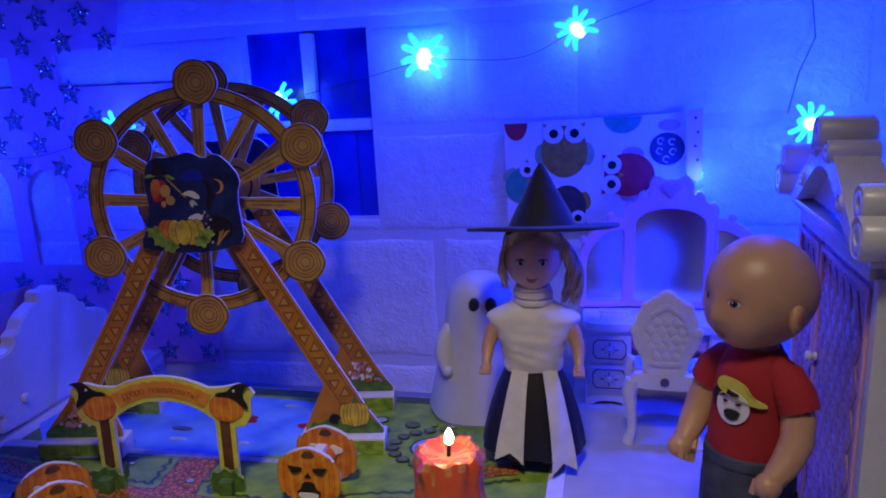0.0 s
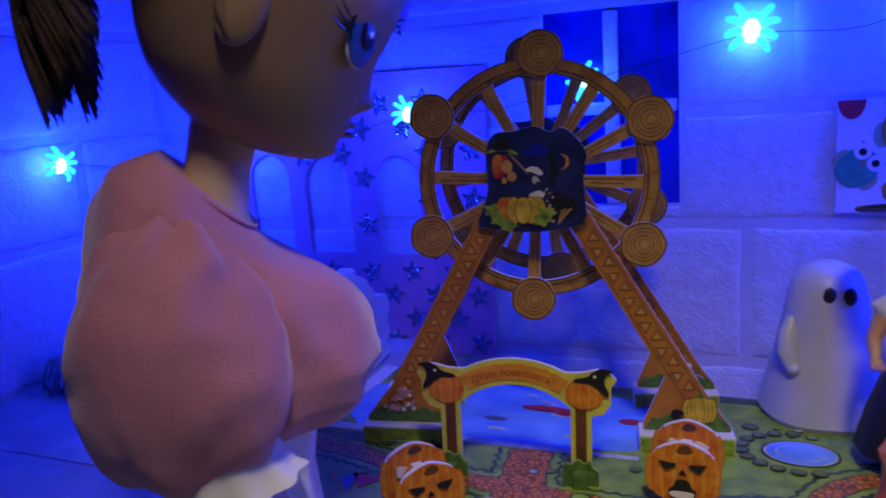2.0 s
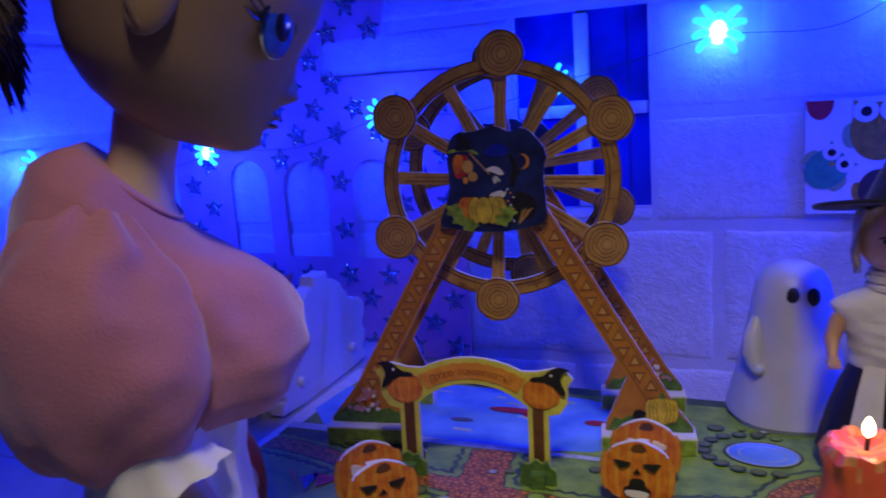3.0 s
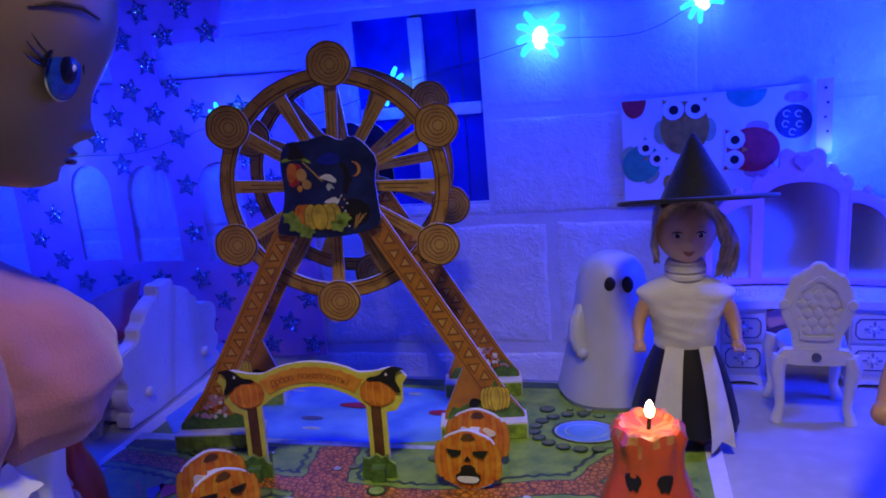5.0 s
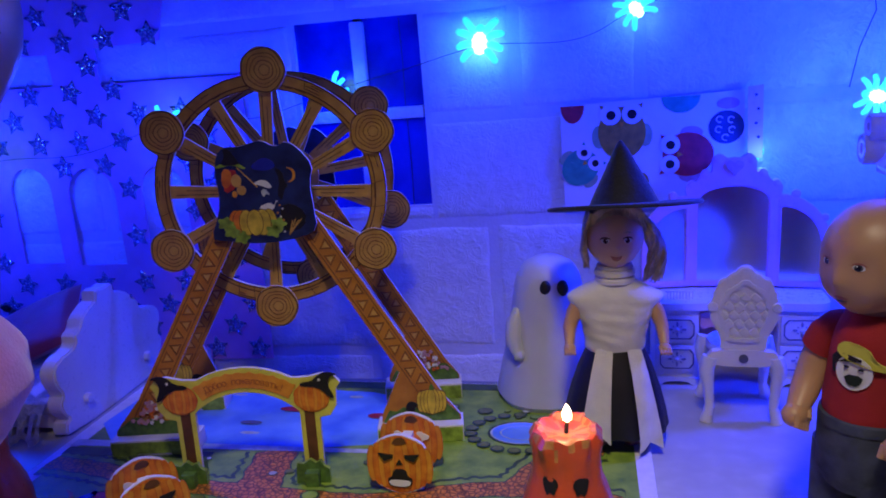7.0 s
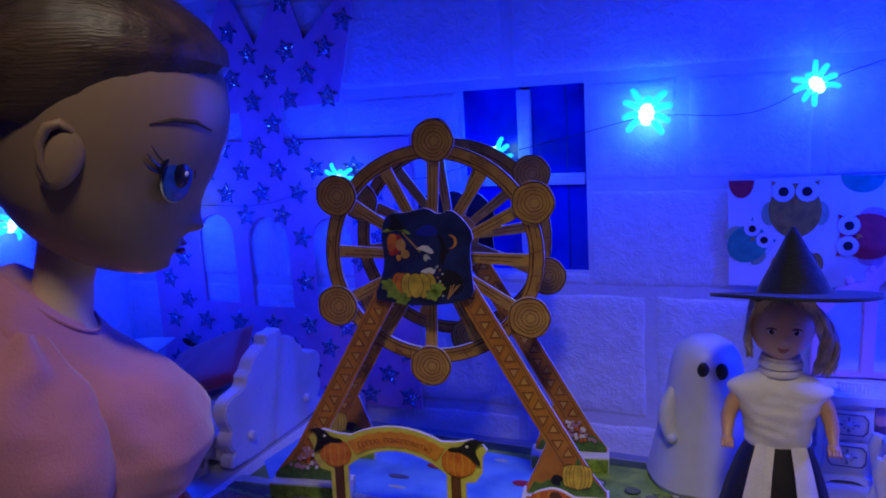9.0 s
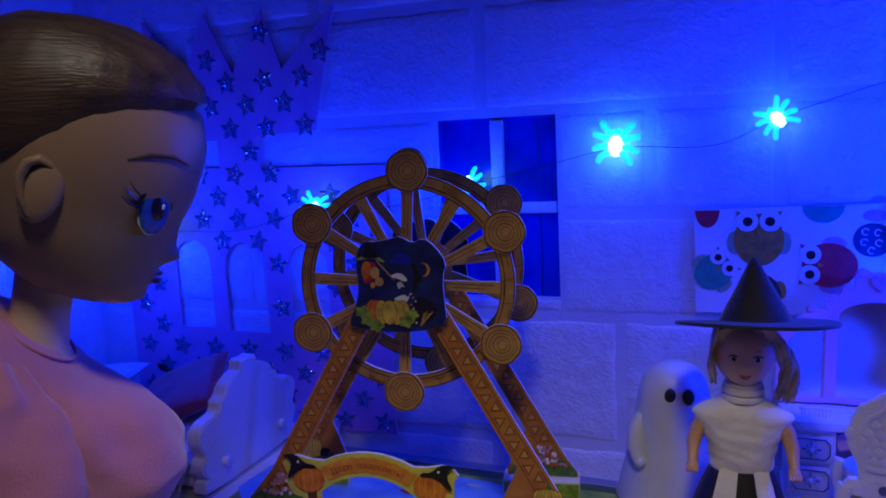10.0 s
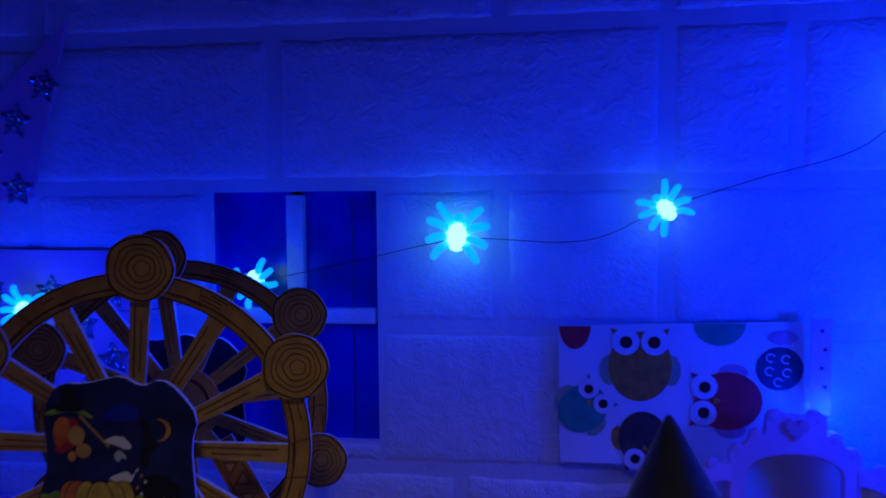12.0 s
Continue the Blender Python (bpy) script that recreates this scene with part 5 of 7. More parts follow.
# hair: a cap, a parted wispy fringe, one side close to the cheek and a wavy tail on the other
made = ball(bm, (0, 0.003, 0.102), (0.0137, 0.0138, 0.0122), HR, 32, 18)
bmesh.ops.delete(bm, geom=[v for v in made if v.co.z < 0.101 and v.co.y < -0.003], context="VERTS")
rng = random.Random(12)
for k in range(26):
    f = k / 25 * 2 - 1
    tip = 0.1108 - 0.0125 * abs(f) ** 2.2 + rng.uniform(-0.0008, 0.0008)
    strand(bm, [(0.003 + 0.005 * f, -0.008, 0.1138), (0.001 + 0.0105 * f, -0.011 + 0.004 * f * f, 0.1125 - 0.004 * f * f), (0.0131 * f, -0.0112 + 0.0085 * f * f, tip)], 0.0006, HR)
for k in range(22):
    a = rng.uniform(-0.5, 1)
    strand(bm, [(-0.0105, 0.006 * a - 0.004, 0.109), (-0.0132, 0.006 * a - 0.0045, 0.1), (-0.0132 + rng.uniform(-0.0012, 0.0008), 0.006 * a - 0.004, 0.092), (-0.012 + rng.uniform(-0.0016, 0.0012), 0.006 * a - 0.002, 0.0855 + rng.uniform(-0.003, 0.002))], 0.0009, HR)
for k in range(40):
    a, b, c = rng.uniform(-1, 1), rng.uniform(-1, 1), rng.uniform(0, 6.28)
    pts = [(0.0115, 0.002 * a, 0.107)]
    for t in range(1, 9):
        g = t / 8
        pts.append((0.0138 + 0.0045 * math.sin(g * 2.4) + 0.0036 * b * g ** 0.5 + 0.0012 * math.sin(g * 9 + c), 0.0028 * a + 0.001 * math.cos(g * 8 + c), 0.105 - (0.0275 + 0.003 * a) * g))
    strand(bm, pts, 0.001, HR)
# neck roll and white top with soft crosswise folds
lathe(bm, [(0.0062, 0.0755), (0.0088, 0.0772), (0.0088, 0.079), (0.0078, 0.0798), (0.0089, 0.0806), (0.0087, 0.0824), (0.0077, 0.083), (0.0081, 0.0838), (0.0076, 0.0848), (0.0052, 0.085)], 26, mat=WH)
profile = []
for t in range(33):
    z = 0.0455 + 0.0335 * t / 32
    r = np.interp(z, [0.0455, 0.0465, 0.052, 0.058, 0.064, 0.0685, 0.0702, 0.0714, 0.0732, 0.0758, 0.0775, 0.079], [0.0126, 0.0133, 0.0137, 0.0151, 0.0178, 0.0203, 0.0213, 0.0206, 0.0172, 0.0122, 0.0092, 0.0066])
    profile.append((float(r), z))
for ring in lathe(bm, profile, 52, mat=WH):
    for v in ring:
        deep = float(np.interp(v.co.z, [0.0455, 0.052, 0.062, 0.07, 0.0745, 0.079], [0.0098, 0.0104, 0.0108, 0.0096, 0.0082, 0.0064]))
        v.co.y *= deep / float(np.interp(v.co.z, [q[1] for q in profile], [q[0] for q in profile]))
        v.co.x *= 1 + 0.012 * math.sin(v.co.z * 900 + v.co.x * 160) + 0.02 * noise.noise(v.co * 150)
        v.co.y *= 1 + 0.03 * math.sin(v.co.z * 1050 + v.co.x * 260 + 4 * noise.noise(v.co * 90)) * (0.4 + abs(noise.noise(v.co * 120))) + 0.05 * noise.noise(v.co * 190)
for s in (-1, 1):
    # arms under the wide shoulders of the top
    tube(bm, [(s * 0.0148, -0.001, 0.0695), (s * 0.0182, -0.002, 0.063), (s * 0.0202, -0.0035, 0.0565), (s * 0.0205, -0.0112, 0.05)], [0.0032, 0.0034, 0.003, 0.0019], 16, SH)
    ball(bm, (s * 0.0204, -0.0118, 0.0496), (0.0027, 0.0036, 0.0022), SH, 14, 10)
    for k in range(4):
        tube(bm, [(s * (0.0186 + 0.0012 * k), -0.0135, 0.0498), (s * (0.0184 + 0.0013 * k), -0.0172, 0.0488)], [0.0008, 0.0006], 8, SH)
    # legs and shoes
    tube(bm, [(s * 0.006, 0.002, 0.03), (s * 0.0062, 0.001, 0.004)], 0.0042, 12, SK)
    ball(bm, (s * 0.0066, -0.003, 0.0042), (0.0048, 0.0085, 0.0042), SHOE, 16, 10)
# black skirt in soft folds under three long notched white strips
lathe(bm, [(0.0238, 0.0085), (0.0226, 0.016), (0.0202, 0.026), (0.0165, 0.0375), (0.0125, 0.0465), (0.0108, 0.047)], 72, mat=BLK, squash=0.8, ripple=lambda a, i: 1 + 0.025 * math.sin(9 * a + 0.6) * (5 - i) / 5)
for turn, wide, low in ((-113, 0.0064, 0.0075), (-56, 0.006, 0.0028)):
    a = radians(turn)
    rows_ = []
    for t in range(9):
        g = t / 8
        z = 0.0478 + (low - 0.0478) * g
        r = float(np.interp(z, [0.0085, 0.016, 0.026, 0.0375, 0.0465, 0.048], [0.0238, 0.0226, 0.0202, 0.0165, 0.0125, 0.0118])) + 0.0017
        w = wide * (0.62 + 0.5 * g)
        line = []
        for q in (-1, -0.5, 0, 0.5, 1):
            c = Vector((r * math.cos(a), 0.8 * r * math.sin(a), z + (0.0042 * (1 - abs(q)) if t == 8 else 0)))
            line.append(c + Vector((-math.sin(a), 0.8 * math.cos(a), 0)) * w * q + Vector((math.cos(a), math.sin(a), 0)) * 0.0006 * math.sin(q * 3 + g * 4))
        rows_.append([bm.verts.new(c) for c in line])
    faces = []
    for r0, r1 in zip(rows_, rows_[1:]):
        for k in range(4):
            faces.append(bm.faces.new((r0[k], r0[k + 1], r1[k + 1], r1[k])))
            faces[-1].material_index = WH
bmesh.ops.recalc_face_normals(bm, faces=bm.faces[:])
witch = whole("small_doll", bm, [SKIN_PALE, SKIN_VINYL, CLOTH_WHITE, RIBBON_BLACK, HAIR_BLOND, EYE_WHITE, EYE_BROWN, LIPS, SHOE_RED],
              "small blond doll in white top and black and white strip skirt", "doll", m=pose(-0.002, 0.315, 0.0016, 0, 0, 3))

hat = thing("witch_hat", (0.0022, 0.315, 0.1118), "black felt pointed witch hat with wide flat brim", "hat", turn=3)
bm = bmesh.new()
lathe(bm, [(0.0328, -0.0004), (0.0332, 0.0003), (0.0328, 0.001), (0.0152, 0.0014), (0.014, 0.0014), (0.012, 0.0002)], 56, ripple=lambda a, i: 1 + 0.006 * math.sin(3 * a))
for v in bm.verts:
    v.co.z += 0.0006 * math.sin(2 * math.atan2(v.co.y, v.co.x) + 0.4) * (v.co.xy.length / 0.034) ** 2
part("brim", bm, FELT_BLACK, hat)
bm = bmesh.new()
lathe(bm, [(0.0149, 0.001), (0.0146, 0.0016), (0.0118, 0.0075), (0.0086, 0.0137), (0.0054, 0.0202), (0.0029, 0.0252), (0.001, 0.0282), (0.0003, 0.0287)], 40, ripple=lambda a, i: 1 + 0.02 * math.sin(2 * a + i))
part("cone", bm, FELT_BLACK, hat)
hat.matrix_world = hat.matrix_world @ pose(0, 0, 0, -11, -2.2, 0)

# ---- the little vanity chair, its back to the camera ----
chair = thing("vanity_chair", (0.0578, 0.3405, 0), "white plastic ornate toy chair with tufted oval back", "chair", turn=-2)
BACK = [(-0.0112, 0.036), (-0.011, 0.0405), (-0.012, 0.0445), (-0.0142, 0.0482), (-0.0164, 0.053), (-0.0174, 0.0572), (-0.0166, 0.0602), (-0.0152, 0.0622), (-0.0154, 0.0648), (-0.0136, 0.0672), (-0.0128, 0.0702), (-0.011, 0.0722), (-0.0084, 0.0726), (-0.0072, 0.0744), (-0.0046, 0.075), (-0.003, 0.0774), (0, 0.0782)]
BACK = [(0.93 * x, z) for x, z in BACK]
outline = smoothed(BACK + [(-x, z) for x, z in BACK[-2::-1]], 1)
bm = bmesh.new()
plate(bm, outline, -0.0016, 0.0016)
bmesh.ops.bevel(bm, geom=[e for e in bm.edges if e.calc_face_angle(0) > 1.2], offset=0.0007, segments=2, affect="EDGES")
backrest = part("backrest", bm, PLASTIC_WHITE, chair)
bm = bmesh.new()
inner = [(0.74 * x, 0.055 + 0.72 * (z - 0.055)) for x, z in outline]
plate(bm, inner, -0.0026, -0.0014, holes=[[(0.85 * x, 0.055 + 0.87 * (z - 0.055)) for x, z in inner]])
part("back_rim", bm, PLASTIC_WHITE, backrest)
for r in range(5):
    for c in range(-2, 3):
        x, z = (c + 0.5 * (r % 2)) * 0.0046, 0.046 + r * 0.0042
        if (x / 0.0104) ** 2 + ((z - 0.0555) / 0.0115) ** 2 < 1:
            part("tuft", box(bmesh.new(), -0.0019, 0.0019, -0.0007, 0.0007, -0.0019, 0.0019, 0.0006), PLASTIC_WHITE, backrest, m=Matrix.Translation((x, -0.0016, z)) @ pose(0, 0, 0, 0, 45, 0) @ Matrix.Diagonal((1.15, 1, 0.85, 1)))
for s in (-1, 1):
    bm = bmesh.new()
    lathe(bm, [(0.0004, -0.0012), (0.0022, -0.001), (0.0026, 0), (0.0022, 0.001), (0.0004, 0.0012)], 16)
    part("scroll", bm, PLASTIC_WHITE, backrest, m=Matrix.Translation((s * 0.0142, -0.0012, 0.0582)) @ pose(0, 0, 0, 90, 0, 0))
bm = bmesh.new()
plate(bm, smoothed([(-0.0155, 0.029), (0.0155, 0.029), (0.0165, 0.0335), (0.013, 0.0372), (-0.013, 0.0372), (-0.0165, 0.0335)], 1), -0.0022, 0.0022)
apron = part("apron", bm, PLASTIC_WHITE, chair)
bm = bmesh.new()
lathe(bm, [(0.0012, -0.0006), (0.0021, -0.0006), (0.0021, 0.0006), (0.0012, 0.0006)], 18)
part("button", bm, GROOVE, apron, m=Matrix.Translation((0, -0.0024, 0.0332)) @ pose(0, 0, 0, 90, 0, 0))
bm = bmesh.new()
lathe(bm, [(0.0125, 0.031), (0.0148, 0.032), (0.0152, 0.034), (0.0146, 0.0362), (0.01, 0.0374), (0.001, 0.0378)], 36, (0, 0.0165, 0))
part("seat", bm, PLASTIC_WHITE, chair)
for x, y, s in ((-0.0148, 0, -1), (0.0148, 0, 1), (-0.0145, 0.029, -1), (0.0145, 0.029, 1)):
    bm = bmesh.new()
    tube(bm, [(x, y, 0.033), (x + s * 0.0016, y - 0.0008, 0.027), (x + s * 0.0004, y, 0.017), (x - s * 0.0003, y, 0.008), (x + s * 0.001, y - 0.001, 0.0028), (x + s * 0.0014, y - 0.0012, 0.0)], [0.0036, 0.0036, 0.0026, 0.0022, 0.0027, 0.003], 14)
    part("leg", bm, PLASTIC_WHITE, chair)

# ---- the vanity table with its three mirrors ----
vanity = thing("vanity_table", (0.063, 0.4, 0), "white and pale pink plastic vanity table with three mirrors", "vanity table")
bm = bmesh.new()
plate(bm, smoothed([(-0.0435, -0.0205), (-0.02, -0.0185), (0.02, -0.0185), (0.0435, -0.0205), (0.046, -0.008), (0.0455, 0.0205), (-0.0455, 0.0205), (-0.046, -0.008)], 2), 0, 0.004)
for v in bm.verts:
    v.co = Vector((v.co.x, v.co.z, 0.0425 + v.co.y))
bmesh.ops.recalc_face_normals(bm, faces=bm.faces[:])
part("table_top", bm, PLASTIC_WHITE, vanity)
for s in (-1, 1):
    x0, x1 = sorted((s * 0.0195, s * 0.0425))
    bm = bmesh.new()
    box(bm, x0, x1, -0.0165, 0.018, 0.0035, 0.0424, 0.0012)
    cab = part("drawer_cabinet", bm, PLASTIC_WHITE, vanity)
    bm = bmesh.new()
    plate(bm, smoothed([(x0 - 0.0008, 0.0), (x0 + 0.003, 0.0), (x0 + 0.006, 0.0022), (x1 - 0.006, 0.0022), (x1 - 0.003, 0.0), (x1 + 0.0008, 0.0), (x1 + 0.0008, 0.0048), (x0 - 0.0008, 0.0048)], 1), -0.018, 0.017)
    part("plinth", bm, PLASTIC_WHITE, vanity)
    for z in (0.0078, 0.0245):
        bm = bmesh.new()
        box(bm, x0 + 0.0012, x1 - 0.0012, -0.0182, -0.0166, z, z + 0.0148, 0.0007)
        drawer = part("drawer", bm, PLASTIC_WHITE, cab)
        cx, cz = (x0 + x1) / 2, z + 0.0074
        rim = [(cx + sx * px, cz + sz * pz) for sx, sz, seq in ((1, 1, ((0.0088, 0.003), (0.0068, 0.0055))), (-1, 1, ((0.0068, 0.0055), (0.0088, 0.003))), (-1, -1, ((0.0088, 0.003), (0.0068, 0.0055))), (1, -1, ((0.0068, 0.0055), (0.0088, 0.003)))) for px, pz in seq]
        part("drawer_groove", plate(bmesh.new(), rim, -0.0186, -0.0181, holes=[[(cx + 0.935 * (x - cx), cz + 0.91 * (q - cz)) for x, q in rim]]), GROOVE, drawer, "grey outline groove", smooth=False)
        for k in range(8):
            a = math.pi * k / 4
            rr = 0.0029 if k % 2 == 0 else 0.0024
            wide_, high_ = (0.0013 if k % 4 == 0 else 0.0006, 0.0013 if k % 4 == 2 else 0.0006) if k % 2 == 0 else (0.0004, 0.0004)
            part("flower_petal", plate(bmesh.new(), disc(cx + rr * math.cos(a) * 1.2, cz + rr * math.sin(a), wide_, high_, 10), -0.0188, -0.0181), PETAL_GREY, drawer, smooth=False)
        bm = bmesh.new()
        ball(bm, (cx, -0.0188, cz), 0.0011, 0, 12, 8)
        part("knob", bm, PLASTIC_WHITE, drawer)
bm = bmesh.new()
plate(bm, smoothed([(-0.019, 0.0422), (0.019, 0.0422), (0.019, 0.0295), (0.012, 0.0325), (0, 0.035), (-0.012, 0.0325), (-0.019, 0.0295)], 1), -0.0135, -0.0115)
part("knee_apron", bm, PLASTIC_PINK, vanity)
bm = bmesh.new()
box(bm, -0.0194, 0.0194, 0.0155, 0.0175, 0.0, 0.0424)
part("back_panel", bm, PLASTIC_PINK, vanity)


def mirror_frame(cx, half, z0, z1, rise, y, turn, name, frame_mat, rim=0.0034):
    """A framed mirror with an arched top."""
    def loop(h, a, b, r):
        return [(-h, a), (h, a), (h, b)] + [(h * math.cos(math.pi * k / 12), b + r * math.sin(math.pi * k / 12)) for k in range(1, 12)] + [(-h, b)]
    m = Matrix.Translation((cx, y, 0)) @ pose(0, 0, 0, 0, 0, turn)
    bm = bmesh.new()
    plate(bm, loop(half + rim, z0 - 0.003, z1 + rim - 0.0034, rise + 0.0036), -0.002, 0.0016, holes=[loop(half, z0, z1, rise)])
    bmesh.ops.bevel(bm, geom=[e for e in bm.edges if e.calc_face_angle(0) > 1.2], offset=0.0006, segments=2, affect="EDGES")
    fr = part(name, bm, frame_mat, vanity, m=m)
    bm = bmesh.new()
    plate(bm, loop(half + 0.001, z0 - 0.0008, z1, rise + 0.001), -0.0002, 0.001)
    part("mirror_glass", bm, MIRROR, fr, smooth=False)
    return fr


mirror_frame(0, 0.0182, 0.0505, 0.0945, 0.0085, 0.011, 0, "middle_mirror", PLASTIC_PINK, 0.0058)


def mirror_wing(side):
    """A side mirror whose arched top falls away from the middle."""
    def loop(a, b, low, shoulder, top):
        return [(a, low), (b, low)] + [(a + (b - a) * math.cos(math.pi * k / 24), shoulder + (top - shoulder) * math.sin(math.pi * k / 24)) for k in range(13)]
    m = Matrix.Translation((side * 0.0236, 0.0105, 0)) @ pose(0, 0, 0, 0, 0, -side * 9)
    hole = [(side * x, z) for x, z in loop(0.0012, 0.0212, 0.0505, 0.0705, 0.0915)]
    rim = [(side * x, z) for x, z in loop(-0.0004, 0.0252, 0.0475, 0.0735, 0.0985)]
    bm = bmesh.new()
    plate(bm, rim, -0.002, 0.0016, holes=[hole])
    bmesh.ops.bevel(bm, geom=[e for e in bm.edges if e.calc_face_angle(0) > 1.2], offset=0.0005, segments=2, affect="EDGES")
    fr = part("side_mirror", bm, PLASTIC_PINK, vanity, m=m)
    bm = bmesh.new()
    plate(bm, [(side * x, z) for x, z in loop(0.0004, 0.022, 0.0497, 0.0712, 0.0923)], -0.0002, 0.001)
    part("mirror_glass", bm, MIRROR, fr, smooth=False)
    for x, z, r in ((0.008, 0.0985, 0.0026), (0.0225, 0.086, 0.0022)):
        bm = bmesh.new()
        lathe(bm, [(0.0003, -0.0022), (r * 0.8, -0.0018), (r, 0), (r * 0.8, 0.0018), (0.0003, 0.0022)], 16)
        part("scroll", bm, PLASTIC_PINK, fr, m=Matrix.Translation((side * x, 0, z)) @ pose(0, 0, 0, 90, 0, 0))


mirror_wing(-1)
mirror_wing(1)
crest = [(-0.0245, 0.0985), (-0.0247, 0.1045), (-0.0205, 0.1052), (-0.0175, 0.1075), (-0.0165, 0.1118), (-0.0135, 0.1128), (-0.0118, 0.1102), (-0.011, 0.1125), (-0.0115, 0.1168), (-0.0092, 0.1205), (-0.0058, 0.1203), (-0.0035, 0.1182), (0, 0.1188)]
top = smoothed(crest + [(-x, z) for x, z in crest[-2::-1]] + [(0.0215, 0.0955), (0.0165, 0.1015), (0, 0.1045), (-0.0165, 0.1015), (-0.0215, 0.0955)], 1)
bm = bmesh.new()
plate(bm, top, 0.0088, 0.0128)
cr = part("crest", bm, PLASTIC_PINK, vanity)
heart = [(0.0046 * 0.0625 * 16 * math.sin(t) ** 3, 0.1138 + 0.0046 * 0.0625 * (13 * math.cos(t) - 5 * math.cos(2 * t) - 2 * math.cos(3 * t) - math.cos(4 * t))) for t in (2 * math.pi * k / 28 for k in range(28))]
part("heart", plate(bmesh.new(), heart, 0.0074, 0.009), PLASTIC_ROSE, cr)
for s in (-1, 1):
    for x, z, r in ((0.0145, 0.11, 0.0026), (0.0086, 0.1172, 0.0024), (0.0215, 0.1045, 0.0024)):
        bm = bmesh.new()
        lathe(bm, [(0.0003, -0.0022), (r * 0.8, -0.0018), (r, 0), (r * 0.8, 0.0018), (0.0003, 0.0022)], 16)
        part("scroll", bm, PLASTIC_PINK, cr, m=Matrix.Translation((s * x, 0.0105, z)) @ pose(0, 0, 0, 90, 0, 0))
bm = bmesh.new()
box(bm, -0.042, 0.042, 0.0128, 0.016, 0.0466, 0.0505, 0.0006)
part("mirror_base", bm, PLASTIC_PINK, vanity)
bm = bmesh.new()
for k in range(9):
    box(bm, -0.036 + 0.0016 * k, -0.0352 + 0.0016 * k, -0.012, -0.0112, 0.0466, 0.0505)
box(bm, -0.037, -0.0222, -0.0124, -0.0108, 0.0505, 0.0516)
part("comb_stand", bm, PLASTIC_WHITE, vanity)

# ---- the wardrobe with its crest ----
wardrobe = thing("wardrobe", (0.1075, 0.27, 0), "white toy wardrobe with rose quilted doors and scrolled crest", "wardrobe", turn=-90)
# local x runs along the doors (towards the camera), local -y looks out of the doors
for x0, x1 in ((-0.0515, -0.0455), (0.0455, 0.0515)):
    bm = bmesh.new()
    box(bm, x0, x1, 0.0, 0.045, 0.0, 0.118, 0.0014)
    part("post", bm, PLASTIC_WHITE, wardrobe)
bm = bmesh.new()
box(bm, -0.0452, 0.0452, 0.004, 0.0445, 0.004, 0.117)
part("carcass", bm, PLASTIC_PINK, wardrobe)
bm = bmesh.new()
plate(bm, [(-0.0042, 0), (0, -0.0078), (0.0042, 0), (0, 0.0078)], -0.0002, 0.0004)
top_f = [f for f in bm.faces if f.normal.y < -0.9]
bmesh.ops.inset_region(bm, faces=top_f, thickness=0.0016, depth=0.0004)
quilt = mesh_of(bm, "quilt", PLASTIC_ROSE)
for x0, x1, step in ((-0.0452, -0.0148, 3), (-0.0124, 0.0452, 6)):
    bm = bmesh.new()
    box(bm, x0, x1, 0.0006, 0.0038, 0.004, 0.1165, 0.0008)
    door = part("door", bm, PLASTIC_ROSE, wardrobe, "rose pink quilted door")
    # a pale rim frames each door
    for a0, a1, b0, b1 in ((x0, x0 + 0.0022, 0.006, 0.1145), (x1 - 0.0022, x1, 0.006, 0.1145), (x0 + 0.0023, x1 - 0.0023, 0.1123, 0.1145), (x0 + 0.0023, x1 - 0.0023, 0.006, 0.0082)):
        bm = bmesh.new()
        box(bm, a0, a1, -0.0006, 0.0006, b0, b1, 0.0004)
        part("door_rim", bm, PLASTIC_PINK, door)
    for r in range(13):
        for c in range(step + 1):
            x, z = x0 + 0.0064 + 0.0084 * c + (0.0042 if r % 2 else 0), 0.0162 + r * 0.0078
            if x < x1 - 0.006 and z < 0.106:
                ob = new("quilt", quilt)
                ob.parent = door
                ob.matrix_basis = Matrix.Translation((x, 0.0004, z))
bm = bmesh.new()
lathe(bm, [(0.0004, -0.004), (0.0017, -0.0036), (0.0022, -0.0022), (0.0014, -0.001), (0.0018, 0.0006), (0.0004, 0.0008)], 16)
part("handle", bm, PLASTIC_WHITE, door, m=Matrix.Translation((-0.009, -0.0001, 0.072)) @ pose(0, 0, 0, -90, 0, 0))
for z0, z1 in ((0.1165, 0.1225), (0.0, 0.0038)):
    bm = bmesh.new()
    box(bm, -0.0454, 0.0454, -0.0012, 0.0448, z0, z1, 0.0012)
    part("rail", bm, PLASTIC_WHITE, wardrobe)
bm = bmesh.new()
box(bm, -0.0535, 0.0535, -0.0035, 0.046, 0.1226, 0.1262, 0.0014)
part("cornice", bm, PLASTIC_WHITE, wardrobe)


def crest_arch(half, rise, n=22):
    """Half an arch that swells, draws in and runs out flat to its ends."""
    return [(half * q, 0.1266 + rise * (0.5 + 0.5 * math.cos(math.pi * abs(q))) ** 0.8) for q in (1 - 2 * k / n for k in range(n + 1))]


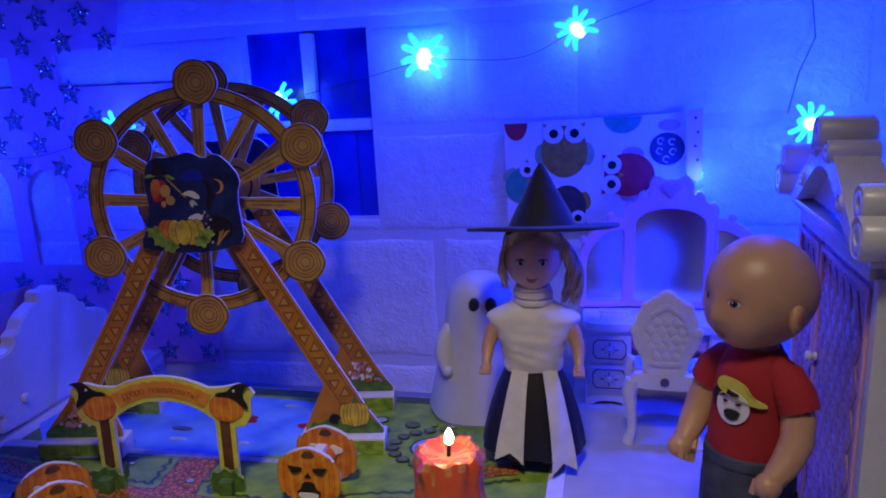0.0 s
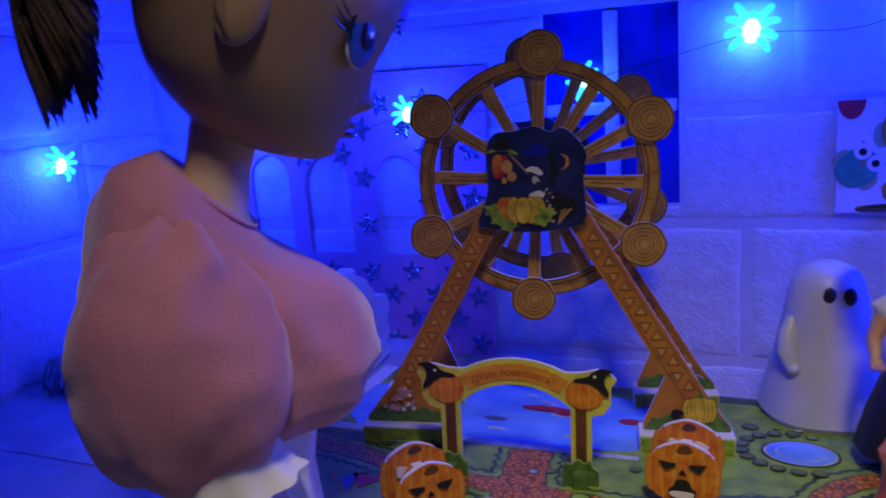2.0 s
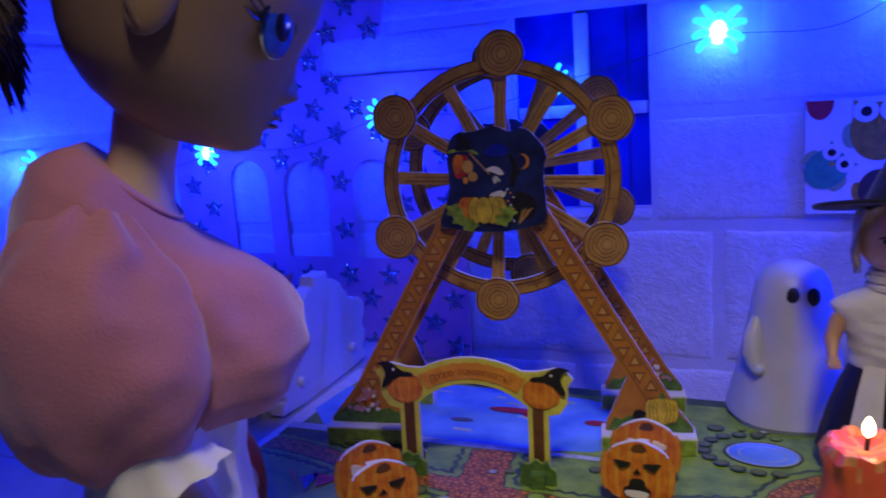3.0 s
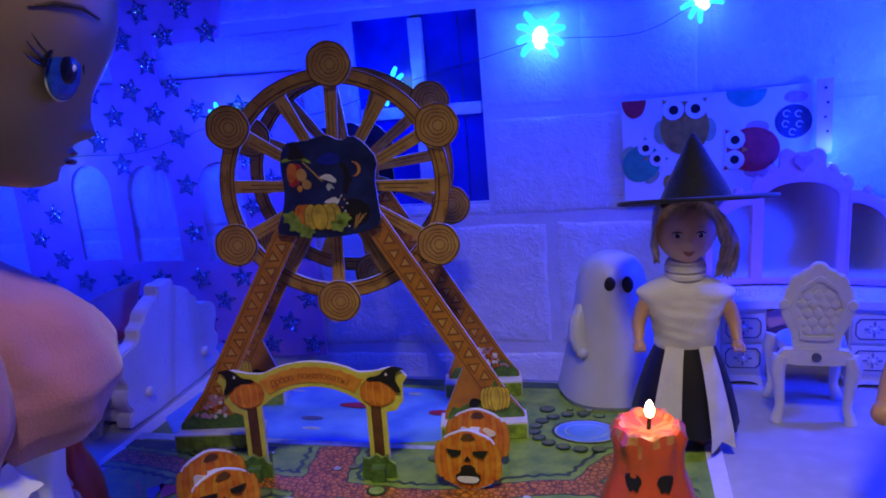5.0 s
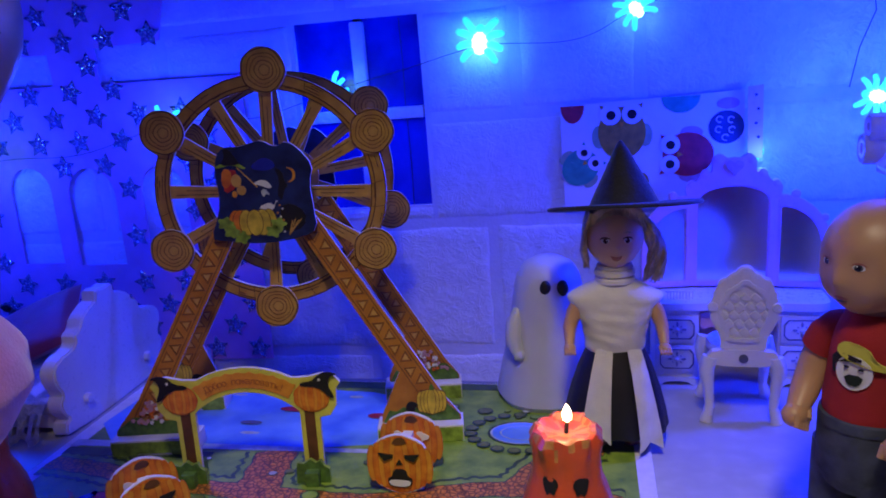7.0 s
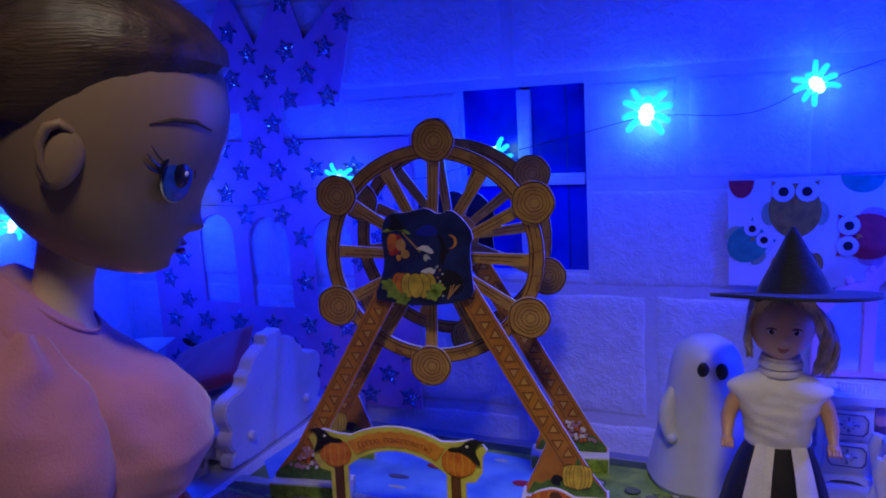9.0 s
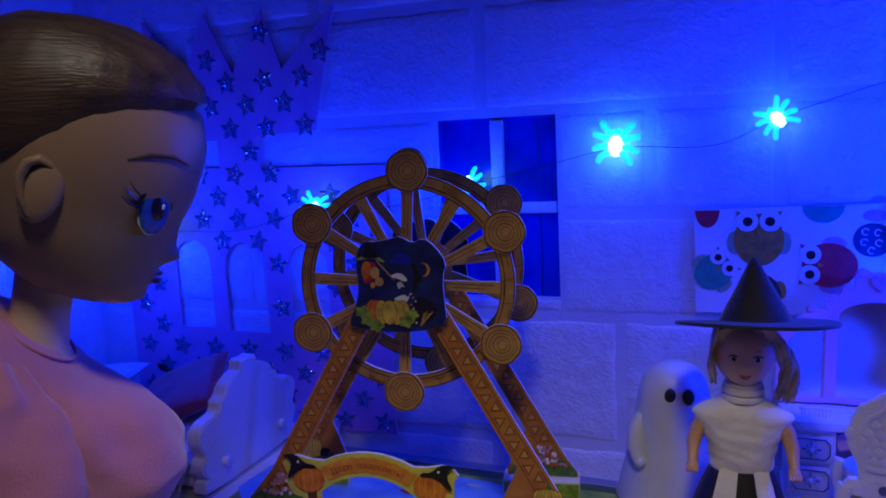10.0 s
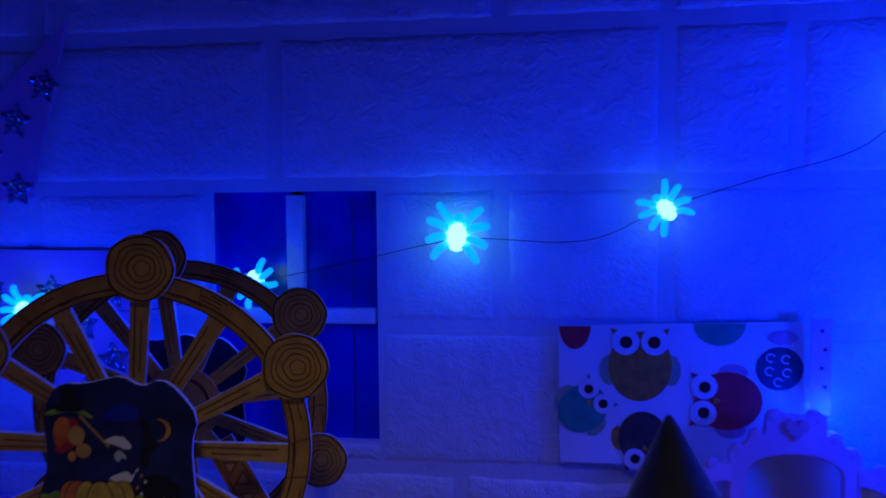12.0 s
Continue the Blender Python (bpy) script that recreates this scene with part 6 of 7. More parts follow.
bm = bmesh.new()
plate(bm, crest_arch(0.05, 0.0265) + [(-0.0395, 0.1266)] + crest_arch(0.039, 0.0185)[::-1] + [(0.0395, 0.1266)], -0.0055, 0.009)
crown = part("crest", bm, PLASTIC_WHITE, wardrobe, "white arched crest with scrolls")
bm = bmesh.new()
plate(bm, crest_arch(0.04, 0.02)[1:-1], 0.001, 0.0032)
part("crest_panel", bm, PLASTIC_WHITE, crown)
for x, z, r, y0, y1 in ((-0.0006, 0.1565, 0.0058, -0.008, 0.0105), (-0.0085, 0.151, 0.004, -0.0068, 0.0096), (0.0085, 0.151, 0.004, -0.0068, 0.0096), (0.0515, 0.1415, 0.0056, -0.0078, 0.0108),
                        (0.0555, 0.1322, 0.0066, -0.0086, 0.0112), (-0.0515, 0.1415, 0.0056, -0.0078, 0.0108), (-0.0555, 0.1322, 0.0066, -0.0086, 0.0112), (0.026, 0.1368, 0.003, -0.0064, 0.0006), (-0.026, 0.1368, 0.003, -0.0064, 0.0006)):
    bm = bmesh.new()
    lathe(bm, [(0.0004, y0 + 0.001), (r * 0.3, y0 + 0.001), (r * 0.36, y0), (r * 0.62, y0), (r * 0.68, y0 + 0.001), (r * 0.8, y0 + 0.001), (r * 0.9, y0), (r, y0 + 0.001), (r, y1 - 0.001), (r * 0.9, y1), (0.0004, y1)], 26)
    part("scroll", bm, PLASTIC_WHITE, crown, m=Matrix.Translation((x, 0, z)) @ pose(0, 0, 0, -90, 0, 0))

# ---- the bald baby doll ----
bm = bmesh.new()
SK, RD, DN, EW, ED, LP, WH, YL, EYE = range(9)
form = head_form((0, 0.0005, 0.1095), (0.0168, 0.0178, 0.0182), 0.12, ((0, -16, 8.5, 0.12), (0, -5, 10, 0.02), (0, -40, 28, 0.06), (0, -58, 15, 0.07), (34, -31, 20, 0.1), (-34, -31, 20, 0.1), (21, 0, 13, -0.055), (-21, 0, 13, -0.055), (0, -31, 8, 0.04), (0, -39, 8, 0.035), (0, 32, 30, 0.05), (20, 14, 9, 0.03), (-20, 14, 9, 0.03)))
head_mesh(bm, form, SK)
for s in (-1, 1):
    face_paint(bm, form, s * 21, -1, 6.4, 3.1, EW, 0.012, lean=-s * 4)
    face_paint(bm, form, s * 20.5, -1, 4.6, 3.4, EYE, 0.017)
    face_paint(bm, form, s * 20.5, -1, 2.6, 2.6, ED, 0.02, 14)
    face_paint(bm, form, s * 19, 0.5, 0.9, 0.9, EW, 0.023, 10)
    face_paint(bm, form, s * 21, 3.2, 8, 1.0, LP, 0.018, droop=2.2)
    ball(bm, (s * 0.0164, -0.001, 0.105), (0.0021, 0.0034, 0.0046), SK, 18, 12, pose(0, 0, 0, 0, 0, s * 18))
    ball(bm, (s * 0.018, -0.0012, 0.1056), (0.0008, 0.0018, 0.0026), LP, 14, 10, pose(0, 0, 0, 0, 0, s * 18))
face_paint(bm, form, 0, -32, 10, 2.1, LP, 0.012, droop=1.2)
face_paint(bm, form, 0, -38, 8, 2.4, LP, 0.012)
face_paint(bm, form, 0, -35, 9.5, 0.9, ED, 0.016, droop=0.9)
for v in bm.verts:
    v.co = pose(0, 0, 0, 0, 0, -12) @ v.co
lathe(bm, [(0.0072, 0.086), (0.0068, 0.095)], 20, mat=SK)
for ring in lathe(bm, [(0.0124, 0.0525), (0.0136, 0.0535), (0.0139, 0.0575), (0.0139, 0.0625), (0.0136, 0.0675), (0.0132, 0.072), (0.0128, 0.0765), (0.0122, 0.081), (0.0112, 0.085), (0.0096, 0.0885), (0.0084, 0.0905), (0.0079, 0.0915), (0.0072, 0.0912)], 44, mat=RD, squash=0.95):
    for v in ring:
        v.co += Vector((v.co.x, v.co.y, 0)) * 0.05 * noise.noise(v.co * 120)
for ring in lathe(bm, [(0.0125, 0.03), (0.0146, 0.036), (0.0152, 0.044), (0.0148, 0.051), (0.0141, 0.0555), (0.0122, 0.056)], 40, mat=DN, squash=0.97):
    for v in ring:
        v.co += Vector((v.co.x, v.co.y, 0)) * 0.07 * noise.noise(v.co * 150)
lathe(bm, [(0.0145, 0.0522), (0.0151, 0.0525), (0.0149, 0.0558), (0.0142, 0.0561)], 40, mat=DN, squash=0.97)
for s in (-1, 1):
    tube(bm, [(s * 0.006, 0, 0.0855), (s * 0.0108, 0, 0.083), (s * 0.0148, -0.0005, 0.0785), (s * 0.0168, -0.0008, 0.0742)], [0.005, 0.0062, 0.0066, 0.0064], 22, RD)
    tube(bm, [(s * 0.0142, -0.0005, 0.079), (s * 0.017, -0.0012, 0.0715), (s * 0.0182, -0.003, 0.0652), (s * 0.018, -0.0075, 0.0592), (s * 0.0169, -0.014, 0.0538)], [0.0048, 0.0053, 0.0052, 0.0047, 0.0034], 20, SK)
    ball(bm, (s * 0.0168, -0.0148, 0.0532), (0.0042, 0.0046, 0.0042), SK, 18, 12)
    for k in range(4):
        tube(bm, [(s * 0.0144, -0.017 + 0.0018 * k, 0.0548 - 0.001 * k), (s * 0.0138, -0.0182 + 0.0018 * k, 0.0506 - 0.001 * k)], [0.0014, 0.0012], 8, SK)
    tube(bm, [(s * 0.0148, -0.0105, 0.0548), (s * 0.0126, -0.0135, 0.0525)], [0.0016, 0.0012], 8, SK)
    tube(bm, [(s * 0.0078, 0, 0.042), (s * 0.0084, -0.0005, 0.032), (s * 0.0086, 0.0003, 0.022), (s * 0.0088, -0.0005, 0.013), (s * 0.0088, -0.0005, 0.005)], [0.0092, 0.0086, 0.0088, 0.0082, 0.0086], 20, DN)
    ball(bm, (s * 0.009, -0.0045, 0.0048), (0.0065, 0.0115, 0.0048), SK, 18, 12)
# the face printed on the shirt, as plain shapes
for outline, mat, lift in ((disc(0.0, 0.066, 0.0052, 0.0058, 20), WH, 0), (smoothed([(-0.0056, 0.0685), (-0.0052, 0.064), (-0.0066, 0.066), (-0.0066, 0.0715), (-0.0015, 0.0722), (0.0035, 0.0705), (-0.0015, 0.0695)], 1), ED, 1),
                           (smoothed([(-0.0048, 0.0712), (0.0042, 0.0685), (0.0092, 0.0672), (0.0088, 0.0692), (0.0056, 0.0712), (0.0042, 0.0752), (-0.0018, 0.0768), (-0.005, 0.0745)], 2), YL, 2),
                           (smoothed([(-0.0026, 0.0652), (0.0032, 0.0656), (0.002, 0.0618), (-0.0012, 0.0616)], 1), ED, 1), (disc(-0.0018, 0.0678, 0.0008, 0.0004, 8), ED, 1), (disc(0.0022, 0.0676, 0.0008, 0.0004, 8), ED, 1)):
    piece = bmesh.new()
    plate(piece, [(1.1 * (x + 0.001), z + 0.0075) for x, z in outline], 0, 0.0003)
    for v in piece.verts:
        r = 0.0139
        v.co = Vector((v.co.x, -0.95 * math.sqrt(max(r * r - v.co.x ** 2, 1e-8)) - 0.0004 - 0.00025 * lift + v.co.y, v.co.z))
    for f in piece.faces:
        f.material_index = mat
    tmp = bpy.data.meshes.new("tmp")
    piece.to_mesh(tmp)
    piece.free()
    bm.from_mesh(tmp)
    bpy.data.meshes.remove(tmp)
bmesh.ops.recalc_face_normals(bm, faces=bm.faces[:])
whole("baby_doll", bm, [SKIN_VINYL, RED_CLOTH, DENIM, EYE_WHITE, EYE_DARK, LIPS, WHITE_PAPER, LIME, EYE_GREY], "bald vinyl baby doll in red shirt and dark jeans", "doll", m=pose(0.0785, 0.236, 0, 0, 0, -44))

# ---- the bed with its headboard and cushions ----
bed = thing("toy_bed", (-0.281, 0.346, 0), "white toy bed with scrolled headboard and lace cover", "bed", turn=91)
# local x runs along the headboard away from the camera, local y out to the bed's foot
HB = [(-0.0375, 0.0), (-0.0375, 0.0085), (-0.034, 0.0105), (-0.0375, 0.0145), (-0.0385, 0.021), (-0.0355, 0.0255), (-0.039, 0.032), (-0.0395, 0.0405), (-0.0345, 0.0455), (-0.0275, 0.046), (-0.0235, 0.0485), (-0.0235, 0.0535), (-0.0195, 0.0555), (-0.0175, 0.061), (-0.0095, 0.066), (-0.0065, 0.0665), (-0.0065, 0.0715), (-0.0035, 0.0725), (0, 0.0715)]
HB = [(1.3 * x, 0.93 * z) for x, z in HB]
hb = smoothed(HB + [(-x, z) for x, z in HB[-2::-1]], 1)
bm = bmesh.new()
plate(bm, hb, -0.0045, 0.0045)
bmesh.ops.bevel(bm, geom=[e for e in bm.edges if e.calc_face_angle(0) > 1.2], offset=0.0009, segments=2, affect="EDGES")
head = part("headboard", bm, PLASTIC_WHITE, bed)
for x in (-0.03, 0.03):
    for z in (0.0145,):
        bm = bmesh.new()
        lathe(bm, [(0.0005, -0.0028), (0.0024, -0.0024), (0.003, -0.0008), (0.0026, 0.0006), (0.0005, 0.001)], 16)
        for v in bm.verts:
            v.co = Vector((x + v.co.x, v.co.z - 0.0048, z + v.co.y))
        part("knob", bm, PLASTIC_WHITE, head)
bm = bmesh.new()
box(bm, -0.044, 0.044, 0.005, 0.165, 0.003, 0.011, 0.002)
part("bed_frame", bm, PLASTIC_WHITE, bed)
bm = bmesh.new()
box(bm, -0.046, 0.046, 0.0052, 0.17, 0.0112, 0.019, 0.003, seg=3)
bmesh.ops.subdivide_edges(bm, edges=bm.edges[:], cuts=3, use_grid_fill=True)
bm.normal_update()
crumple(bm.verts, 0.0018, 90)
part("mattress", bm, CLOTH_WHITE, bed)
# the lace cover, hanging in scallops over the side towards the camera
bm = bmesh.new()
cols, rws = 90, 14
grid = []
for i in range(cols + 1):
    y = 0.005 + 0.166 * i / cols
    col = []
    for k in range(rws + 1):
        t = k / rws
        x = 0.044 - 0.094 * min(t / 0.72, 1)
        z = 0.0196 if t < 0.72 else 0.0196 - 0.0185 * (t - 0.72) / 0.28 * (0.86 + 0.14 * abs(math.sin(i * math.pi / 6)))
        x -= 0.0 if t < 0.72 else 0.009 * math.sin((t - 0.72) / 0.28 * 1.4) + 0.0022 * math.sin(i * 0.9) * (t - 0.72) / 0.28
        z += 0.0012 * noise.noise(Vector((i * 0.21, k * 0.33, 2)))
        col.append(bm.verts.new((x, y, max(z, 0.0014))))
    grid.append(col)
for i in range(cols):
    for k in range(rws):
        if k >= rws - 3 and (i % 3 == 1) and (k != rws - 1):
            continue
        bm.faces.new((grid[i][k], grid[i + 1][k], grid[i + 1][k + 1], grid[i][k + 1]))
bmesh.ops.solidify(bm, geom=bm.faces[:], thickness=0.0005)
part("lace_cover", bm, LACE, bed, "white lace cover with a scalloped pierced edge")


def cushion(name, half_x, half_y, thick, mat, m, label, seed):
    bm = bmesh.new()
    n = 20
    for side in (1, -1):
        g = []
        for i in range(n + 1):
            row = []
            for k in range(n + 1):
                a, b = 2 * i / n - 1, 2 * k / n - 1
                puff = ((1 - a * a) * (1 - b * b)) ** 0.42
                pinch = 1 - 0.09 * (1 - a * a) * abs(b) ** 3, 1 - 0.09 * (1 - b * b) * abs(a) ** 3
                z = side * thick * puff * (1 + 0.12 * noise.noise(Vector((a * 2, b * 2, seed))))
                row.append(bm.verts.new((a * half_x * pinch[0] ** 0.5, b * half_y * pinch[1] ** 0.5, z)))
            g.append(row)
        for i in range(n):
            for k in range(n):
                q = (g[i][k], g[i + 1][k], g[i + 1][k + 1], g[i][k + 1])
                bm.faces.new(q if side > 0 else q[::-1])
    bmesh.ops.remove_doubles(bm, verts=bm.verts[:], dist=1e-6)
    return whole(name, bm, mat, label, "pillow", m=m)


cushion("red_pillow", 0.032, 0.023, 0.0085, PILLOW_RED, Matrix.Translation((-0.342, 0.364, 0.0335)) @ pose(0, 0, 0, 0, 0, 8) @ pose(0, 0, 0, 32, -22, 0), "red satin cushion leaning on the bed with black bow", 1.0)
bm = bmesh.new()
for s in (-1, 1):
    ball(bm, (s * 0.0042, 0, 0), (0.0042, 0.0016, 0.0028), 0, 14, 10)
ball(bm, (0, -0.0004, 0), (0.0016, 0.0018, 0.0018), 0, 10, 8)
whole("black_bow", bm, RIBBON_BLACK, "small black ribbon bow on the red cushion", "bow", m=pose(-0.3655, 0.3795, 0.0415, 20, 25, 10))
cushion("white_pillow", 0.026, 0.03, 0.007, CLOTH_WHITE, pose(-0.428, 0.378, 0.0275, 4, -8, 12), "white cotton pillow lying on the bed", 5.0)

# ---- the ribbon tassel ----
tassel = thing("ribbon_tassel", (-0.341, 0.249, 0), "black and white ribbon tassel standing beside the bed", "tassel")
bm = bmesh.new()
lathe(bm, [(0.0035, 0.03), (0.0055, 0.031), (0.0062, 0.0345), (0.005, 0.038), (0.002, 0.0388)], 20)
part("knot", bm, RIBBON_BLACK, tassel)
rng = random.Random(9)
for k in range(20):
    a = 2 * math.pi * k / 20 + rng.uniform(-0.1, 0.1)
    white = k % 4 == 1
    r1, z1 = rng.uniform(0.012, 0.0195), rng.uniform(0.0006, 0.007)
    bm = bmesh.new()
    q = Vector((-math.sin(a), math.cos(a), 0))
    vs = []
    for t in range(7):
        f = t / 6
        r = 0.0035 + (r1 - 0.0035) * f ** 1.25
        z = 0.0345 + (z1 - 0.0345) * f
        w = 0.0016 + 0.002 * f
        c = Vector((r * math.cos(a), r * math.sin(a), z)) + q * 0.001 * math.sin(f * 5 + k)
        vs.append((bm.verts.new(c - q * w), bm.verts.new(c + Vector((0, 0, 0.0035 if t == 6 else 0.0))), bm.verts.new(c + q * w)))
    for a0, b0 in zip(vs, vs[1:]):
        bm.faces.new((a0[0], a0[1], b0[1], b0[0]))
        bm.faces.new((a0[1], a0[2], b0[2], b0[1]))
    bmesh.ops.solidify(bm, geom=bm.faces[:], thickness=0.0003)
    part("ribbon", bm, RIBBON_WHITE if white else RIBBON_BLACK, tassel)

# ---- the large brown-haired doll in the foreground, seen from her side ----
bm = bmesh.new()
SK, HR, PK, WH, EW, EB, ED, LP, NK = range(9)
S = 0.000147  # one unit of her drawn profile


def section(pts, half, mat, n=26, cy=0.0, power=2.0, taper=0.0):
    """A closed body from rows of (height, front x, back x) and half widths, lofted as ellipse-like rings that narrow to the front."""
    rings = []
    for (z, f, b), h in zip(pts, half):
        ring = []
        for i in range(n):
            a = 2 * math.pi * i / n
            c, s = math.cos(a), math.sin(a)
            c, s = math.copysign(abs(c) ** (2 / power), c), math.copysign(abs(s) ** (2 / power), s)
            ring.append(bm.verts.new(((f + b) / 2 * S + (f - b) / 2 * S * c, cy + h * S * s * (1 - taper * max(c, 0) ** 1.5), z * S)))
        rings.append(ring)
    for a, b in zip(rings, rings[1:]):
        for i in range(n):
            bm.faces.new((a[i], a[(i + 1) % n], b[(i + 1) % n], b[i])).material_index = mat
    bm.faces.new(rings[0][::-1]).material_index = mat
    bm.faces.new(rings[-1]).material_index = mat
    return rings


# head: origin at the eye, x ahead, z up
HEAD = [(-203, -46, -110), (-198, -28, -160), (-186, -14, -205), (-172, -5, -235), (-160, 1, -252), (-150, 5, -266), (-143, 8, -276), (-134, 11, -285), (-124, 14, -295), (-114, 17, -303), (-104, 20, -311), (-96, 22, -317), (-86, 25, -323), (-70, 29, -330), (-45, 36, -340), (-20, 44, -347), (0, 52, -352), (40, 64, -358), (80, 70, -360), (130, 66, -356), (180, 52, -345), (230, 22, -320), (270, -20, -285), (298, -85, -230), (306, -140, -175)]
HALF = [30, 58, 80, 98, 108, 116, 121, 127, 133, 138, 143, 147, 151, 157, 164, 170, 175, 183, 188, 188, 180, 160, 128, 76, 20]
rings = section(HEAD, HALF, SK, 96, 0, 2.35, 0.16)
# chin, lips and nose rise from the middle line only
for ring in rings:
    for v in ring:
        z, y = v.co.z / S, v.co.y / S
        if v.co.x / S > -60:
            rise = 14 * math.exp(-((z + 186) / 15) ** 2 - (y / 36) ** 2) + 14 * math.exp(-((z + 151) / 6) ** 2 - (y / 26) ** 2) + 16 * math.exp(-((z + 134) / 6) ** 2 - (y / 28) ** 2)
            rise += 27 * math.exp(-((z + 97) / 15) ** 2 - (y / 20) ** 2) + 12 * math.exp(-((z + 70) / 26) ** 2 - (y / 13) ** 2)
            v.co.x += rise * S


def cheek(x, z):
    """The half width of the face at a place along its depth, and the turn of its surface there."""
    k = max(i for i in range(len(HEAD)) if HEAD[i][0] <= z)
    f, b, h = HEAD[k][1], HEAD[k][2], HALF[k]

    def at(q):
        c = max(min((q - (f + b) / 2) / ((f - b) / 2), 0.999), 0) ** (2.35 / 2)
        return h * math.sqrt(1 - c * c) ** (2 / 2.35) * (1 - 0.16 * (c ** (2 / 2.35)) ** 1.5)

    return at(x), math.degrees(math.atan2(at(x - 24) - at(x + 24), 48))


for z in (-134, -150):
    ball(bm, (17 * S, 0, z * S), (10 * S, 22 * S, 5 * S), LP, 16, 10)
for s in (-1, 1):
    wide, lean = cheek(4, 0)
    e = Vector((4 * S, s * (wide - 3) * S, 0))
    turn = pose(0, 0, 0, 0, 0, -s * lean)
    ball(bm, e, (32 * S, 6 * S, 44 * S), EW, 28, 18, turn)
    ball(bm, e + turn @ Vector((0, s * 4 * S, 1.5 * S)), (31.5 * S, 6 * S, 43 * S), EB, 24, 16, turn)
    ball(bm, e + turn @ Vector((4 * S, s * 6.5 * S, 8 * S)), (19 * S, 5.5 * S, 27 * S), ED, 18, 12, turn)
    ball(bm, e + turn @ Vector((12 * S, s * 10 * S, 12 * S)), (5 * S, 3 * S, 6 * S), EW, 10, 8, turn)
    arc = [turn @ Vector((37 * S * math.cos(radians(a)), s * 4 * S, 51 * S * math.sin(radians(a)))) + e for a in range(4, 184, 12)]
    tube(bm, [tuple(p) for p in arc], [0.6 * S + 6 * S * (k / len(arc)) for k in range(len(arc))], 8, ED)
    for k in range(8):
        p = arc[-1 - k]
        d = (p - e).normalized()
        tube(bm, [tuple(p), tuple(p + d * 14 * S + Vector((-6 * S, s * 5 * S, 4 * S))), tuple(p + d * 22 * S + Vector((-12 * S, s * 8 * S, 13 * S)))], [2.8 * S, 2 * S, 0.8 * S], 6, ED)
    brow = []
    for x, z in ((48, 96), (24, 107), (-10, 104), (-44, 90)):
        brow.append((x * S, s * (cheek(x, z)[0] + 1) * S, z * S))
    tube(bm, brow, [2 * S, 4 * S, 4 * S, 1.5 * S], 8, HR)
    # ear
    ball(bm, (-172 * S, s * 176 * S, 10 * S), (37 * S, 15 * S, 60 * S), SK, 24, 16, pose(0, 0, 0, 0, 14, 0))
    tube(bm, [(-150 * S, s * 174 * S, 36 * S), (-160 * S, s * 182 * S, 56 * S), (-178 * S, s * 187 * S, 64 * S), (-196 * S, s * 189 * S, 54 * S), (-205 * S, s * 188 * S, 28 * S), (-200 * S, s * 186 * S, -4 * S), (-186 * S, s * 182 * S, -32 * S), (-172 * S, s * 172 * S, -44 * S)], [4 * S, 7 * S, 8.5 * S, 9 * S, 9 * S, 8 * S, 7 * S, 4 * S], 14, SK)
# hair: a combed cap with long strands running back to the tail
rings = section([(52, -140, -372), (68, -108, -382), (90, -70, -389), (116, -34, -393), (150, 2, -396), (185, 34, -395), (214, 52, -389), (245, 42, -372), (282, 0, -338), (310, -56, -290), (326, -110, -210)],
                [178, 186, 192, 197, 201, 202, 198, 184, 156, 110, 30], HR, 96, 0, 2.35, 0.14)
for j, ring in enumerate(rings):
    for i, v in enumerate(ring):
        v.co += Vector((v.co.x + 160 * S, v.co.y, 0)).normalized() * 1.2 * S * math.sin(i * 1.9 + j * 0.4)
rng = random.Random(3)
for k in range(420):
    lock = k % 7
    a, b, c = rng.uniform(-1, 1), rng.uniform(-1, 1), rng.uniform(-1, 1)
    start = Vector((-372 * S, a * 40 * S, (190 + 45 * b) * S))
    side, reach, drop = (lock - 3) * 17, 118 + 22 * math.sin(lock * 2.1), 330 + 60 * math.sin(lock * 1.7)
    pts = []
    for t in range(17):
        g = t / 16
        # up and out of the tie, down, and back in a loose curl at the tip
        out = reach * math.sin(min(g * 2.3, 1.9)) - 95 * max(0, g - 0.62) ** 1.2 * 2.2 + 15 * b * math.sin(g * 3)
        up = 48 * math.sin(min(g * 5, math.pi)) - drop * g ** 1.35 + 70 * max(0, g - 0.8) * 2
        pts.append(tuple(start + Vector((-out * S, (side + 12 * a) * S * math.sin(min(1.0, g * 2) * 1.57), (up + 12 * c * g) * S))))
    tube(bm, pts, [3 * S] + [4.2 * S] * 13 + [3.6 * S, 2.6 * S, 1.2 * S], 5, HR)
ball(bm, (-384 * S, 0, 195 * S), (22 * S, 48 * S, 52 * S), PK, 20, 14)
# the head is bent forward
bow = Matrix.Rotation(radians(14), 4, "Y")
for v in bm.verts:
    v.co = bow @ v.co
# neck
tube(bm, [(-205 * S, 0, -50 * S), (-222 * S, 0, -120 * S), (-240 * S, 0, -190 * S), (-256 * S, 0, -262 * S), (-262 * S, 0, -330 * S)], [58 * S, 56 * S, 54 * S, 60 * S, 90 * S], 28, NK)
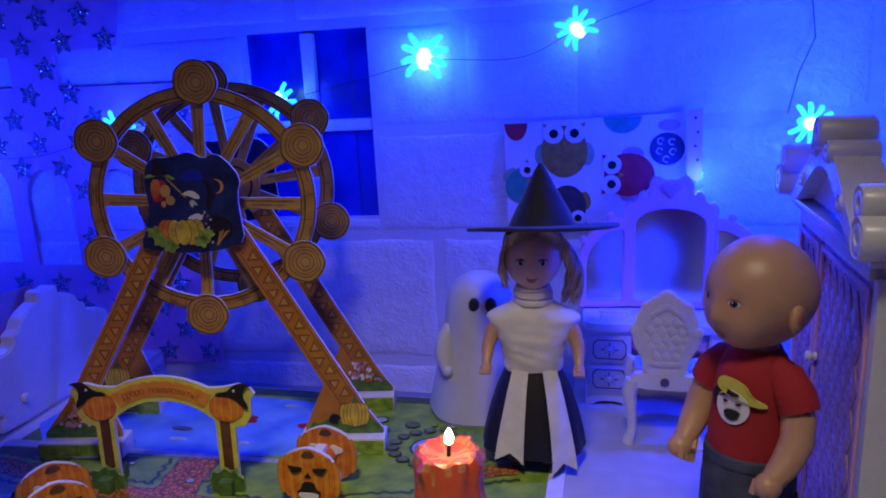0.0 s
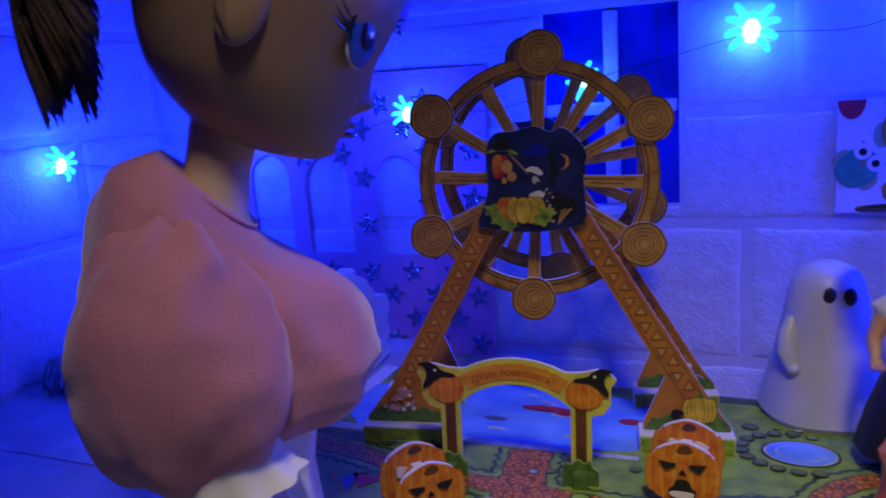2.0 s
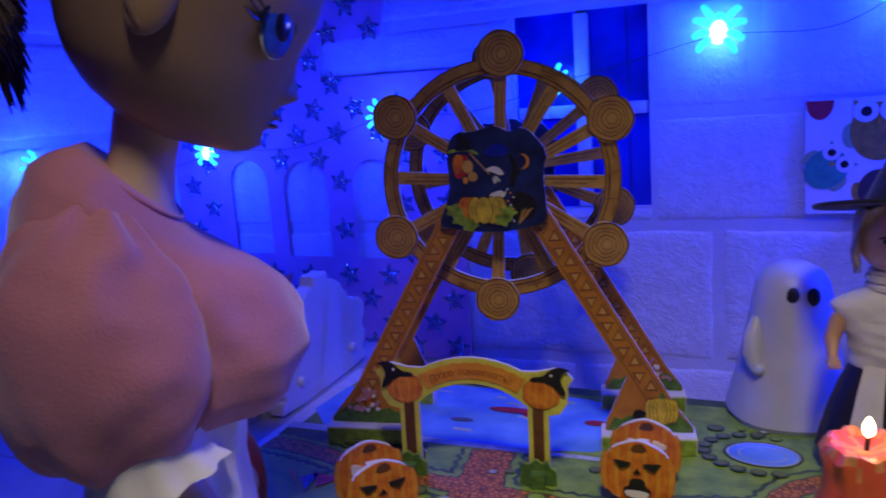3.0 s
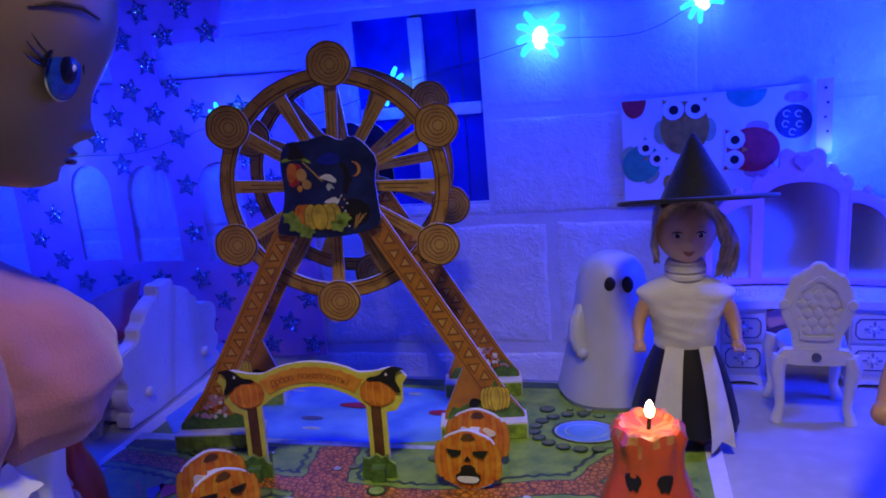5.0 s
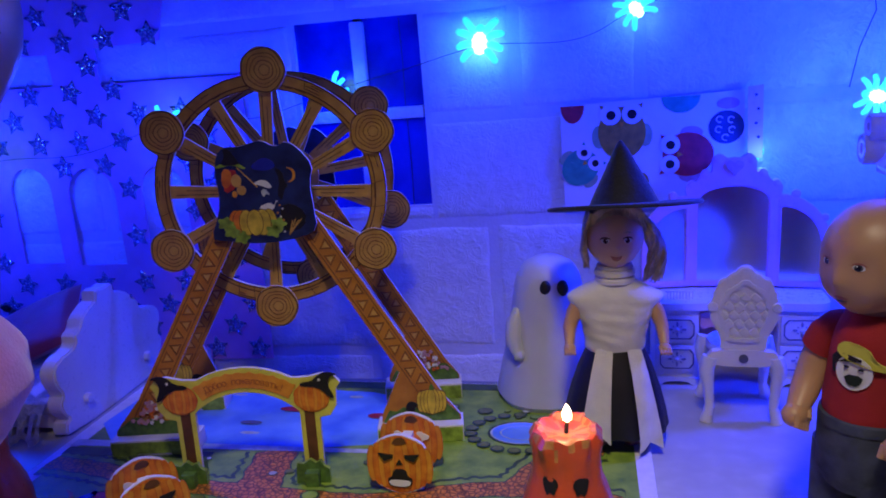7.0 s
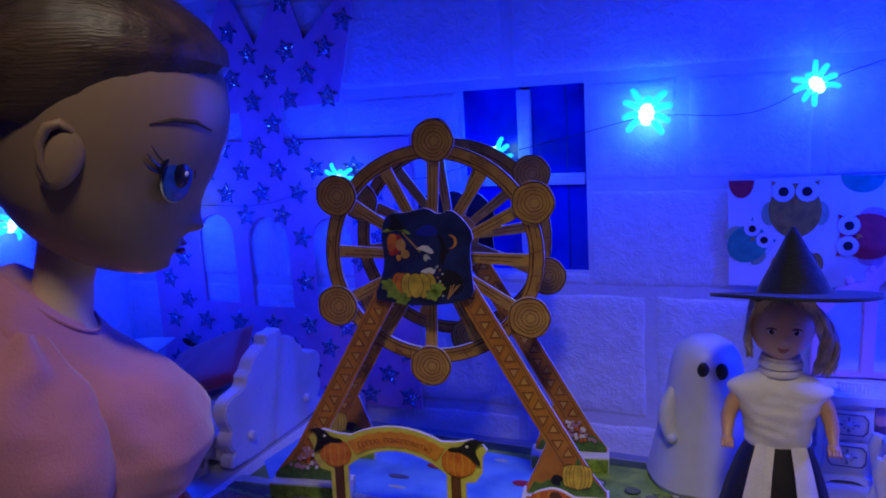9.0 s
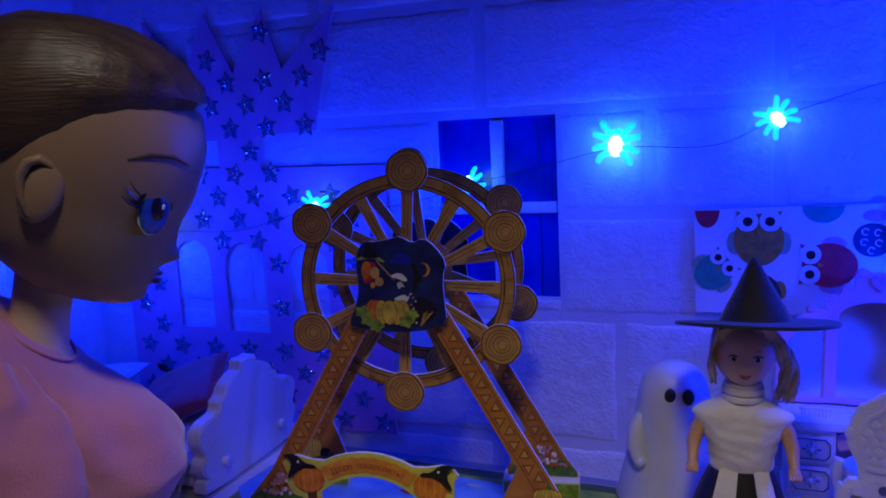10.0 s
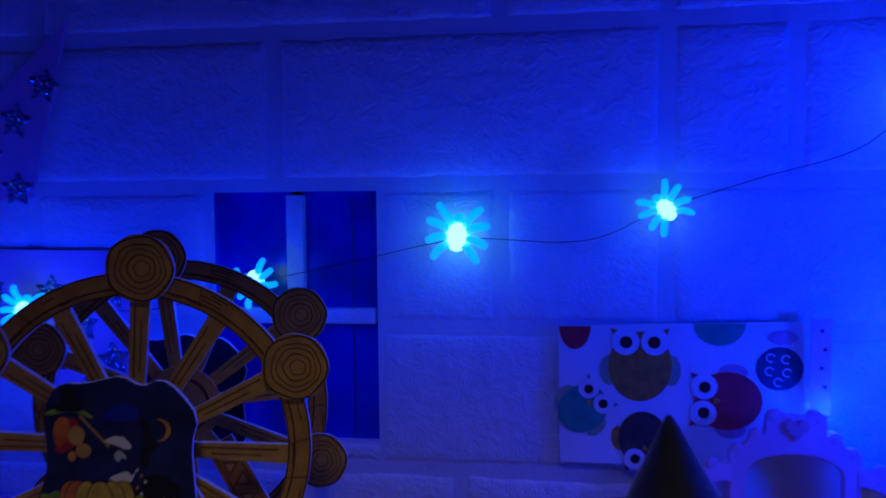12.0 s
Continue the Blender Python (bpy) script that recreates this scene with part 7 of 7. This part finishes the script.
# pink blouse with a puffed sleeve, white band below it
TORSO = [(-640, -60, -420), (-600, -18, -440), (-540, 10, -455), (-480, 2, -468), (-420, -34, -476), (-360, -84, -474), (-310, -132, -456), (-270, -172, -420), (-240, -192, -362), (-222, -196, -330)]
wide = [126, 146, 160, 166, 168, 164, 152, 130, 98, 78]
levels = [q[0] for q in TORSO]
fine = [(-640 + 418 * t / 44) for t in range(45)]
rings = section([(z, float(np.interp(z, levels, [q[1] for q in TORSO])), float(np.interp(z, levels, [q[2] for q in TORSO]))) for z in fine], [float(np.interp(z, levels, wide)) for z in fine], PK, 72, 0, 2.3)
for ring in rings:
    for i, v in enumerate(ring):
        fold = math.sin(i * 0.62 + v.co.z * 170 + 3 * noise.noise(v.co * 40)) * (0.4 + 0.6 * noise.noise(v.co * 55 + Vector((3, 1, 2))))
        v.co += Vector((v.co.x + 260 * S, v.co.y, 0)).normalized() * S * (7 * fold + 13 * noise.noise(v.co * 75))
        # the neckline opens to a V in front
        open_ = min(1, max(0, (v.co.z / S + 400) / 178)) ** 1.5
        v.co.z -= 0.9 * (v.co.x + 262 * S) * open_
for s in (-1, 1):
    sleeve = [(-290, -262), (-308, -330), (-318, -420), (-312, -520), (-292, -610), (-270, -665)]
    rad = [48, 118, 166, 178, 150, 92]
    steps = [5 * t / 34 for t in range(35)]

    def eased(values):
        line = np.interp(steps, range(6), values)
        for _ in range(6):
            line[1:-1] = (line[:-2] + 2 * line[1:-1] + line[2:]) / 4
        return line.tolist()

    rad = eased(rad)
    pts = [(x * S, s * (112 + 26 * math.sin(t * 0.6)) * S, z * S) for t, x, z in zip(steps, eased([q[0] for q in sleeve]), eased([q[1] for q in sleeve]))]
    n0 = len(bm.verts)
    tube(bm, pts, [r * S for r in rad], 72, PK)
    bm.verts.ensure_lookup_table()
    for i, v in enumerate(bm.verts[n0:]):
        c = Vector(pts[min(i // 72, len(pts) - 1)])
        v.co += (v.co - c).normalized() * (S * 9 * math.sin((i % 72) * math.pi / 6 + v.co.z * 90 + 2.5 * noise.noise(v.co * 60)) * min(1, abs(v.co.z / S + 500) / 130) + 12 * S * noise.noise(v.co * 60) + 4 * S * noise.noise(v.co * 170))
        v.co.y = c.y + 0.66 * (v.co.y - c.y)
    # a white ribbon gathers the sleeve and stands out below it
    n0 = len(bm.verts)
    tube(bm, [(-274 * S, s * 128 * S, -650 * S), (-268 * S, s * 128 * S, -672 * S), (-262 * S, s * 128 * S, -700 * S), (-254 * S, s * 128 * S, -722 * S)], [104 * S, 100 * S, 112 * S, 124 * S], 48, WH)
    bm.verts.ensure_lookup_table()
    for i, v in enumerate(bm.verts[n0:]):
        v.co.y = s * 128 * S + 0.7 * (v.co.y - s * 128 * S)
        v.co += Vector((v.co.x + 264 * S, v.co.y - s * 128 * S, 0)).normalized() * S * 7 * math.sin((i % 48) * 1.31) * (i // 48) / 3
    tube(bm, [(-250 * S, s * 126 * S, -690 * S), (-205 * S, s * 140 * S, -740 * S), (-160 * S, s * 130 * S, -830 * S)], [38 * S, 34 * S, 28 * S], 18, NK)
    ball(bm, (-146 * S, s * 126 * S, -862 * S), (26 * S, 18 * S, 40 * S), NK, 16, 12)
# collar edge and white skirt down to the floor
tube(bm, [((-262 + 74 * math.cos(2 * math.pi * k / 32)) * S, 84 * S * math.sin(2 * math.pi * k / 32), (-229 - 66 * math.cos(2 * math.pi * k / 32)) * S) for k in range(33)], 4.5 * S, 10, PK)
FLOOR_Z = -1213
rings = section([(FLOOR_Z, -80, -430), (FLOOR_Z + 60, -84, -426), (-1000, -100, -412), (-850, -118, -396), (-740, -128, -384), (-660, -116, -402), (-630, -112, -414), (-615, -124, -404)], [185, 184, 172, 156, 140, 130, 128, 110], WH, 64, 0, 2.1)
for j, ring in enumerate(rings):
    for i, v in enumerate(ring):
        v.co += Vector((v.co.x + 255 * S, v.co.y, 0)).normalized() * (10 - j) * 1.1 * S * math.sin(i * 64 / 64 * 0.98)
bmesh.ops.recalc_face_normals(bm, faces=bm.faces[:])
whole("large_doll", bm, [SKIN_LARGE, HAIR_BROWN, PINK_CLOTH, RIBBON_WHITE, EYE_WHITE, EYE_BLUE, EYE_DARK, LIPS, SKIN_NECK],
      "large brown-haired doll with blue eyes in pink blouse", "doll", m=pose(-0.1635, 0.1485, 0.1784, 0, 0, 31))
